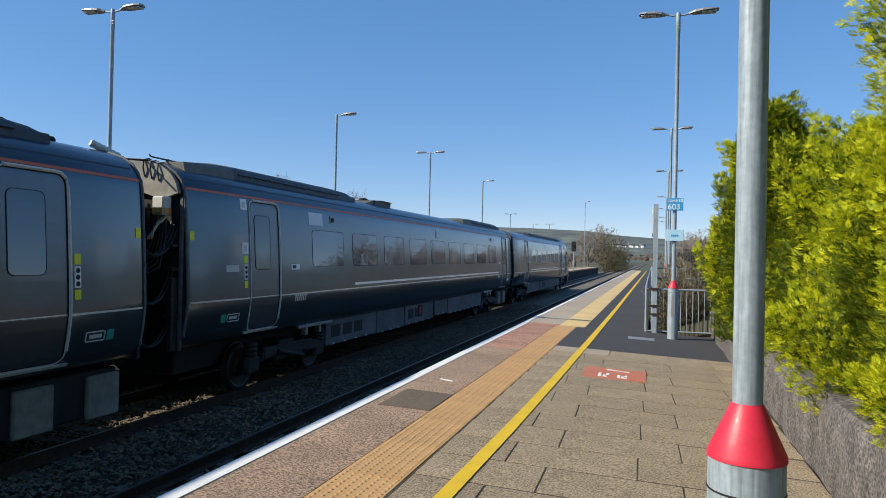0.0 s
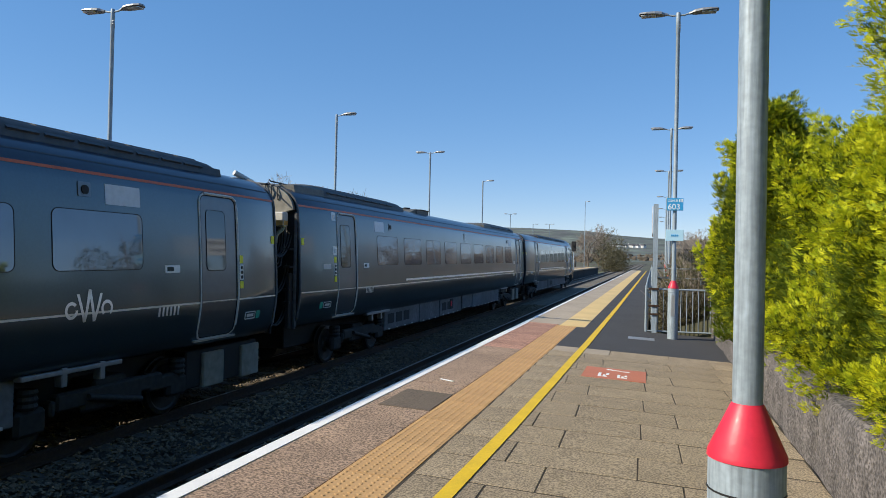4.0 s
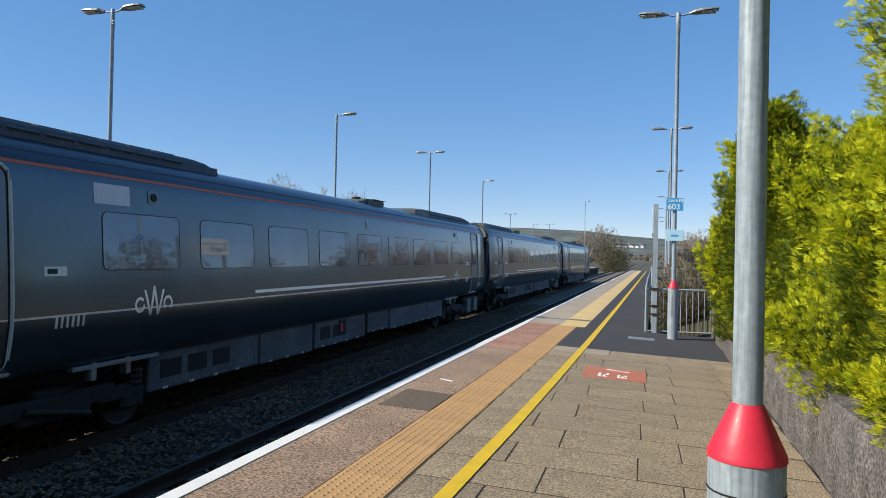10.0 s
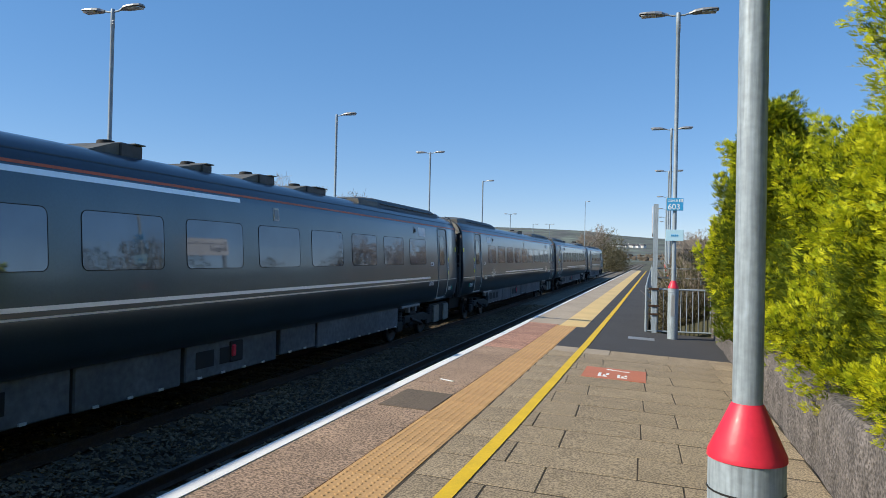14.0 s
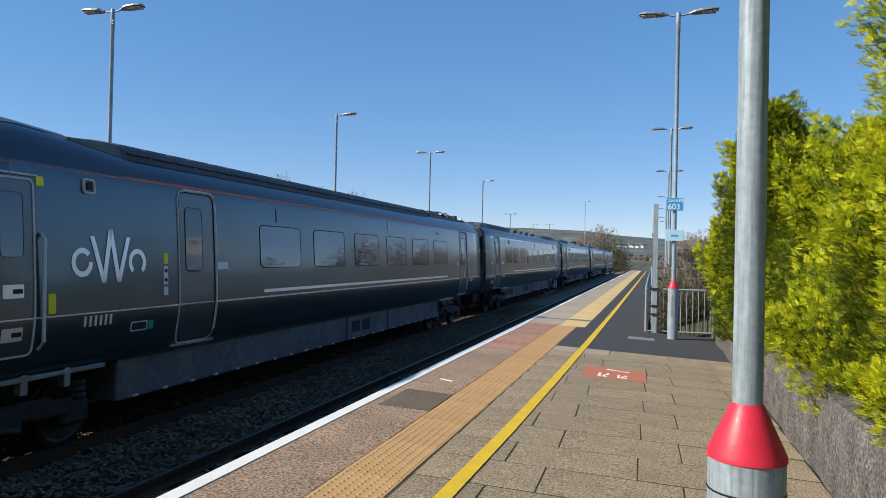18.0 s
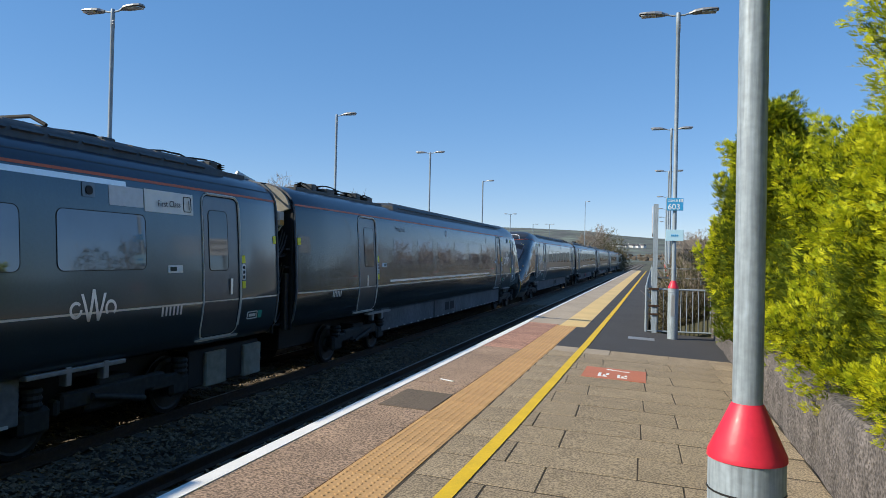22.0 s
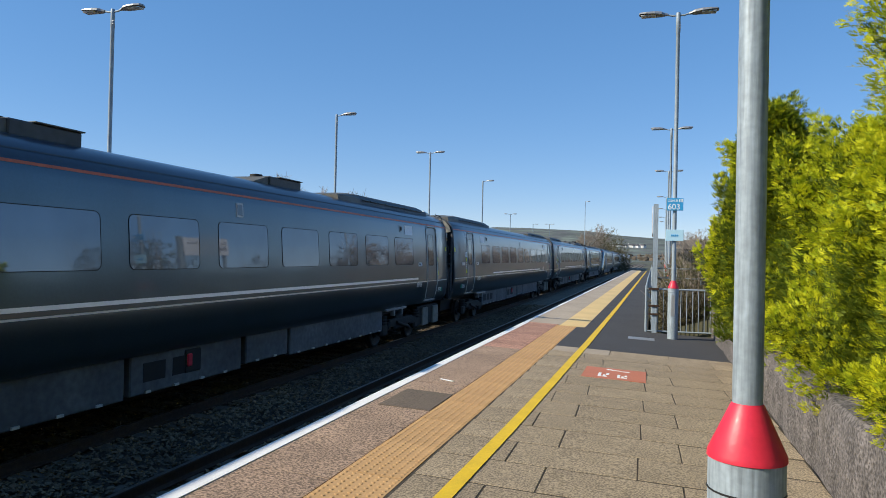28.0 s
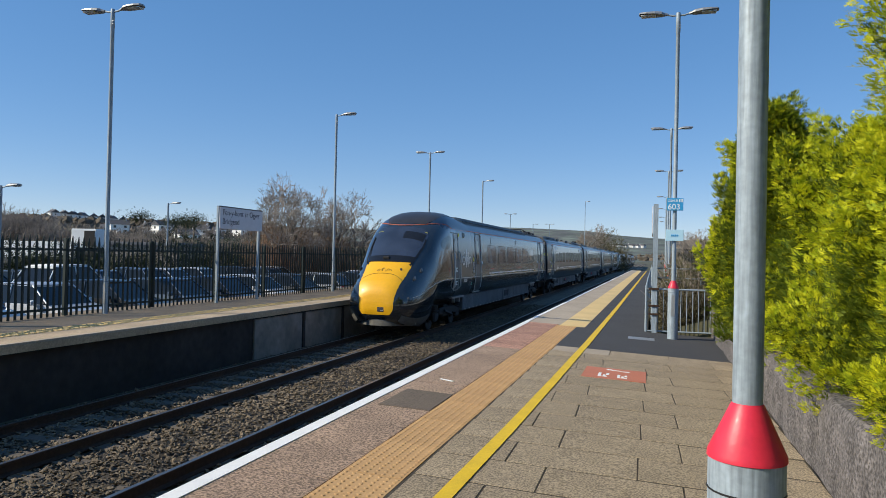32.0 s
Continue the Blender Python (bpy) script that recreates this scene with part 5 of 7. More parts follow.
    underframe(car, 5.6, end - 5.2, [(5.7, 13.0, 0.46, 0), (13.05, 15.6, 0.46, 2), (15.7, end - 5.0, 0.47, 0)])
    cowl(car, 4.9, 19.3, 0.10, 0.95, True, 0.9, 0.4)
    if not closed:
        pts = [nose_point(d, 0.5 + k) + Vector((0, -0.01, 0.015)) for d, k in ((2.35, -0.05), (2.72, -0.038), (2.78, -0.02), (2.78, 0.02), (2.72, 0.038), (2.35, 0.05))]
        pipe("roof_bracket", pts, 0.022, M["stripe"], car, "pale bracket over the windscreen", 5)
    roof_box(car, 20.0, 20.6, 0.1, 0.8, 0.05)
    dd = [2.32, 2.5, 2.7, 2.95, 3.2, 3.5, 3.8, 4.2, 4.6, 5.0]
    nose_patch("dusty_roof", dd, [span_at(d, interp(d, [2.3, 2.7, 3.4, 5.0], [0.62, 0.80, 0.92, 0.86])) for d in dd], M["dome"], car, 0.004, "dusty dark brown cab roof", 25)
    return car


# the gap between the second and third carriage, along the track, over time
RUN = [8.2774, 18.4459, -9.9444, 877.4401, -2083.7952, 4480.112, -7233.3187, 6928.4761, -3462.2569, 701.4393]


def run(t):
    return sum(c * (t / 32.0) ** k for k, c in enumerate(RUN))


CARS = []       # carriage, distance of its origin from that gap, turned round


def build_train():
    mid, drive, joined = middle_car(), driving_car(True), driving_car(False)
    p, d = PITCH_MID, LEN_DRIVE
    CARS.append((drive, p + d, True))
    CARS.append((mid, p / 2, False))
    for k in (-0.5, -1.5):
        CARS.append((copy_thing(mid, Matrix()), k * p, False))
    tail = -2 * p - d
    CARS.append((joined, tail, False))
    CARS.append((copy_thing(joined, Matrix()), tail, True))
    for k in (0.5, 1.5, 2.5):
        CARS.append((copy_thing(mid, Matrix()), tail - d - k * p, False))
    CARS.append((copy_thing(drive, Matrix()), tail - 2 * d - 3 * p, False))


build_train()

# two driving cars get a darker green on their body shells
M["green_dark"] = material("darker_green_paint", (0.060, 0.080, 0.090), 0.26, 0.78, big=0.10, bigscale=0.7, grain=0.05, scale=30, coat=0.55, bump=0.0006, bumpscale=1.6)
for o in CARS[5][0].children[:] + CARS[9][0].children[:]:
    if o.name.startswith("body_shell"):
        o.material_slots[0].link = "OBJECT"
        o.material_slots[0].material = M["green_dark"]


def high_voltage_gear(car, y, way, mast, seed=1, side=1):
    """Insulators, cables and, where asked, a folded current collector along five metres of roof."""
    rnd, top = random.Random(seed), BZ[-1]
    base = part("gear_base", box(-0.75, 0.75, min(y, y + way * 4.8), max(y, y + way * 4.8), top - 0.16, top - 0.01, 0.01), M["cowl_dark"], car, "dark roof frame")
    posts = ((0.3, 0.5), (1.0, 0.58), (1.8, 0.5), (2.6, 0.58), (3.4, 0.5), (4.3, 0.55), (2.2, -0.4))
    for dy, x in posts:
        bm = bmesh.new()
        rings = []
        for j in range(5):
            rings += [(top - 0.03 + 0.034 * j, 0.04), (top - 0.018 + 0.034 * j, 0.10), (top - 0.010 + 0.034 * j, 0.04)]
        lathe(bm, rings, 12, (side * x, y + way * dy))
        part("insulator", bm, M["rubber"], base, "ribbed dark insulator", True)
    for k in range(5):
        (d0, x0), (d1, x1) = posts[k], posts[k + 1]
        for j in range(2):
            sag = rnd.uniform(-0.05, 0.05)
            pts = [(side * (x0 + (x1 - x0) * q + rnd.uniform(-0.05, 0.05)), y + way * (d0 + (d1 - d0) * q), top + 0.13 + sag * 4 * q * (1 - q) - 0.07 * j) for q in (0, 0.25, 0.5, 0.75, 1)]
            pipe("roof_cable", pts, 0.016, M["rubber"], base, seg=5)
    for dy, w, h in ((0.6, 0.35, 0.10), (1.4, 0.25, 0.14), (2.9, 0.4, 0.09), (3.8, 0.22, 0.13)):
        a, b = sorted((y + way * dy, y + way * (dy + w)))
        part("gear_box", box(*sorted((side * 0.25, side * 0.72)), a, b, top - 0.06, top + h, 0.02), M["cowl_dark"], base)
    if mast:
        for s in (-1, 1):
            pipe("collector_arm", [(s * 0.35, y + way * 0.3, top + 0.10), (s * 0.3, y + way * 1.5, top + 0.20), (s * 0.12, y + way * 2.9, top + 0.15)], 0.028, M["cowl_dark"], base, "folded current collector")
        pipe("collector_head", [(-0.8, y + way * 0.4, top + 0.10), (-0.55, y + way * 0.4, top + 0.22), (0.55, y + way * 0.4, top + 0.22), (0.8, y + way * 0.4, top + 0.10)], 0.025, M["rubber"], base)


for i, y0, y1 in ((1, -6.3, 9.3), (2, -4.9, 6.6), (3, -6.3, 9.3), (6, -6.3, 6.6), (7, -6.3, 6.6), (8, -6.1, 9.3)):
    for s in (-1, 1):
        line_along("white_stripe", y0, y1, 1.82, 0.055, M["stripe"], CARS[i][0], s)
for i, y in ((2, HALF - 4.35), (2, -7.45), (6, HALF - 4.35), (7, HALF - 4.35), (8, -7.45)):
    emblem(CARS[i][0], y, 1.77, 0.40, 1, M["stripe"])
# boxes on the roofs, where the coach has them
for i, y0, y1, h in ((1, -4.35, -2.6, 0.06), (2, 0.8, 2.5, 0.06), (3, -3.75, -2.75, 0.11), (3, -1.9, -1.08, 0.05), (3, -0.15, 0.95, 0.09), (3, 1.75, 3.2, 0.06), (6, 1.0, 2.7, 0.10), (8, -4.35, -2.7, 0.11), (8, 1.4, 3.2, 0.09)):
    roof_unit(CARS[i][0], y0, y1, h)
# notices beside the doors at one end
TAPER["lo"], TAPER["hi"] = -HALF + 1.55, HALF - 1.15
for i in (1, 3, 6, 7, 8):
    near = -HALF + 1.72
    patch("notice", near - 0.74, near - 0.40, 2.17, 2.28, M["frame"], CARS[i][0], 0.006, 0.01, 1)
    for z0 in (2.47, 3.21):
        white = patch("white_sticker", near - 0.30, near - 0.12, z0, z0 + 0.19, M["white"], CARS[i][0], 0.006, 0.01, 1)
        patch("sticker_bar", near - 0.25, near - 0.17, z0 + 0.04, z0 + 0.14, M["frame"], white, 0.008, 0.005, 1)
# first-class details of the two coupled ends
for i in (4, 5):
    for s in (-1, 1):
        line_along("cantrail_band", 15.2, 19.05, 3.32, 0.06, M["stripe"], CARS[i][0], s, "thin pale band under the roof")
        cl = patch("class_panel", 19.05, 20.14, 3.08, 3.36, M["white"], CARS[i][0], 0.007, 0.01, s, "white first-class panel")
        tilt = (side_x(3.36) - side_x(3.08)) / 0.28
        for text, y, size in (("First Class", 0.22, 0.145), ("1", 0.90, 0.20)):
            yy = 19.05 + y if s > 0 else 20.14 - y
            words("class_words", text, size, M["ink"], cl, Matrix(((0, s * tilt, s, s * (side_x(3.17) + 0.012)), (s, 0, 0, yy), (0, 1, 0, 3.17 - (0.03 if text == "1" else 0)), (0, 0, 0, 1))))
        yb = 19.05 + 0.86 if s > 0 else 20.14 - 1.02
        ring("class_box", yb, yb + 0.16, 3.12, 3.32, M["ink"], cl, 0.010, 0.014, 0.03, s)
        patch("seat_display", 20.17, 20.76, 3.08, 3.34, M["screen_off"], CARS[i][0], 0.007, 0.01, s, "pale blank destination display")
for i, y0, y1 in ((3, -HALF + 1.0, -1.0), (6, 1.0, HALF - 3.75)):
    line_along("cantrail_band", y0, y1, 3.36, 0.07, M["stripe"], CARS[i][0], 1, "thin pale band under the roof")
x1 = side_x(1.9) + 0.012
for i, sx in ((5, -1), (4, 1)):
    turn = Matrix(((0, 0, sx, sx * x1), (sx, 0, 0, LEN_DRIVE - 0.51 - (2.62 if sx > 0 else 3.16) - sx * 0.03), (0, 1, 0, 1.76), (0, 0, 0, 1)))
    words("class_number", "1", 0.34, M["stripe"], CARS[i][0], turn, 0.014)
panel = patch("class_panel", 8.90, 9.94, 3.03, 3.34, M["white"], CARS[6][0], 0.010, 0.01, 1, "white first-class panel")
ring("class_box", 9.72, 9.88, 3.08, 3.29, M["ink"], panel, 0.010, 0.018, 0.03)
lean = (side_x(3.33) - side_x(3.02)) / 0.31
for text, y, size in (("First Class", 9.13, 0.125), ("1", 9.77, 0.20)):
    words("class_words", text, size, M["ink"], panel, Matrix(((0, lean, 1, side_x(3.13) + 0.034), (1, 0, 0, y), (0, 1, 0, 3.13 - size * 0.15), (0, 0, 0, 1))))
words("class_number", "1", 0.34, M["stripe"], CARS[6][0], Matrix(((0, 0, 1, x1 + 0.012), (1, 0, 0, 10.78), (0, 1, 0, 1.82), (0, 0, 0, 1))), 0.014)
high_voltage_gear(CARS[6][0], HALF - 5.0, 1, True)
high_voltage_gear(CARS[5][0], LEN_DRIVE - 6.0, 1, False, 2, -1)
high_voltage_gear(CARS[9][0], LEN_DRIVE - 5.6, 1, True, 3)
high_voltage_gear(CARS[4][0], LEN_DRIVE - 6.0, 1, False, 4)


def motions():
    # rows for the turning wheels: closer together as the train gathers speed
    spin, last = [0], 0.0
    for f in range(1, 961):
        if f == 960 or run((f + 1) / 30.0) - run(spin[-1] / 30.0) > 0.55:
            spin.append(f)
    for car, offset, turned in CARS:
        rows = []
        for k in range(65):
            t = k * 0.5
            rows.append((t, pose(TRACK_FAR, run(t) + offset, RAIL, 0, 0, 180 if turned else 0)))
        walk(car, rows)
        for w in [o for o in car.children_recursive if o.name.startswith("wheelset")]:
            y = w.location.y
            way = 1 if turned else -1
            walk(w, [(f / 30.0, pose(0, y, 0.42, way * math.degrees((run(f / 30.0) - run(0)) / 0.42), 0, 0)) for f in spin])




# ---- lamps, signs, wall and railings of the near platform ----
def lantern(parent, x, y, z, way, length=0.62):
    """A flat street-lamp head that reaches out from (x, y, z) along way (+1 or -1 in x)."""
    rows = []
    for q, w, h in ((0.0, 0.035, 0.03), (0.10, 0.06, 0.04), (0.22, 0.12, 0.065), (0.45, 0.15, 0.07), (0.75, 0.145, 0.055), (0.95, 0.11, 0.04), (1.0, 0.06, 0.025)):
        xx, zz = x + way * length * q, z + 0.05 * q
        rows.append([(xx, y - w, zz - 0.01), (xx, y - w * 0.9, zz + h * 0.5), (xx, y - w * 0.4, zz + h), (xx, y + w * 0.4, zz + h), (xx, y + w * 0.9, zz + h * 0.5), (xx, y + w, zz - 0.01)])
    vs, fs = loft(rows, closed=True, cap=True)
    head = put("lantern", mesh_from("lantern", vs, fs, M["lamp"]), parent, "grey street-lamp head")
    part("lens", box(min(x + way * length * 0.42, x + way * length * 0.92), max(x + way * length * 0.42, x + way * length * 0.92), y - 0.09, y + 0.09, z - 0.012, z + 0.02, 0.005), M["lens"], head)
    return head


def lamp_post(x, y, z0, top, arms, cone=True, lean=0.0, label="galvanised lamp post with a red cone"):
    post = thing("lamp_post", label, "lamp post", pose(x, y, z0, 0, lean, 0), group="platform lamp posts")
    h = top - z0
    lo, r = (1.13, 0.114) if cone else (0.9, 0.056)
    bm = lathe(bmesh.new(), [(-0.02, r), (0.0, r), (0.05, r), (lo, r), (lo + 0.005, r * 0.8)], 24)
    lower = part("base_tube", bm, M["galv"], post, smooth=False)
    smooth_sides(lower)
    part("hatch", box(-0.04, 0.04, -r - 0.005, -r + 0.004, lo - 0.62, lo - 0.16, 0.004), M["lamp"], lower)
    part("band", lathe(bmesh.new(), [(lo - 0.11, r), (lo - 0.11, r + 0.003), (lo - 0.105, r + 0.003), (lo - 0.105, r)], 24), M["vent"], lower)
    if cone:
        bm = lathe(bmesh.new(), [(lo - 0.012, r + 0.001), (lo - 0.01, r + 0.004), (lo + 0.005, r + 0.003), (lo + 0.152, 0.051), (lo + 0.16, 0.046)], 28)
        c = part("cone", bm, M["red"], post, "glossy red cone sleeve")
        smooth_sides(c)
    m0 = 0.0452 if cone else 0.048
    bm = lathe(bmesh.new(), [(lo, m0), (h * 0.55, m0 * 0.97), (h - 0.45, m0 * 0.93), (h - 0.44, 0.050), (h - 0.02, 0.048), (h, 0.043)], 20)
    up = part("mast", bm, M["galv"], post)
    smooth_sides(up)
    bm = bmesh.new()
    for z in (h - 0.36, h - 0.30):
        add_box(bm, 0.02, 0.06, -0.05, -0.03, z, z + 0.02)
    part("bolt", bm, M["metal"], post)
    for a in arms:
        pipe("arm", [(0.0, 0, h - 0.06), (a * 0.12, 0, h - 0.06), (a * 0.24, 0, h - 0.03)], 0.022, M["galv"], post)
        lantern(post, a * 0.22, 0, h - 0.035, a)
    return post


def build_near_furniture():
    for x, y, arms in ((0.292, 2.36, (-1, 1)), (0.45, 16.2, (-1, 1)), (0.66, 30.4, (-1, 1)), (0.86, 44.8, (-1, 1)), (1.08, 63.0, (-1,)), (1.28, 77.7, (-1,)), (1.5, 93.0, (-1,)), (1.7, 104.0, (-1,))):
        lamp_post(x, y, fall(x) if y < 17 else -0.18, 7.1, arms)
    # numbered sign on the second post
    sg = thing("platform_sign", "bright blue sign with a white number", "sign", pose(0.45, 16.2, 0))
    part("board", box(-0.17, 0.175, -0.085, -0.07, 2.70, 2.975, 0.004), M["blue"], sg)
    part("bracket", box(-0.03, 0.03, -0.07, -0.04, 2.75, 2.92), M["metal"], sg)
    words("number", "603", 0.175, M["white"], sg, pose(-0.15, -0.087, 2.725, 90, 0, 0))
    words("caption", "GSM-R", 0.075, M["white"], sg, pose(-0.155, -0.087, 2.89, 90, 0, 0))
    part("letter_field", box(0.085, 0.16, -0.088, -0.084, 2.885, 2.955), M["white"], sg)
    words("letter", "E", 0.075, M["blue"], sg, pose(0.10, -0.090, 2.895, 90, 0, 0))
    sg = thing("platform_sign", "pale blue sign board with faint lettering", "sign", pose(0.45, 16.2, 0))
    part("board", box(-0.185, 0.19, -0.085, -0.07, 2.03, 2.28, 0.004), M["pale_blue"], sg)
    part("bracket", box(-0.03, 0.03, -0.07, -0.04, 2.08, 2.22), M["metal"], sg)
    for k in range(4):
        part("lettering_bar", box(-0.07 + k * 0.04, -0.04 + k * 0.04, -0.089, -0.084, 2.13, 2.17), M["blue"], sg)
    # steel post
    st = thing("steel_post", "grey steel channel post bolted beside the railing", "post", pose(0.06, 17.35, -0.13))
    bm = bmesh.new()
    add_box(bm, -0.055, 0.055, -0.10, -0.085, 0, 3.06)
    add_box(bm, -0.055, 0.055, 0.085, 0.10, 0, 3.06)
    add_box(bm, -0.008, 0.008, -0.085, 0.085, 0, 3.06)
    part("column", bm, M["galv"], st)
    for z in (0.42, 0.62, 1.02):
        part("clamp", box(-0.14, 0.10, -0.13, -0.101, z, z + 0.05, 0.005), M["rust"], st, "rusty red clamp")

    # station name board that faces the track, seen along its edge
    sg = thing("station_sign", "pale station name board on grey posts beside the railing", "sign", pose(0.06, 17.45, -0.13))
    part("post", box(-0.05, 0.05, 2.0, 2.1, 0, 3.06, 0.005), M["galv"], sg)
    b = part("board", box(-0.085, -0.062, -0.05, 2.2, 2.36, 3.02, 0.004), M["sign_white"], sg, "pale grey board")
    face = Matrix(((0, 0, -1, -0.088), (-1, 0, 0, 0), (0, 1, 0, 0), (0, 0, 0, 1)))
    words("lettering", "Pen-y-bont ar Ogwr", 0.24, M["ink"], b, Matrix.Translation((0, 2.10, 2.76)) @ face)
    words("lettering", "Bridgend", 0.24, M["ink"], b, Matrix.Translation((0, 2.10, 2.50)) @ face)

    # railing across the platform
    def railing(x0, y0, x1, y1, z, top, pitch, heights, posts=None, bar=0.009, label="weathered grey steel bar railing"):
        r = thing("railing", label, "railing", pose(x0, y0, z), group="platform railings")
        d = Vector((x1 - x0, y1 - y0, 0))
        length = d.length
        d.normalize()
        for h in heights:
            pipe("rail", [(0, 0, h), tuple(d * length + Vector((0, 0, h)))], 0.02, M["galv"], r, seg=8)
        n = max(1, int(length / pitch))
        vs, fs = tube_rows([(0, 0, min(heights)), (0, 0, max(heights))], bar, 6)
        me = mesh_from("bar", vs, fs, M["galv"])
        for k in range(1, n):
            p = d * (length * k / n)
            put("bar", me, r, at=pose(p.x, p.y, 0))
        vs, fs = tube_rows([(0, 0, 0), (0, 0, top)], 0.028, 8)
        me = mesh_from("post", vs, fs, M["galv"])
        m = max(1, round(length / (posts or 2.0)))
        for k in range(m + 1):
            p = d * (length * k / m)
            put("post", me, r, at=pose(p.x, p.y, 0))
        return r
    railing(-0.13, 17.32, 1.58, 17.42, -0.15, 1.08, 0.125, (0.06, 1.06), 1.75)
    railing(-0.13, 17.42, -0.13, 27.4, -0.12, 1.12, 0.14, (0.08, 1.08), 2.5)
    railing(-0.13, 27.6, -0.05, 102.0, -0.12, 1.12, 2.0, (0.08, 0.58, 1.08), 4.0)
    railing(0.0, 19.6, 1.25, 19.7, -0.15, 1.55, 0.6, (1.27, 1.53), 1.2, label="galvanised tube handrail beyond the railing")
    # low wall and the soil behind it
    bm = bmesh.new()
    n = 90
    rows = []
    for k in range(n + 1):
        y = -6 + 24.2 * k / n
        w = 0.014 * math.sin(y * 3.1) + 0.012 * math.sin(y * 7.7 + 1)
        t = 0.50 + 0.02 * math.sin(y * 1.3) + 0.012 * math.sin(y * 5.1) + 0.045 * smooth(7, 3, y)
        rows.append([(WALL_X + w, y, -0.4), (WALL_X + w * 1.2 + 0.005, y, 0.15), (WALL_X + w + 0.012, y, t - 0.05), (WALL_X + 0.05 + w, y, t), (WALL_X + 0.26, y, t + 0.01), (WALL_X + 0.32, y, t - 0.06), (WALL_X + 0.32, y, -0.4)])
    vs, fs = loft(rows, closed=True, cap=True)
    wl = tagged(put("wall_low", mesh_from("wall_low", vs, fs, M["stone_wall"], True)), "low rough grey rendered stone wall", "wall", kind="structure")
    # earth bank behind the wall and beyond the railing
    rows = []
    for y, e in ((-8, 1.6), (17.4, 1.6), (17.6, -0.02), (30, 0.0), (60, 0.0), (110, 0.1)):
        lift = 0.33 if e > 1 else -0.2
        rows.append([(e, y, -1.2), (e, y, lift), (4.0, y, lift + 0.1), (9, y, lift - 0.2), (16, y, -1.15)])
    vs, fs = loft(rows)
    tagged(put("earth_bank", mesh_from("earth_bank", vs, fs, M["ground"], True)), "bare earth bank behind the platform", "ground", kind="structure")
    # litter
    pc = thing("paper_scrap", "pale scrap of paper lying on the coping", "litter", pose(-2.52, 8.65, fall(-2.5) + 0.003, 0, 0, 60))
    part("sheet", box(-0.02, 0.02, -0.12, 0.12, 0, 0.006, 0.002), M["white"], pc)


build_near_furniture()


# ---- planting ----
def sprays(points, dirs, size, rng, leaflets=9, flat=0.35):
    """Scale-leaved sprays: a stem with kite-shaped leaflets on both sides. Returns the corners of loose triangles."""
    n = len(points)
    d = dirs / np.linalg.norm(dirs, axis=1, keepdims=True)
    up = np.tile((0.0, 0.0, 1.0), (n, 1)) + rng.normal(0, 0.5, (n, 3))
    s = np.cross(d, up)
    s /= np.linalg.norm(s, axis=1, keepdims=True) + 1e-9
    nn = np.cross(s, d)
    out = np.empty((n, leaflets, 3, 3))
    for k in range(leaflets):
        q = k / (leaflets - 1)
        side = 0 if k == leaflets - 1 else -1 if k % 2 else 1
        o = points + d * (size * (0.15 + 0.75 * q))[:, None] - nn * (size * 0.12 * q * q)[:, None]
        ln = size * (0.60 - 0.25 * q)
        ax = d * 0.8 + s * side * 0.75 + nn * rng.normal(0, 0.2, (n, 1))
        ax /= np.linalg.norm(ax, axis=1, keepdims=True)
        wd = np.cross(ax, nn) * (ln * 0.19)[:, None]
        out[:, k, 0] = o + ax * (ln * 0.22)[:, None] + wd
        out[:, k, 1] = o + ax * (ln * 0.22)[:, None] - wd
        out[:, k, 2] = o + ax * ln[:, None]
    return out.reshape(-1, 3)


def leaf_mesh(name, v, mat):
    """Loose triangles, three rows of v each."""
    me = bpy.data.meshes.new(name)
    n = len(v)
    me.vertices.add(n)
    me.vertices.foreach_set("co", np.ascontiguousarray(v, dtype=np.float32).ravel())
    me.loops.add(n)
    me.loops.foreach_set("vertex_index", np.arange(n, dtype=np.int32))
    me.polygons.add(n // 3)
    me.polygons.foreach_set("loop_start", np.arange(0, n, 3, dtype=np.int32))
    me.materials.append(mat)
    me.update(calc_edges=True)
    return me


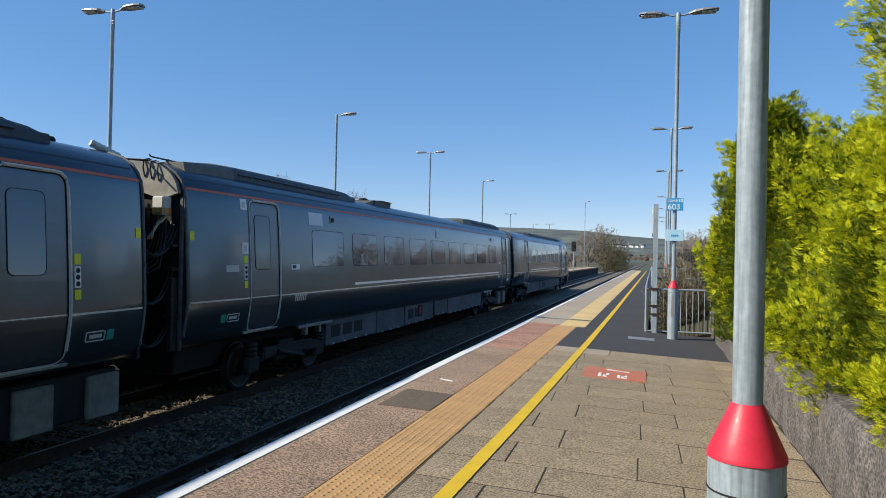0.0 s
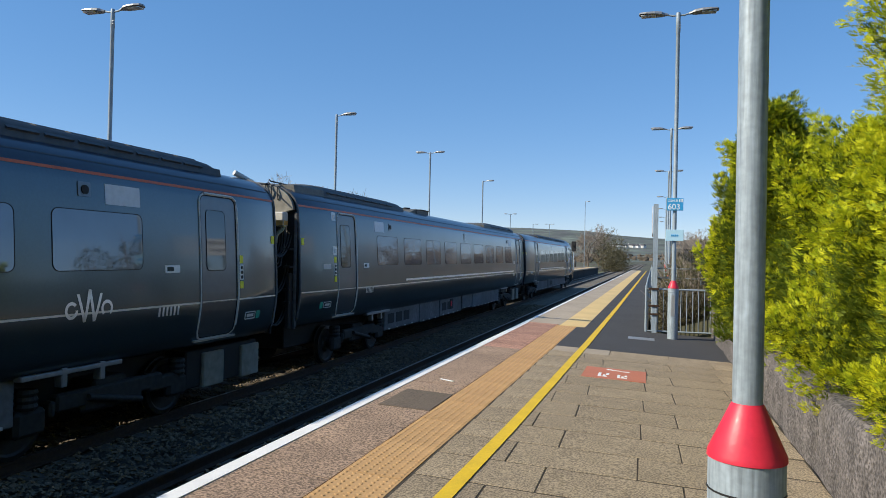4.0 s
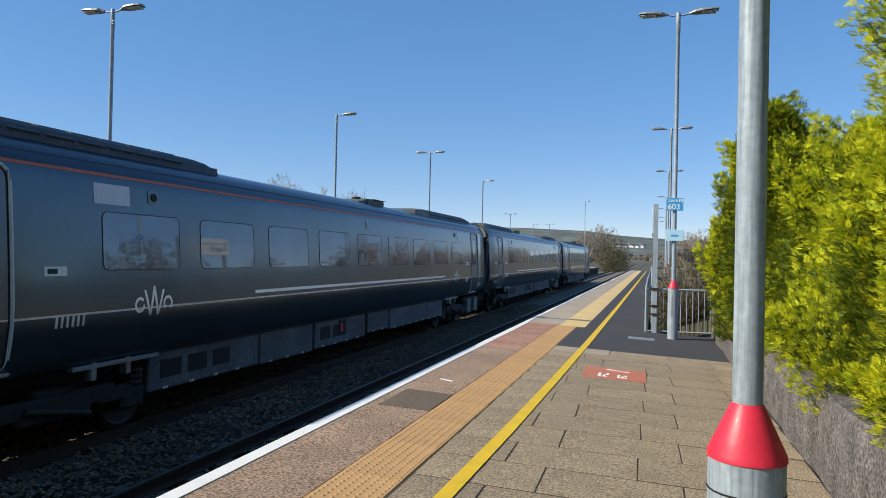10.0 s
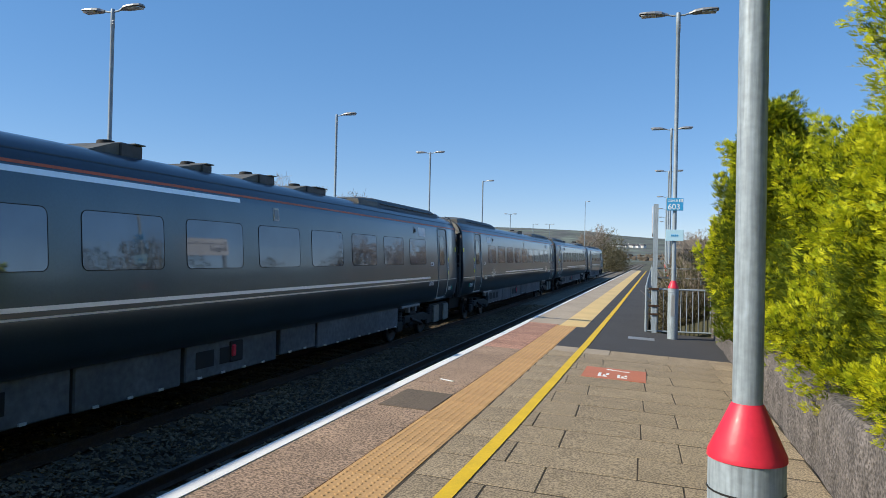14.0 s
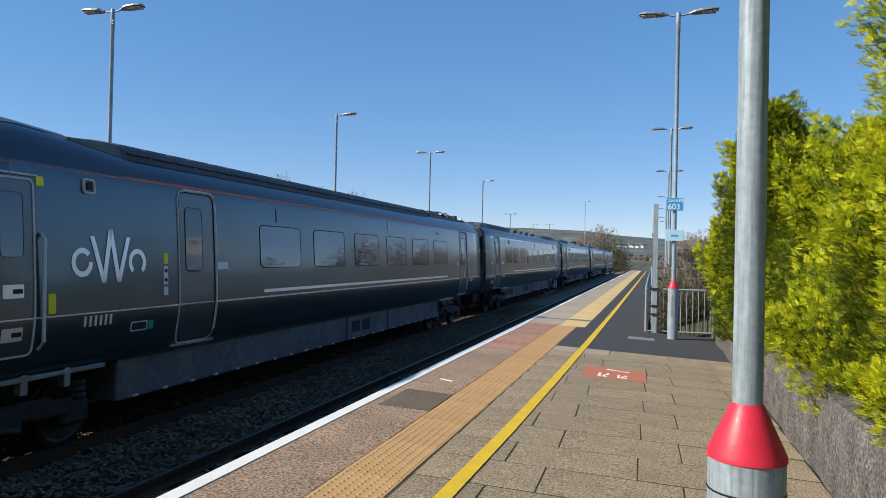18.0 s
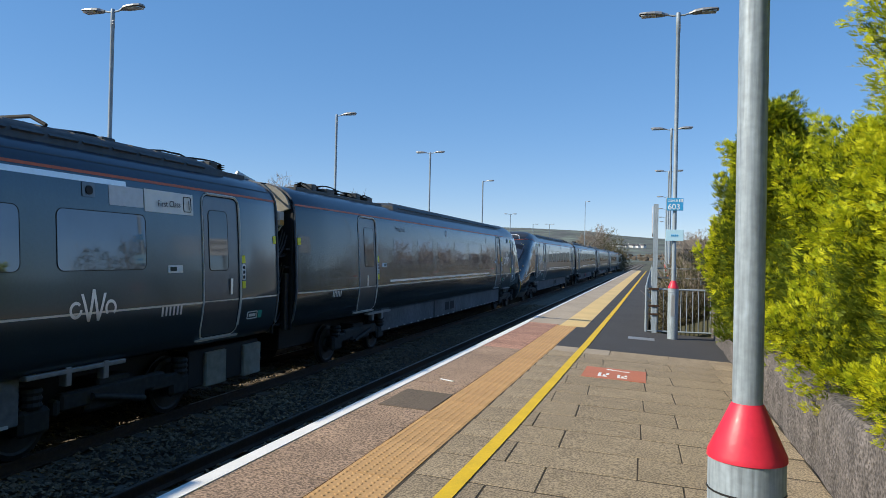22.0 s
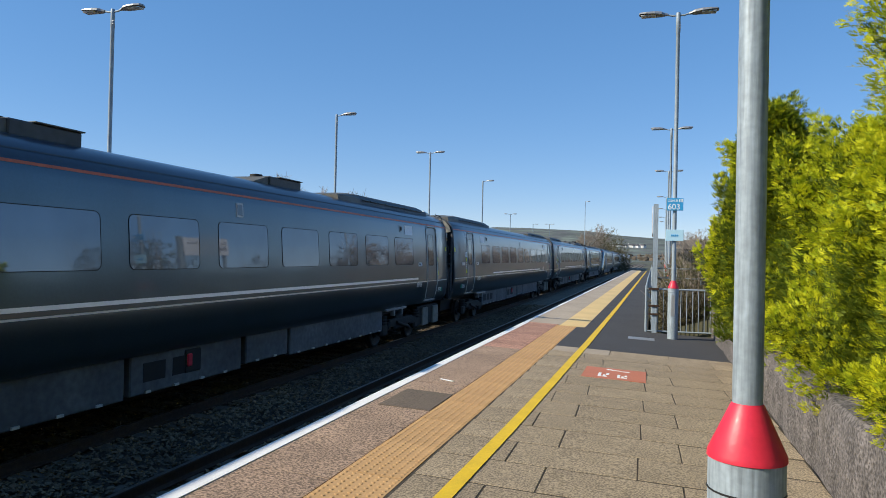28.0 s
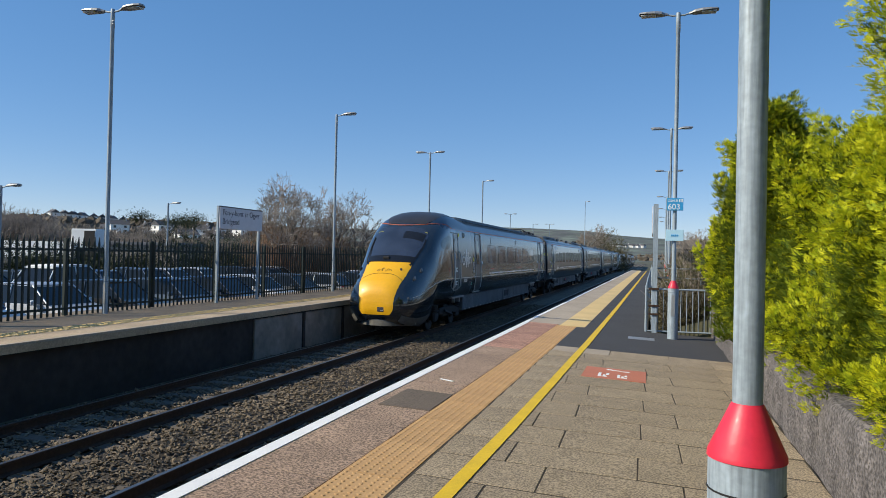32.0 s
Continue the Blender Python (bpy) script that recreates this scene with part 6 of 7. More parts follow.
def conifer(x, y, z0, height, radius, count, size, seed, shape=0.8, gold=0.85, low=0.0, dark=0.28, lobes=1.0):
    """A golden conifer: a trunk, dark inner foliage and a rough coat of sprays in tongues."""
    rng = np.random.default_rng(seed)
    tree = thing("conifer", "golden-green conifer with dense feathery foliage", "conifer tree", pose(x, y, z0), group="conifers behind the wall")
    pipe("trunk", [(0, 0, -0.1), (0.02, 0.0, height * 0.5), (0, 0.02, height * 0.9)], [0.11, 0.08, 0.02], M["bark"], tree)

    def radius_at(h, a, lumps):
        q = np.clip(h / height, 0, 1)
        prof = np.clip(np.minimum(0.72 + 1.3 * q, 1.0) * (1 - np.clip((q - 0.25) / 0.75, 0, 1) ** (1.0 / shape) * 0.97), 0.02, 1)
        l = np.zeros_like(h)
        for fa, fh, ph, am in lumps:
            l += am * np.sin(fa * a + fh * h + ph)
        return radius * prof * (1 + l)
    lumps = [(2, 1.1, rng.random() * 6, 0.10), (3, 2.6, rng.random() * 6, 0.09), (5, 4.3, rng.random() * 6, 0.09), (9, 7.1, rng.random() * 6, 0.07), (14, 12.0, rng.random() * 6, 0.05)]
    # tongues of foliage: each a pointed lobe that leans out and up
    nl = int(62 * lobes * height * radius / 4.0)
    lh = height * (low + (1 - low) * rng.random(nl) ** 0.68) * 0.97
    la = rng.uniform(0, 2 * math.pi, nl)
    lr = radius_at(lh, la, lumps)
    centre = np.stack([lr * 0.68 * np.cos(la), lr * 0.68 * np.sin(la), lh - 0.12], 1)
    axis = np.stack([np.cos(la) * 0.62, np.sin(la) * 0.62, np.full(nl, 0.85)], 1) + rng.normal(0, 0.16, (nl, 3))
    axis /= np.linalg.norm(axis, axis=1, keepdims=True)
    ll = rng.uniform(0.32, 0.70, nl) * (0.75 + 0.25 * radius)
    lw = ll * rng.uniform(0.34, 0.5, nl)
    # dark leaf paints shade into the gaps; the dark tree really is darker
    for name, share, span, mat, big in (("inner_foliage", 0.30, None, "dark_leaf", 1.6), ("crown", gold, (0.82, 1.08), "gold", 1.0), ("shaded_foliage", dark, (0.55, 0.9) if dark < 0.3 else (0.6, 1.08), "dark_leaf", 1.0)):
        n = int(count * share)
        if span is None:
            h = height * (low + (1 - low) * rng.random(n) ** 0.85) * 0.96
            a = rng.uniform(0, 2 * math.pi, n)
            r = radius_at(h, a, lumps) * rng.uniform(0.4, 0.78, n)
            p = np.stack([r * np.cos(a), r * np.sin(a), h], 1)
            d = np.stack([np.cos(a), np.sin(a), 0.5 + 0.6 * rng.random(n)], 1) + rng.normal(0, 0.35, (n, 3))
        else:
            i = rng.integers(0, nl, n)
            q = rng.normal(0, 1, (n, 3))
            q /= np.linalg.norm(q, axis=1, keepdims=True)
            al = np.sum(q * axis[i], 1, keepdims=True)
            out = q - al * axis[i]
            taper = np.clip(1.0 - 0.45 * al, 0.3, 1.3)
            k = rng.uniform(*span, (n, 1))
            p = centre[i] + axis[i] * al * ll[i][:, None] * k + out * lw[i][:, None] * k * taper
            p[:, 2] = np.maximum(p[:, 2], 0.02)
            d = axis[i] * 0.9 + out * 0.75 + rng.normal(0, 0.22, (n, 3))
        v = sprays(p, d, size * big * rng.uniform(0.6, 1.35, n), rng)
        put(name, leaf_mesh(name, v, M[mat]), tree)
    # loose leading shoots
    k = max(6, int(count / 900))
    p, d = [], []
    for j in range(k):
        a = rng.uniform(0, 2 * math.pi)
        h = height * rng.uniform(0.75, 1.0)
        r = float(radius_at(np.array([h]), np.array([a]), lumps)[0])
        tip = Vector((r * math.cos(a), r * math.sin(a), h))
        ln = rng.uniform(0.15, 0.45)
        for q in np.linspace(0, 1, 10):
            p.append((tip.x + 0.05 * q * math.cos(a), tip.y + 0.05 * q * math.sin(a), tip.z + ln * q))
            d.append((rng.normal(0, 0.5), rng.normal(0, 0.5), 1.0))
    v = sprays(np.array(p), np.array(d), np.full(len(p), size * 0.7), rng)
    put("leading_shoot", leaf_mesh("leading_shoot", v, M["gold"]), tree)
    return tree


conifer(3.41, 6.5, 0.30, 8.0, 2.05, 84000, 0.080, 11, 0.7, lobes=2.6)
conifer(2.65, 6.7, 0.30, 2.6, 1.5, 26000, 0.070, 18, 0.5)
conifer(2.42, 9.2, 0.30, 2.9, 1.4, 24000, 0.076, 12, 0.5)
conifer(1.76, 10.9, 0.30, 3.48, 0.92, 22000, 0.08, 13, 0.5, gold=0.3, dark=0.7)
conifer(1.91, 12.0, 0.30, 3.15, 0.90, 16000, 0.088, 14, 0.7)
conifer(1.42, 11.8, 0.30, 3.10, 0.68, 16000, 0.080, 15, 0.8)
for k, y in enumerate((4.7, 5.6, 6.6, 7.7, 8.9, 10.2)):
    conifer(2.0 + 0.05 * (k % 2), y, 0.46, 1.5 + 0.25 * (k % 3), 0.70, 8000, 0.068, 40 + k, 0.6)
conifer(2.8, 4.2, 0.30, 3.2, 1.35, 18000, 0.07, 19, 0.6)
# unseen conifers, added to darken what the train's nose reflects
conifer(3.6, 0.6, 0.30, 8.5, 1.8, 3500, 0.32, 16, 0.9)
conifer(4.4, 3.4, 0.30, 8.5, 1.9, 3500, 0.32, 20, 0.9)
conifer(3.6, -3.0, 0.30, 8.0, 1.7, 2500, 0.36, 17, 0.9)
for k, (x, y, h) in enumerate(((3.5, -6.2, 6.4), (3.3, -9.6, 5.8), (3.7, -13.5, 6.8), (3.4, -18.0, 6.2), (3.8, -23.0, 7.0))):
    conifer(x, y, 0.2, h, 1.9, 1500, 0.45, 31 + k, 0.9)


def scrub(name, label, category, centre, spread, count, size, mat, seed, twigs=60):
    rng = np.random.default_rng(seed)
    bush = thing(name, label, category, pose(*centre), group=category + "s beside the line")
    p = rng.normal(0, 0.42, (count, 3)) * np.array(spread)
    q = np.linalg.norm(p / np.array(spread), axis=1, keepdims=True)
    p *= np.minimum(1.0, 1.0 / np.maximum(q, 1e-6))
    p[:, 2] = np.abs(p[:, 2]) + 0.05
    d = p + rng.normal(0, 0.6, (count, 3)) * max(spread)
    v = sprays(p, d, size * rng.uniform(0.6, 1.4, count), rng, 5)
    put("foliage", leaf_mesh("foliage", v, mat), bush)
    vs, fs = [], []
    for k in range(twigs):
        a, r = rng.uniform(0, 6.28), rng.uniform(0.2, 1)
        tip = (spread[0] * r * math.cos(a), spread[1] * r * math.sin(a), spread[2] * rng.uniform(0.5, 1.15))
        v1, f1 = tube_rows([(tip[0] * 0.3, tip[1] * 0.3, -0.1), (tip[0] * 0.7, tip[1] * 0.7, tip[2] * 0.6), tip], [0.014, 0.009, 0.003], 4)
        fs += [tuple(i + len(vs) for i in q) for q in f1]
        vs += v1
    put("stem_tangle", mesh_from("stem_tangle", vs, fs, M["twig"]), bush)
    return bush


for k, (x, y, sx, sy, sz) in enumerate(((0.7, 18.7, 0.7, 0.7, 1.1), (1.5, 19.0, 0.8, 0.8, 1.3), (0.6, 20.6, 0.65, 1.0, 1.35), (1.5, 21.5, 1.1, 1.2, 1.9), (0.9, 23.5, 0.9, 1.6, 1.7), (2.6, 26, 1.6, 2, 2.6), (1.6, 30, 1.3, 2, 2.0), (3.0, 35, 1.8, 2.5, 3.0), (2.4, 42, 1.6, 3, 2.2))):
    scrub("bramble_bush", "tangled olive-brown bramble bush behind the railing", "bush", (x, y, -0.25), (sx, sy, sz), 4200 if k < 5 else 2200, 0.10 if k < 5 else 0.18, M["olive"], 30 + k, 90)


for k, (x, y, w, h) in enumerate(((2.5, 16.6, 1.0, 3.0), (2.3, 18.2, 1.2, 3.4), (3.4, 20.2, 1.4, 3.6), (3.9, 22.5, 1.5, 3.2))):
    scrub("ivy_bush", "tall dull green ivy bush behind the railing", "bush", (x, y, -0.4), (w, w, h), 5200, 0.11, M["ivy"], 150 + k, 60)


def bare_tree_meshes(seed, levels=6, spread=0.5, fork=3, shrink=0.74):
    """Trunk with limbs and a haze of twigs, about one unit high times ten."""
    rnd = random.Random(seed)
    thick, thin = ([], []), ([], [])

    def grow(p, d, ln, r, lev):
        q = p + d * ln * 0.5 + Vector((rnd.uniform(-1, 1), rnd.uniform(-1, 1), 0)) * ln * 0.05
        e = p + d * ln
        tgt = thick if lev <= 2 else thin
        v, f = tube_rows([p, q, e], [r, r * 0.85, r * 0.68], 6 if lev <= 1 else 4 if lev <= 2 else 3)
        i = len(tgt[0])
        tgt[0].extend(v)
        tgt[1].extend(tuple(a + i for a in g) for g in f)
        if lev >= levels:
            return
        for k in range(fork if lev else fork + 2):
            a = rnd.uniform(0, 6.283)
            side = d.orthogonal().normalized()
            side.rotate(Matrix.Rotation(a, 3, d))
            nd = (d + side * rnd.uniform(0.35, 1.0) * spread * 1.4 + Vector((0, 0, 0.12))).normalized()
            grow(p + d * ln * rnd.uniform(0.55, 1.0), nd, ln * shrink * rnd.uniform(0.75, 1.15), max(0.0075, r * 0.56), lev + 1)
    grow(Vector((0, 0, -0.3)), Vector((0, 0, 1)), 2.0, 0.12, 0)
    top = max(p.z for p in thin[0]) / 8.0
    both = [([p / top for p in g[0]], g[1]) for g in (thick, thin)]
    return mesh_from("trunk", *both[0], M["bark"], True), mesh_from("twig_crown", *both[1], M["twig"])


BARE = [bare_tree_meshes(s, 7 if s < 3 else 6, 0.72 if s < 3 else 0.5) for s in (1, 2, 3, 4)]


def bare_tree(x, y, z, height, kind=0, turn=0.0, label="leafless tree with fine grey-brown twigs"):
    k = height / 8.0
    t = thing("bare_tree", label, "tree", pose(x, y, z, 0, 0, turn) @ Matrix.Diagonal((k, k, k, 1)), group="leafless trees")
    put("trunk", BARE[kind][0], t)
    put("twig_crown", BARE[kind][1], t)
    return t


def spot(u_deg, r):
    """A place at a bearing from the camera, in degrees to the right of the track, at r metres."""
    return r * math.sin(radians(u_deg)), r * math.cos(radians(u_deg))


def build_trees():
    for deg, r, h, kind in ((-29.5, 52, 8.6, 0), (-26.0, 56, 8.0, 1), (-24.2, 58, 7.2, 2), (-31.5, 60, 6.0, 3), (-5.0, 165, 11.0, 1), (-4.2, 170, 10, 0), (3.2, 70, 5.6, 3), (3.9, 60, 5.2, 2), (2.6, 85, 6.0, 1), (4.6, 50, 5.0, 3),
                            (-11.0, 180, 8, 2), (-13.5, 190, 8, 3), (-9.5, 210, 8, 1)):
        x, y = spot(deg, r)
        bare_tree(x, y, terrain(x, y), h, kind, random.uniform(0, 360))
    for k in range(22):
        deg = -53 + k * 0.62 + random.uniform(-0.2, 0.2)
        r = 84 + random.uniform(-8, 14)
        x, y = spot(deg, r)
        h = (7.2 + random.uniform(-0.9, 0.7)) * (1.0 if deg < -46.5 else 0.72)
        bare_tree(x, y, terrain(x, y) - 0.5, h, k % 4, random.uniform(0, 360), "leafless brown woodland tree on the slope")
    for k in range(26):
        deg = -40 + k * 1.45 + random.uniform(-0.4, 0.4)
        r = 150 + random.uniform(-20, 60)
        if -3.2 < deg < 1:
            continue
        x, y = spot(deg, r)
        bare_tree(x, y, terrain(x, y) - 0.5, random.uniform(5.0, 7.0), k % 4, random.uniform(0, 360), "distant leafless tree in a hedgerow")
    # row of trees behind the near platform
    for k in range(4, 16):
        bare_tree(6.5 + random.uniform(-1.5, 3), 22 + k * 6 + random.uniform(-1, 1), -1.1, random.uniform(5.0, 6.6), k % 4, random.uniform(0, 360), "leafless tree behind the near platform")
    # evergreens at the line's end and the dark hedge behind the car park
    for k, (deg, r, h, w) in enumerate(((-3.3, 150, 9, 6.0), (-2.6, 160, 7, 5.0))):
        x, y = spot(deg, r)
        scrub("evergreen_bush", "dark evergreen bush against the hillside", "evergreen", (x, y, terrain(x, y)), (w * 0.6, w * 0.6, h), 1500, 0.55, M["olive"], 60 + k, 12)
    for k in range(15):
        y = 22 + k * 3.6
        x = -36 + 0.28 * (y - 22) + random.uniform(-0.6, 0.6)
        scrub("hedge_bush", "dark evergreen hedge behind the parked cars", "hedge", (x, y, -0.9), (2.4, 2.8, 3.6 if y > 38 else 2.6), 1500, 0.36, M["hedge"], 80 + k, 6)
    # russet scrub with dead leaves below the bare trees
    for k, (deg, r, w, h) in enumerate(((-31.0, 52, 2.2, 4.4), (-29.6, 53, 2.4, 5.0), (-28.2, 52, 2.4, 5.0), (-26.9, 53, 2.2, 4.4), (-25.4, 55, 2.0, 3.6))):
        x, y = spot(deg, r)
        scrub("beech_scrub", "russet beech scrub holding its dead leaves", "scrub", (x, y, terrain(x, y)), (w, w, h), 2600, 0.26, M["russet"], 130 + k, 120)
    # skyline pines
    for k, (deg, r, h) in enumerate(((-40.4, 205, 9.0), (-37.9, 205, 8.0), (-36.6, 200, 9.0), (-37.2, 195, 7.0))):
        x, y = spot(deg, r)
        z = terrain(x, y)
        rng = np.random.default_rng(200 + k)
        tr = thing("pine_tree", "dark flat-topped pine on the skyline", "tree", pose(x, y, z), group="skyline pines")
        pipe("trunk", [(0, 0, -1), (0.2, 0.1, h * 0.5), (0.1, 0.2, h * 0.9)], [0.3, 0.22, 0.1], M["bark"], tr)
        p = rng.normal(0, 1, (700, 3)) * np.array((1.9, 1.9, 0.8)) + np.array((0, 0, h * 0.85))
        vv = sprays(p, rng.normal(0, 1, (700, 3)), rng.uniform(0.4, 0.9, 700), rng, 5)
        put("crown", leaf_mesh("crown", vv, M["hedge"]), tr)


build_trees()


def far_woods():
    """Distant woodland on the slopes, one sheet of small rounded clumps."""
    rng = np.random.default_rng(8)
    base = np.array([(1, 0, 0), (-1, 0, 0), (0, 1, 0), (0, -1, 0), (0, 0, 1.2), (0, 0, -0.5), (0.6, 0.6, 0.7), (-0.6, 0.6, 0.7), (0.6, -0.6, 0.7), (-0.6, -0.6, 0.7)])
    tri = [(0, 6, 8), (6, 4, 8), (6, 2, 4), (2, 7, 4), (7, 9, 4), (9, 8, 4), (1, 9, 7), (3, 8, 9), (0, 8, 3), (0, 2, 6), (1, 7, 2), (1, 3, 9)]
    vs, fs = [], []
    for k in range(8000):
        deg = rng.uniform(-60, 14)
        r = rng.choice([rng.uniform(180, 420), rng.uniform(420, 1250)])
        if r < 420 and not (deg < -44 or -24 < deg < -4.5 or 2 < deg):
            continue
        if r < 700 and -4.2 < deg < 1.5:
            continue
        x, y = spot(deg, r)
        if math.sin(x * 0.011) + math.sin(y * 0.013 + 1.3) < -0.2:
            continue
        s = rng.uniform(1.2, 2.4) * (1 if r < 420 else 1.8)
        z = terrain(x, y)
        i = len(vs)
        m = base * s * rng.uniform(0.7, 1.3, (10, 1)) * np.array((1, 1, 0.8))
        vs.extend((m + np.array((x, y, z + s * 0.4))).tolist())
        fs.extend(tuple(a + i for a in t) for t in tri)
    wood = islands(material("far_wood", (0.105, 0.082, 0.058), 0.95, grain=0.3, scale=0.8), 0.45)
    tagged(put("far_woods", mesh_from("far_woods", vs, fs, wood)), "brown leafless woodland on distant slopes", "woodland", kind="stuff")


far_woods()


def thicket():
    """Bare scrub wood on the slope behind the car park: fine upright twigs, one sheet."""
    rng = np.random.default_rng(21)
    vs, fs = [], []
    for k in range(34000):
        deg = rng.uniform(-56, -30)
        r = rng.uniform(80, 135)
        x, y = spot(deg, r)
        full = 6.2 if deg < -46.5 else 3.4
        h = full * rng.uniform(0.45, 1.0) * (0.85 + 0.2 * math.sin(deg * 1.9 + r * 0.05))
        z = terrain(x, y) - 0.2
        lean = rng.normal(0, 0.16, 2) * h
        w = rng.uniform(0.04, 0.12)
        a = rng.uniform(0, 3.14)
        b = z + h * rng.uniform(0.0, 0.55)
        i = len(vs)
        dx, dy = w * math.cos(a), w * math.sin(a)
        vs += [(x - dx, y - dy, b), (x + dx, y + dy, b), (x - dy, y + dx, b), (x + lean[0], y + lean[1], z + h)]
        fs += [(i, i + 1, i + 3), (i + 1, i + 2, i + 3), (i + 2, i, i + 3)]
    # thin woods and gardens up the hillside between the houses
    for k in range(20000):
        deg, r = rng.uniform(-50, -6), rng.uniform(140, 640)
        x, y = spot(deg, r)
        if math.sin(x * 0.05 + 1.0) + math.sin(y * 0.043) < -0.9:
            continue
        h, z = rng.uniform(0.7, 2.4) * (0.6 + r / 600), terrain(x, y) - 0.2
        lean = rng.normal(0, 0.2, 2) * h
        w, a, b = rng.uniform(0.0007, 0.0018) * r, rng.uniform(0, 3.14), z + h * rng.uniform(-0.1, 0.3)
        i = len(vs)
        dx, dy = w * math.cos(a), w * math.sin(a)
        vs += [(x - dx, y - dy, b), (x + dx, y + dy, b), (x - dy, y + dx, b), (x + lean[0], y + lean[1], z + h)]
        fs += [(i, i + 1, i + 3), (i + 1, i + 2, i + 3), (i + 2, i, i + 3)]
    # the same scrub wood beside the line, unseen behind conifers, added for reflections
    for k in range(12000):
        y = rng.uniform(38, 150)
        x = rng.uniform(0.135 * y, max(0.14 * y, 0.5 * y - 13.1))
        h, z = rng.uniform(0.8, 2.4) * (1 if y < 65 else 1.7), -0.6
        lean = rng.normal(0, 0.16, 2) * h
        w, a, b = rng.uniform(0.12, 0.4), rng.uniform(0, 3.14), z + h * rng.uniform(0.0, 0.5)
        i = len(vs)
        dx, dy = w * math.cos(a), w * math.sin(a)
        vs += [(x - dx, y - dy, b), (x + dx, y + dy, b), (x - dy, y + dx, b), (x + lean[0], y + lean[1], z + h)]
        fs += [(i, i + 1, i + 3), (i + 1, i + 2, i + 3), (i + 2, i, i + 3)]
    wood = islands(material("bare_thicket", (0.20, 0.165, 0.13), 0.95), 0.45)
    tagged(put("thicket", mesh_from("thicket", vs, fs, wood)), "brown leafless thicket on the slope", "woodland", kind="stuff")


thicket()


# ---- the far platform's fence, sign, lamps ----
FENCE_X = -12.45


def palisade_fence(y0, y1):
    fence = thing("palisade_fence", "dark green steel palisade fence with pointed pales", "fence", pose(FENCE_X, 0, -0.10))
    prof = [(-0.034, 0.0), (-0.016, 0.014), (0.016, 0.014), (0.034, 0.0)]
    rows = []
    for z, k in ((0.04, 1.0), (1.80, 1.0), (1.95, 0.12)):
        rows.append([(x + 0.0, y * k, z) for y, x in prof])
    vs, fs = loft(rows)
    n = len(vs)
    vs = vs + [(v[0] - 0.004, v[1], v[2]) for v in vs]
    fs = fs + [tuple(i + n for i in reversed(f)) for f in fs]
    pale = mesh_from("pale", vs, fs, M["fence"])
    pitch = 0.158
    for k in range(int((y1 - y0) / pitch)):
        put("pale", pale, fence, at=pose(0.035, y0 + k * pitch, random.uniform(-0.01, 0.01), random.uniform(-0.5, 0.5), 0, 0))
    for z in (0.32, 1.62):
        part("rail", box(-0.01, 0.033, y0, y1, z, z + 0.05), M["fence"], fence)
    bm = box(-0.045, 0.045, -0.045, 0.045, -0.8, 1.90, 0.004)
    me = bpy.data.meshes.new("post")
    bm.to_mesh(me)
    bm.free()
    me.materials.append(M["fence"])
    y = y0 + 0.9
    while y < y1:
        put("post", me, fence, at=pose(-0.06, y, 0))
        y += 2.75


def build_far_platform_things():
    palisade_fence(6.0, 52.0)
    for x, y, arms, top in ((-12.1, 13.15, (-1, 1), 7.15), (-12.1, 25.1, (1,), 7.10), (-12.1, 37.2, (-1, 1), 7.4), (-12.1, 49.9, (1,), 7.18), (-17.7, 88.4, (-1, 1), 7.15), (-19.2, 115.3, (1,), 7.15), (-16.4, 114.9, (-1, 1), 7.15)):
        lamp_post(x, y, 0.04 if x > -13 else terrain(x, y), top, arms, False, label="slim galvanised lamp post on the far platform")
    lamp_post(-11.0, 118.6, -0.5, 11.2, (1,), False, label="tall grey floodlight mast beside the line")
    for x, y, top in ((-21.2, 18.2, 3.65), (-27.0, 34.0, 4.3)):
        lamp_post(x, y, -0.9, top, (1,), False, label="short car park lamp post behind the fence")
    # station name board on two posts, facing the track
    sg = thing("station_sign", "pale station name board on two grey posts", "sign", pose(-12.05, 17.35, 0.04))
    for y in (0.0, 2.15):
        part("post", box(-0.035, 0.035, y - 0.035, y + 0.035, 0, 2.86, 0.005), M["galv"], sg)
    b = part("board", box(0.052, 0.075, -0.02, 2.25, 2.20, 2.83, 0.004), M["sign_white"], sg, "pale grey board")
    part("board_edge", box(0.050, 0.080, -0.03, 2.26, 2.83, 2.86), M["ink"], b)
    turn = Matrix(((0, 0, 1, 0.078), (1, 0, 0, 0), (0, 1, 0, 0), (0, 0, 0, 1)))
    words("lettering", "Pen-y-bont ar Ogwr", 0.24, M["ink"], b, Matrix.Translation((0, 0.10, 2.60)) @ turn)
    words("lettering", "Bridgend", 0.24, M["ink"], b, Matrix.Translation((0, 0.10, 2.34)) @ turn)
    # line-side signal ahead
    s = thing("railway_signal", "black line-side signal head on a grey post", "signal", pose(-9.9, 92, -1.1))
    pipe("post", [(0, 0, 0), (0, 0, 4.6)], 0.07, M["galv"], s)
    part("head", box(-0.3, 0.3, -0.12, 0.12, 3.6, 4.9, 0.04), M["vent"], s)
    part("hood", box(-0.2, 0.2, -0.35, -0.12, 4.3, 4.6, 0.03), M["vent"], s)


build_far_platform_things()


# ---- car park ----
CAR_PAINT = {}


def car_paint(name, colour):
    if name not in CAR_PAINT:
        CAR_PAINT[name] = material("car_paint_" + name, colour, 0.35, 0.3, coat=1.0, grain=0.04, big=0.05)
    return CAR_PAINT[name]


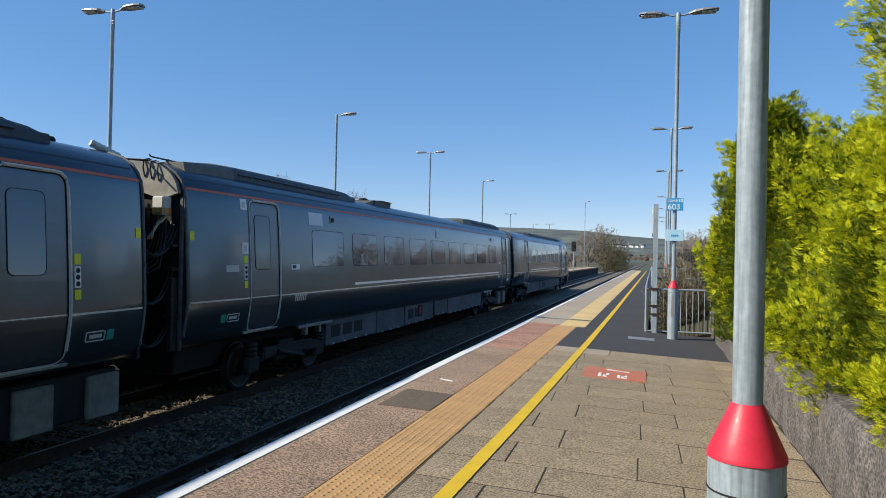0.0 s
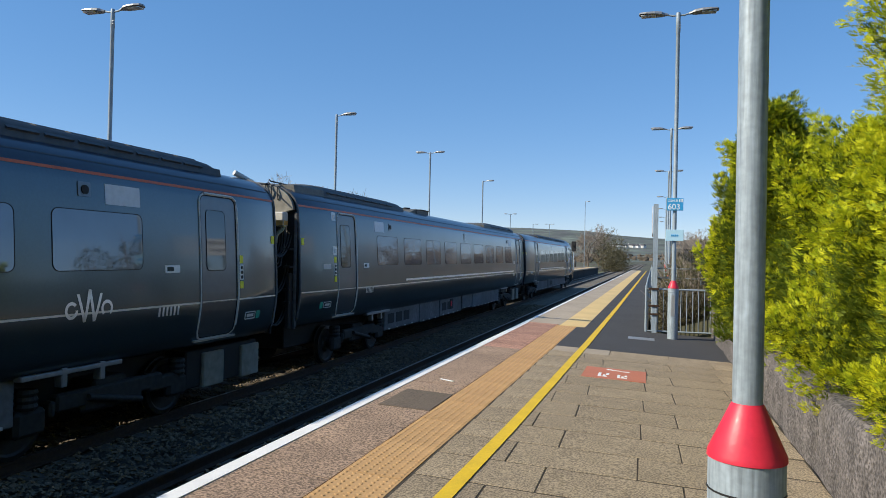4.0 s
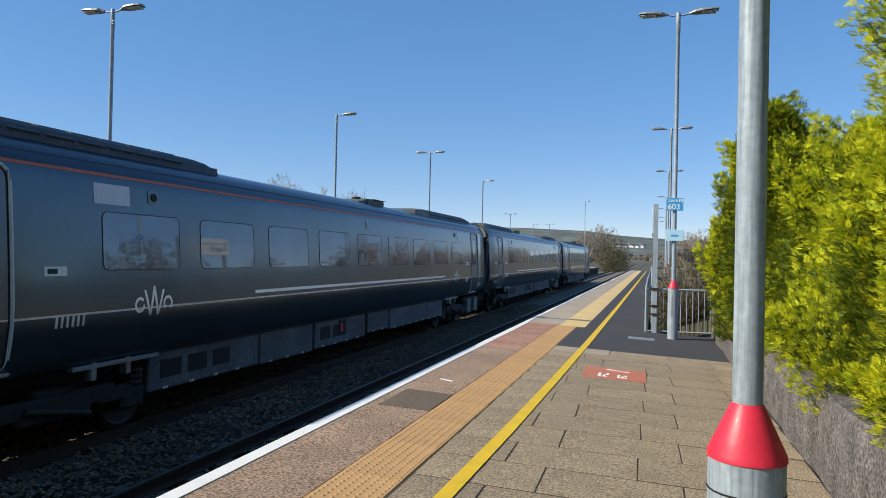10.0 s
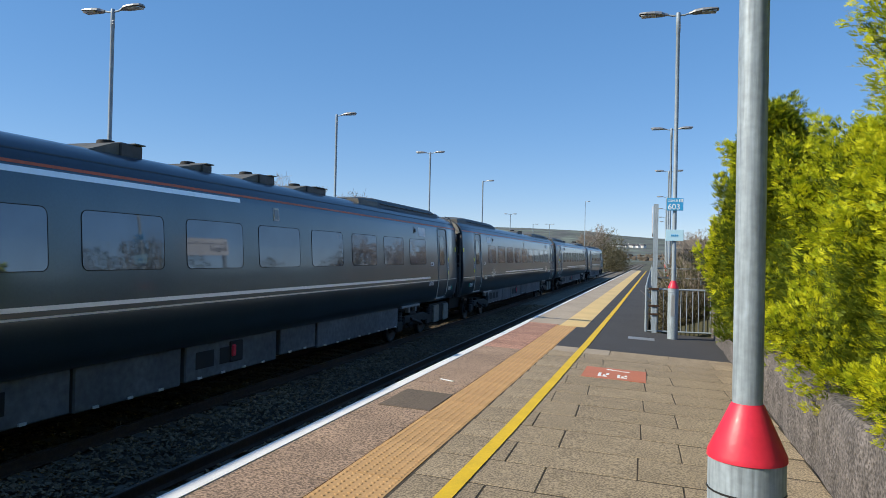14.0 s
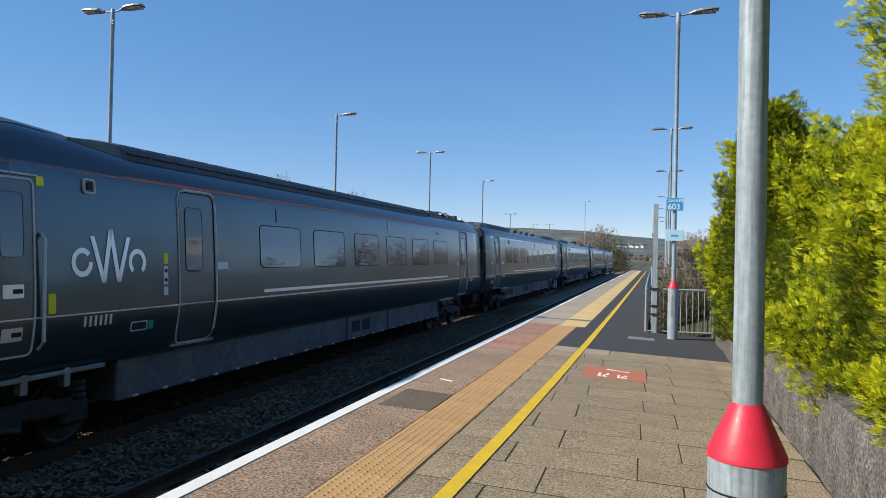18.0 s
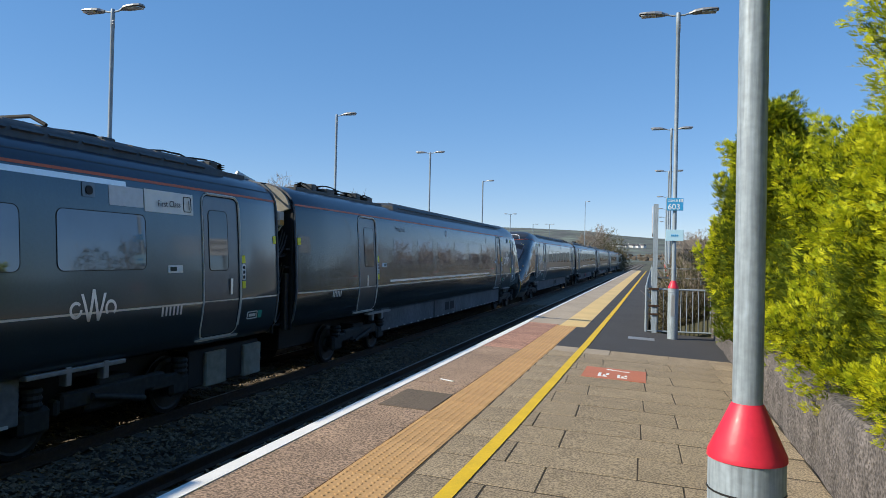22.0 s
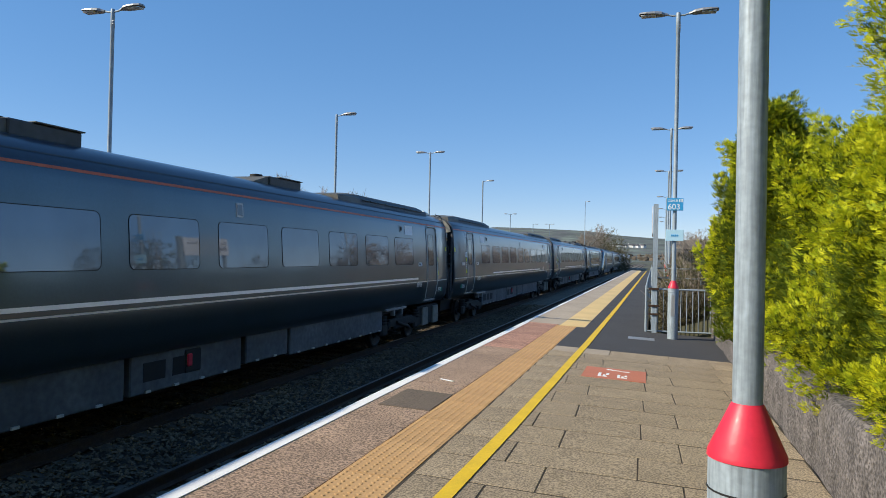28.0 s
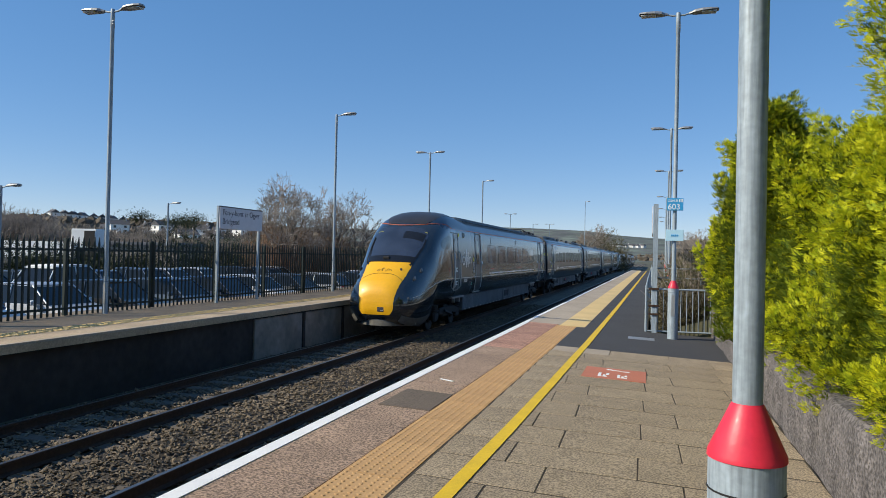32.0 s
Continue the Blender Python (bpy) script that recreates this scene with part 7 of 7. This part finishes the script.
def tyre_mesh():
    bm = lathe(bmesh.new(), [(-0.10, 0.20), (-0.10, 0.29), (-0.07, 0.32), (0.07, 0.32), (0.10, 0.29), (0.10, 0.20)], 20)
    bmesh.ops.rotate(bm, verts=bm.verts, cent=(0, 0, 0), matrix=Matrix.Rotation(radians(90), 3, "X"))
    me = bpy.data.meshes.new("tyre")
    bm.to_mesh(me)
    bm.free()
    me.materials.append(M["rubber"])
    bm = lathe(bmesh.new(), [(-0.104, 0.03), (-0.104, 0.19), (-0.09, 0.20), (0.09, 0.20), (0.104, 0.19), (0.104, 0.03)], 16)
    bmesh.ops.rotate(bm, verts=bm.verts, cent=(0, 0, 0), matrix=Matrix.Rotation(radians(90), 3, "X"))
    rim = bpy.data.meshes.new("rim")
    bm.to_mesh(rim)
    bm.free()
    rim.materials.append(M["metal"])
    return me, rim


TYRE, RIM = tyre_mesh()


def parked_car(x, y, turn, colour, rgb, tall=1.0, label="", top=None):
    """A hatchback, nose along its own +x."""
    car = thing("parked_car", label or colour + " hatchback parked behind the palisade fence", "car", pose(x, y, -0.90, 0, 0, turn), group="parked cars")
    paint = car_paint(colour, rgb)
    # side outline of the lower body: x, height, half width
    st = [(-2.05, 0.62, 0.70), (-2.0, 0.88, 0.80), (-1.6, 0.93, 0.85), (-0.6, 0.92, 0.88), (0.6, 0.92, 0.88), (1.0, 0.90, 0.87), (1.6, 0.80, 0.83), (1.95, 0.66, 0.75), (2.05, 0.50, 0.66)]
    rows = []
    for px, h, w in st:
        h *= tall
        rows.append([(px, -w * 0.92, 0.22), (px, -w, 0.40), (px, -w, 0.62 * min(1, h / 0.7)), (px, -w * 0.93, h), (px, w * 0.93, h), (px, w, 0.62 * min(1, h / 0.7)), (px, w, 0.40), (px, w * 0.92, 0.22)])
    vs, fs = loft(rows, closed=True, cap=True)
    body = put("body", mesh_from("body", vs, fs, paint), car)
    for p in body.data.polygons:
        p.use_smooth = True
    body.data.set_sharp_from_angle(angle=radians(35))
    b0, r0 = 0.90 * tall, 1.46 * tall
    gl = [(-1.85, b0, 0.78), (-1.35, r0 - 0.06, 0.66), (-0.5, r0, 0.64), (0.25, r0 - 0.02, 0.63), (0.98, b0, 0.76)]
    rows = [[(px, -0.80 if h == b0 else -0.80, b0 - 0.02), (px, -w, h), (px, w, h), (px, 0.80, b0 - 0.02)] for px, h, w in gl]
    vs, fs = loft(rows, closed=True, cap=True)
    put("cabin_glass", mesh_from("cabin_glass", vs, fs, M["car_glass"]), car, "dark car windows")
    rows = [[(px, -w - 0.012, h - 0.05), (px, -w * 0.9, h + 0.025), (px, w * 0.9, h + 0.025), (px, w + 0.012, h - 0.05)] for px, h, w in ((-1.42, r0 - 0.07, 0.66), (-1.3, r0 - 0.04, 0.66), (-0.5, r0, 0.65), (0.25, r0 - 0.01, 0.64), (0.34, r0 - 0.06, 0.64))]
    vs, fs = loft(rows, closed=True, cap=True)
    put("roof", mesh_from("roof", vs, fs, top or paint, True), car)
    for s in (-1, 1):
        for pts in ([(-1.42, s * 0.67, r0 - 0.06), (-1.88, s * 0.79, b0)], [(0.30, s * 0.65, r0 - 0.04), (1.0, s * 0.77, b0)], [(-0.45, s * 0.66, r0 - 0.03), (-0.42, s * 0.80, b0)]):
            pipe("pillar", pts, 0.022, top or paint, car, seg=6)
        part("mirror", box(0.55, 0.72, s * 0.95 - 0.09, s * 0.95 + 0.09, b0, b0 + 0.14, 0.03), paint, car)
        part("headlight", box(1.80, 1.97, s * 0.58 - 0.14, s * 0.58 + 0.14, 0.62 * tall, 0.74 * tall, 0.03), M["lens"], car)
        part("tail_light", box(-2.04, -1.96, s * 0.66 - 0.10, s * 0.66 + 0.10, 0.66 * tall, 0.88 * tall, 0.02), M["red"], car)
        for wx in (-1.30, 1.28):
            w = put("wheel", TYRE, car, at=pose(wx, s * 0.78, 0.32))
            put("rim", RIM, w)
    return car


def build_car_park_things():
    palette = [("silver", (0.55, 0.57, 0.60)), ("dark_blue", (0.015, 0.03, 0.08)), ("black", (0.015, 0.015, 0.017)), ("blue_grey", (0.10, 0.14, 0.20)), ("white", (0.7, 0.7, 0.7)), ("grey", (0.09, 0.10, 0.11))]
    order = [0, 3, 0, 2, 3, 1, 4, 5, 0, 2, 3, 4]
    for k in range(12):
        c, rgb = palette[order[k]]
        parked_car(-16.6 + random.uniform(-0.3, 0.3), 10.3 + k * 2.75, random.choice((0, 180)) + random.uniform(-3, 3), c, rgb, 1.0)
    order = [2, 5, 1, 3, 0, 4, 2, 3, 0, 1]
    for k in range(10):
        c, rgb = palette[order[k]]
        parked_car(-25.5 + random.uniform(-0.4, 0.4), 21.0 + k * 2.8, random.choice((0, 180)) + random.uniform(-3, 3), c, rgb, random.choice((1.0, 1.04)))
    # tall blue and white pick-up
    parked_car(-21.6, 21.6, 92, "bright_blue", (0.02, 0.06, 0.22), 1.25, "blue tall van with a white roof parked beyond the fence", M["white"])
    # white box body and a long flat-roofed shed
    b = thing("box_trailer", "white box trailer with a dark open back", "trailer", pose(-41.0, 43.8, -0.9, 0, 0, 14))
    part("box", box(-0.95, 0.95, -2.2, -1.0, 2.5, 3.9, 0.04), M["white"], b)
    part("dark_door", box(0.05, 0.85, -2.22, -2.19, 2.6, 3.75), M["vent"], b)
    for wx in (-1.0, 1.0):
        for s in (-1, 1):
            put("wheel", TYRE, b, at=pose(wx * 0.8, -1.55 + s * 0.3, 0.42, 0, 0, 90) @ Matrix.Diagonal((1.3, 1.3, 1.3, 1)))
    part("chassis", box(-0.9, 0.9, -2.1, -1.0, 0.5, 2.5, 0.02), M["vent"], b)
    sh = thing("shed", "long grey shed beyond the car park", "shed", pose(-45.5, 54.0, -1.0, 0, 0, 14))
    part("wall", box(-4.5, 4.5, -3, 3, 0, 2.9), M["pale_wall"], sh)
    part("roof", box(-4.7, 4.7, -3.2, 3.2, 2.9, 3.2, 0.03), M["under"], sh)
    lb = thing("boundary_wall", "white painted boundary wall of the car park", "wall", pose(-44.0, 40.8, -0.9, 0, 0, 14))
    part("wall", box(-3.0, 3.0, -0.1, 0.1, 1.7, 2.9, 0.02), M["white"], lb)
    part("plinth", box(-3.0, 3.0, -0.12, 0.12, 0, 1.7, 0.02), M["under"], lb)
    rng = np.random.default_rng(77)
    for k, (x, y, w) in enumerate(((-38.0, 40.6, 2.2), (-40.2, 38.2, 1.9), (-33.0, 30.5, 1.6), (-34.5, 33.5, 1.3), (-31.0, 36.5, 1.2), (-30.0, 42.0, 1.4))):
        hd = thing("shrub", "dark evergreen shrub beside the car park", "shrub", pose(x, y, -0.9), group="car park shrubs")
        pipe("stem", [(0, 0, -0.1), (0, 0, 0.8)], 0.05, M["bark"], hd)
        p = rng.normal(0, 1, (900, 3))
        p = p / np.linalg.norm(p, axis=1, keepdims=True) * rng.uniform(0.5, 1.05, (900, 1)) * np.array((w, w, 1.0)) + np.array((0, 0, 1.0))
        p[:, 2] = np.maximum(p[:, 2], 0.05)
        v = sprays(p, p - np.array((0, 0, 0.6)), rng.uniform(0.15, 0.35, 900), rng, 5)
        put("leaves", leaf_mesh("leaves", v, M["hedge"]), hd)
    bb = thing("bramble_bush", "tangled ivy and bramble bush behind the railing", "bush", pose(0.95, 18.9, -0.7))
    for k in range(40):
        a, r = rng.uniform(0, 6.28), rng.uniform(0.2, 1.0)
        x, y, h = r * math.cos(a), r * math.sin(a), rng.uniform(1.2, 2.9)
        pipe("cane", [(x * 0.5, y * 0.5, 0), (x * 0.8, y * 0.8, h * 0.7), (x * 1.2 + rng.normal(0, 0.15), y * 1.2, h)], [0.012, 0.01, 0.005], M["twig"], bb, seg=4)
    p = rng.normal(0, 1, (2600, 3))
    p = p / np.linalg.norm(p, axis=1, keepdims=True) * rng.uniform(0.5, 1.05, (2600, 1)) * np.array((0.95, 0.9, 1.25)) + np.array((0, 0, 1.25))
    v = sprays(p, p - np.array((0, 0, 1.0)) + rng.normal(0, 0.4, (2600, 3)), rng.uniform(0.06, 0.14, 2600), rng, 5)
    put("leaves", leaf_mesh("leaves", v, M["olive"]), bb)
    for x, y, w, h in ((-13.4, 200.0, 2.8, 6.4), (-9.2, 196.0, 2.0, 4.6)):
        hd = thing("evergreen_tree", "dark olive evergreen tree beside the distant line", "tree", pose(x, y, -1.0), group="trees at the line's end")
        pipe("trunk", [(0, 0, -0.3), (0.1, 0, h * 0.7)], [0.25, 0.1], M["bark"], hd)
        p = rng.normal(0, 1, (1500, 3))
        p = p / np.linalg.norm(p, axis=1, keepdims=True) * rng.uniform(0.45, 1.08, (1500, 1)) * np.array((w, w, h * 0.42)) + np.array((0, 0, h * 0.58))
        v = sprays(p, p - np.array((0, 0, h * 0.4)), rng.uniform(0.3, 0.7, 1500), rng, 5)
        put("crown", leaf_mesh("crown", v, M["olive"]), hd)


build_car_park_things()


# ---- houses on the hillside ----
def house(x, y, z, turn, w, d, h, label):
    hs = thing("house", label, "house", pose(x, y, z, 0, 0, turn), group="hillside houses")
    part("wall", box(-w / 2, w / 2, -d / 2, d / 2, -4, h), M["house"], hs)
    rows = [[(px, -d / 2 - 0.4, h - 0.1), (px, 0, h + d * 0.38), (px, d / 2 + 0.4, h - 0.1)] for px in (-w / 2 - 0.3, w / 2 + 0.3)]
    vs, fs = loft(rows, closed=True, cap=True)
    rf = put("roof", mesh_from("roof", vs, fs, M["roof_tile"]), hs)
    part("chimney", box(w * 0.3, w * 0.3 + 0.7, -0.4, 0.4, h + d * 0.2, h + d * 0.38 + 0.8), M["house"], rf)
    for s in (-1, 1):
        for wx in (-w * 0.28, w * 0.28):
            for wz in (0.9, h * 0.55 + 0.4):
                y0, y1 = sorted((s * d / 2 * 0.98, s * (d / 2 + 0.03)))
                part("window", box(wx - 0.6, wx + 0.6, y0, y1, wz, wz + 1.2), M["house_glass"], hs)
        for wz in (0.9, h * 0.55 + 0.4):
            x0, x1 = sorted((s * w / 2 * 0.98, s * (w / 2 + 0.03)))
            part("window", box(x0, x1, -0.5, 0.5, wz, wz + 1.2), M["house_glass"], hs)


def build_houses():
    # bearing, elevation of the roof above the eye in degrees, distance
    for k in range(15):
        deg = -46.2 + k * 0.66 + random.uniform(-0.08, 0.08)
        r = 620 + 6 * math.sin(k * 2.1)
        x, y = spot(deg, r)
        top = 1.6 + r * math.tan(radians(2.62 - 0.045 * k))
        house(x, y, top - 7.0, 133 + random.uniform(-25, 25), 9.0, 6.6, 5.4, "dark-roofed house in a terrace along the hilltop")
    for k in range(34):
        deg = -42.5 + 0.33 * k + random.uniform(-0.15, 0.15)
        r = random.uniform(330, 520)
        e = random.uniform(0.85, 2.1) if deg < -36 else random.uniform(0.85, 1.75)
        x, y = spot(deg, r)
        house(x, y, 1.6 + r * math.tan(radians(e)) - 5.2, random.uniform(0, 180), random.uniform(6.5, 9), 6.0, 4.8, "pale rendered house on the hillside")
    for k in range(9):
        deg = -3.2 + k * 0.3
        x, y = spot(deg, 1400)
        house(x, y, 1.6 + 1400 * math.tan(radians(1.15 + 0.03 * (k % 3))) - 7.0, random.uniform(0, 180), 12, 7, 5, "pale far house on the valley side")


build_houses()

motions()
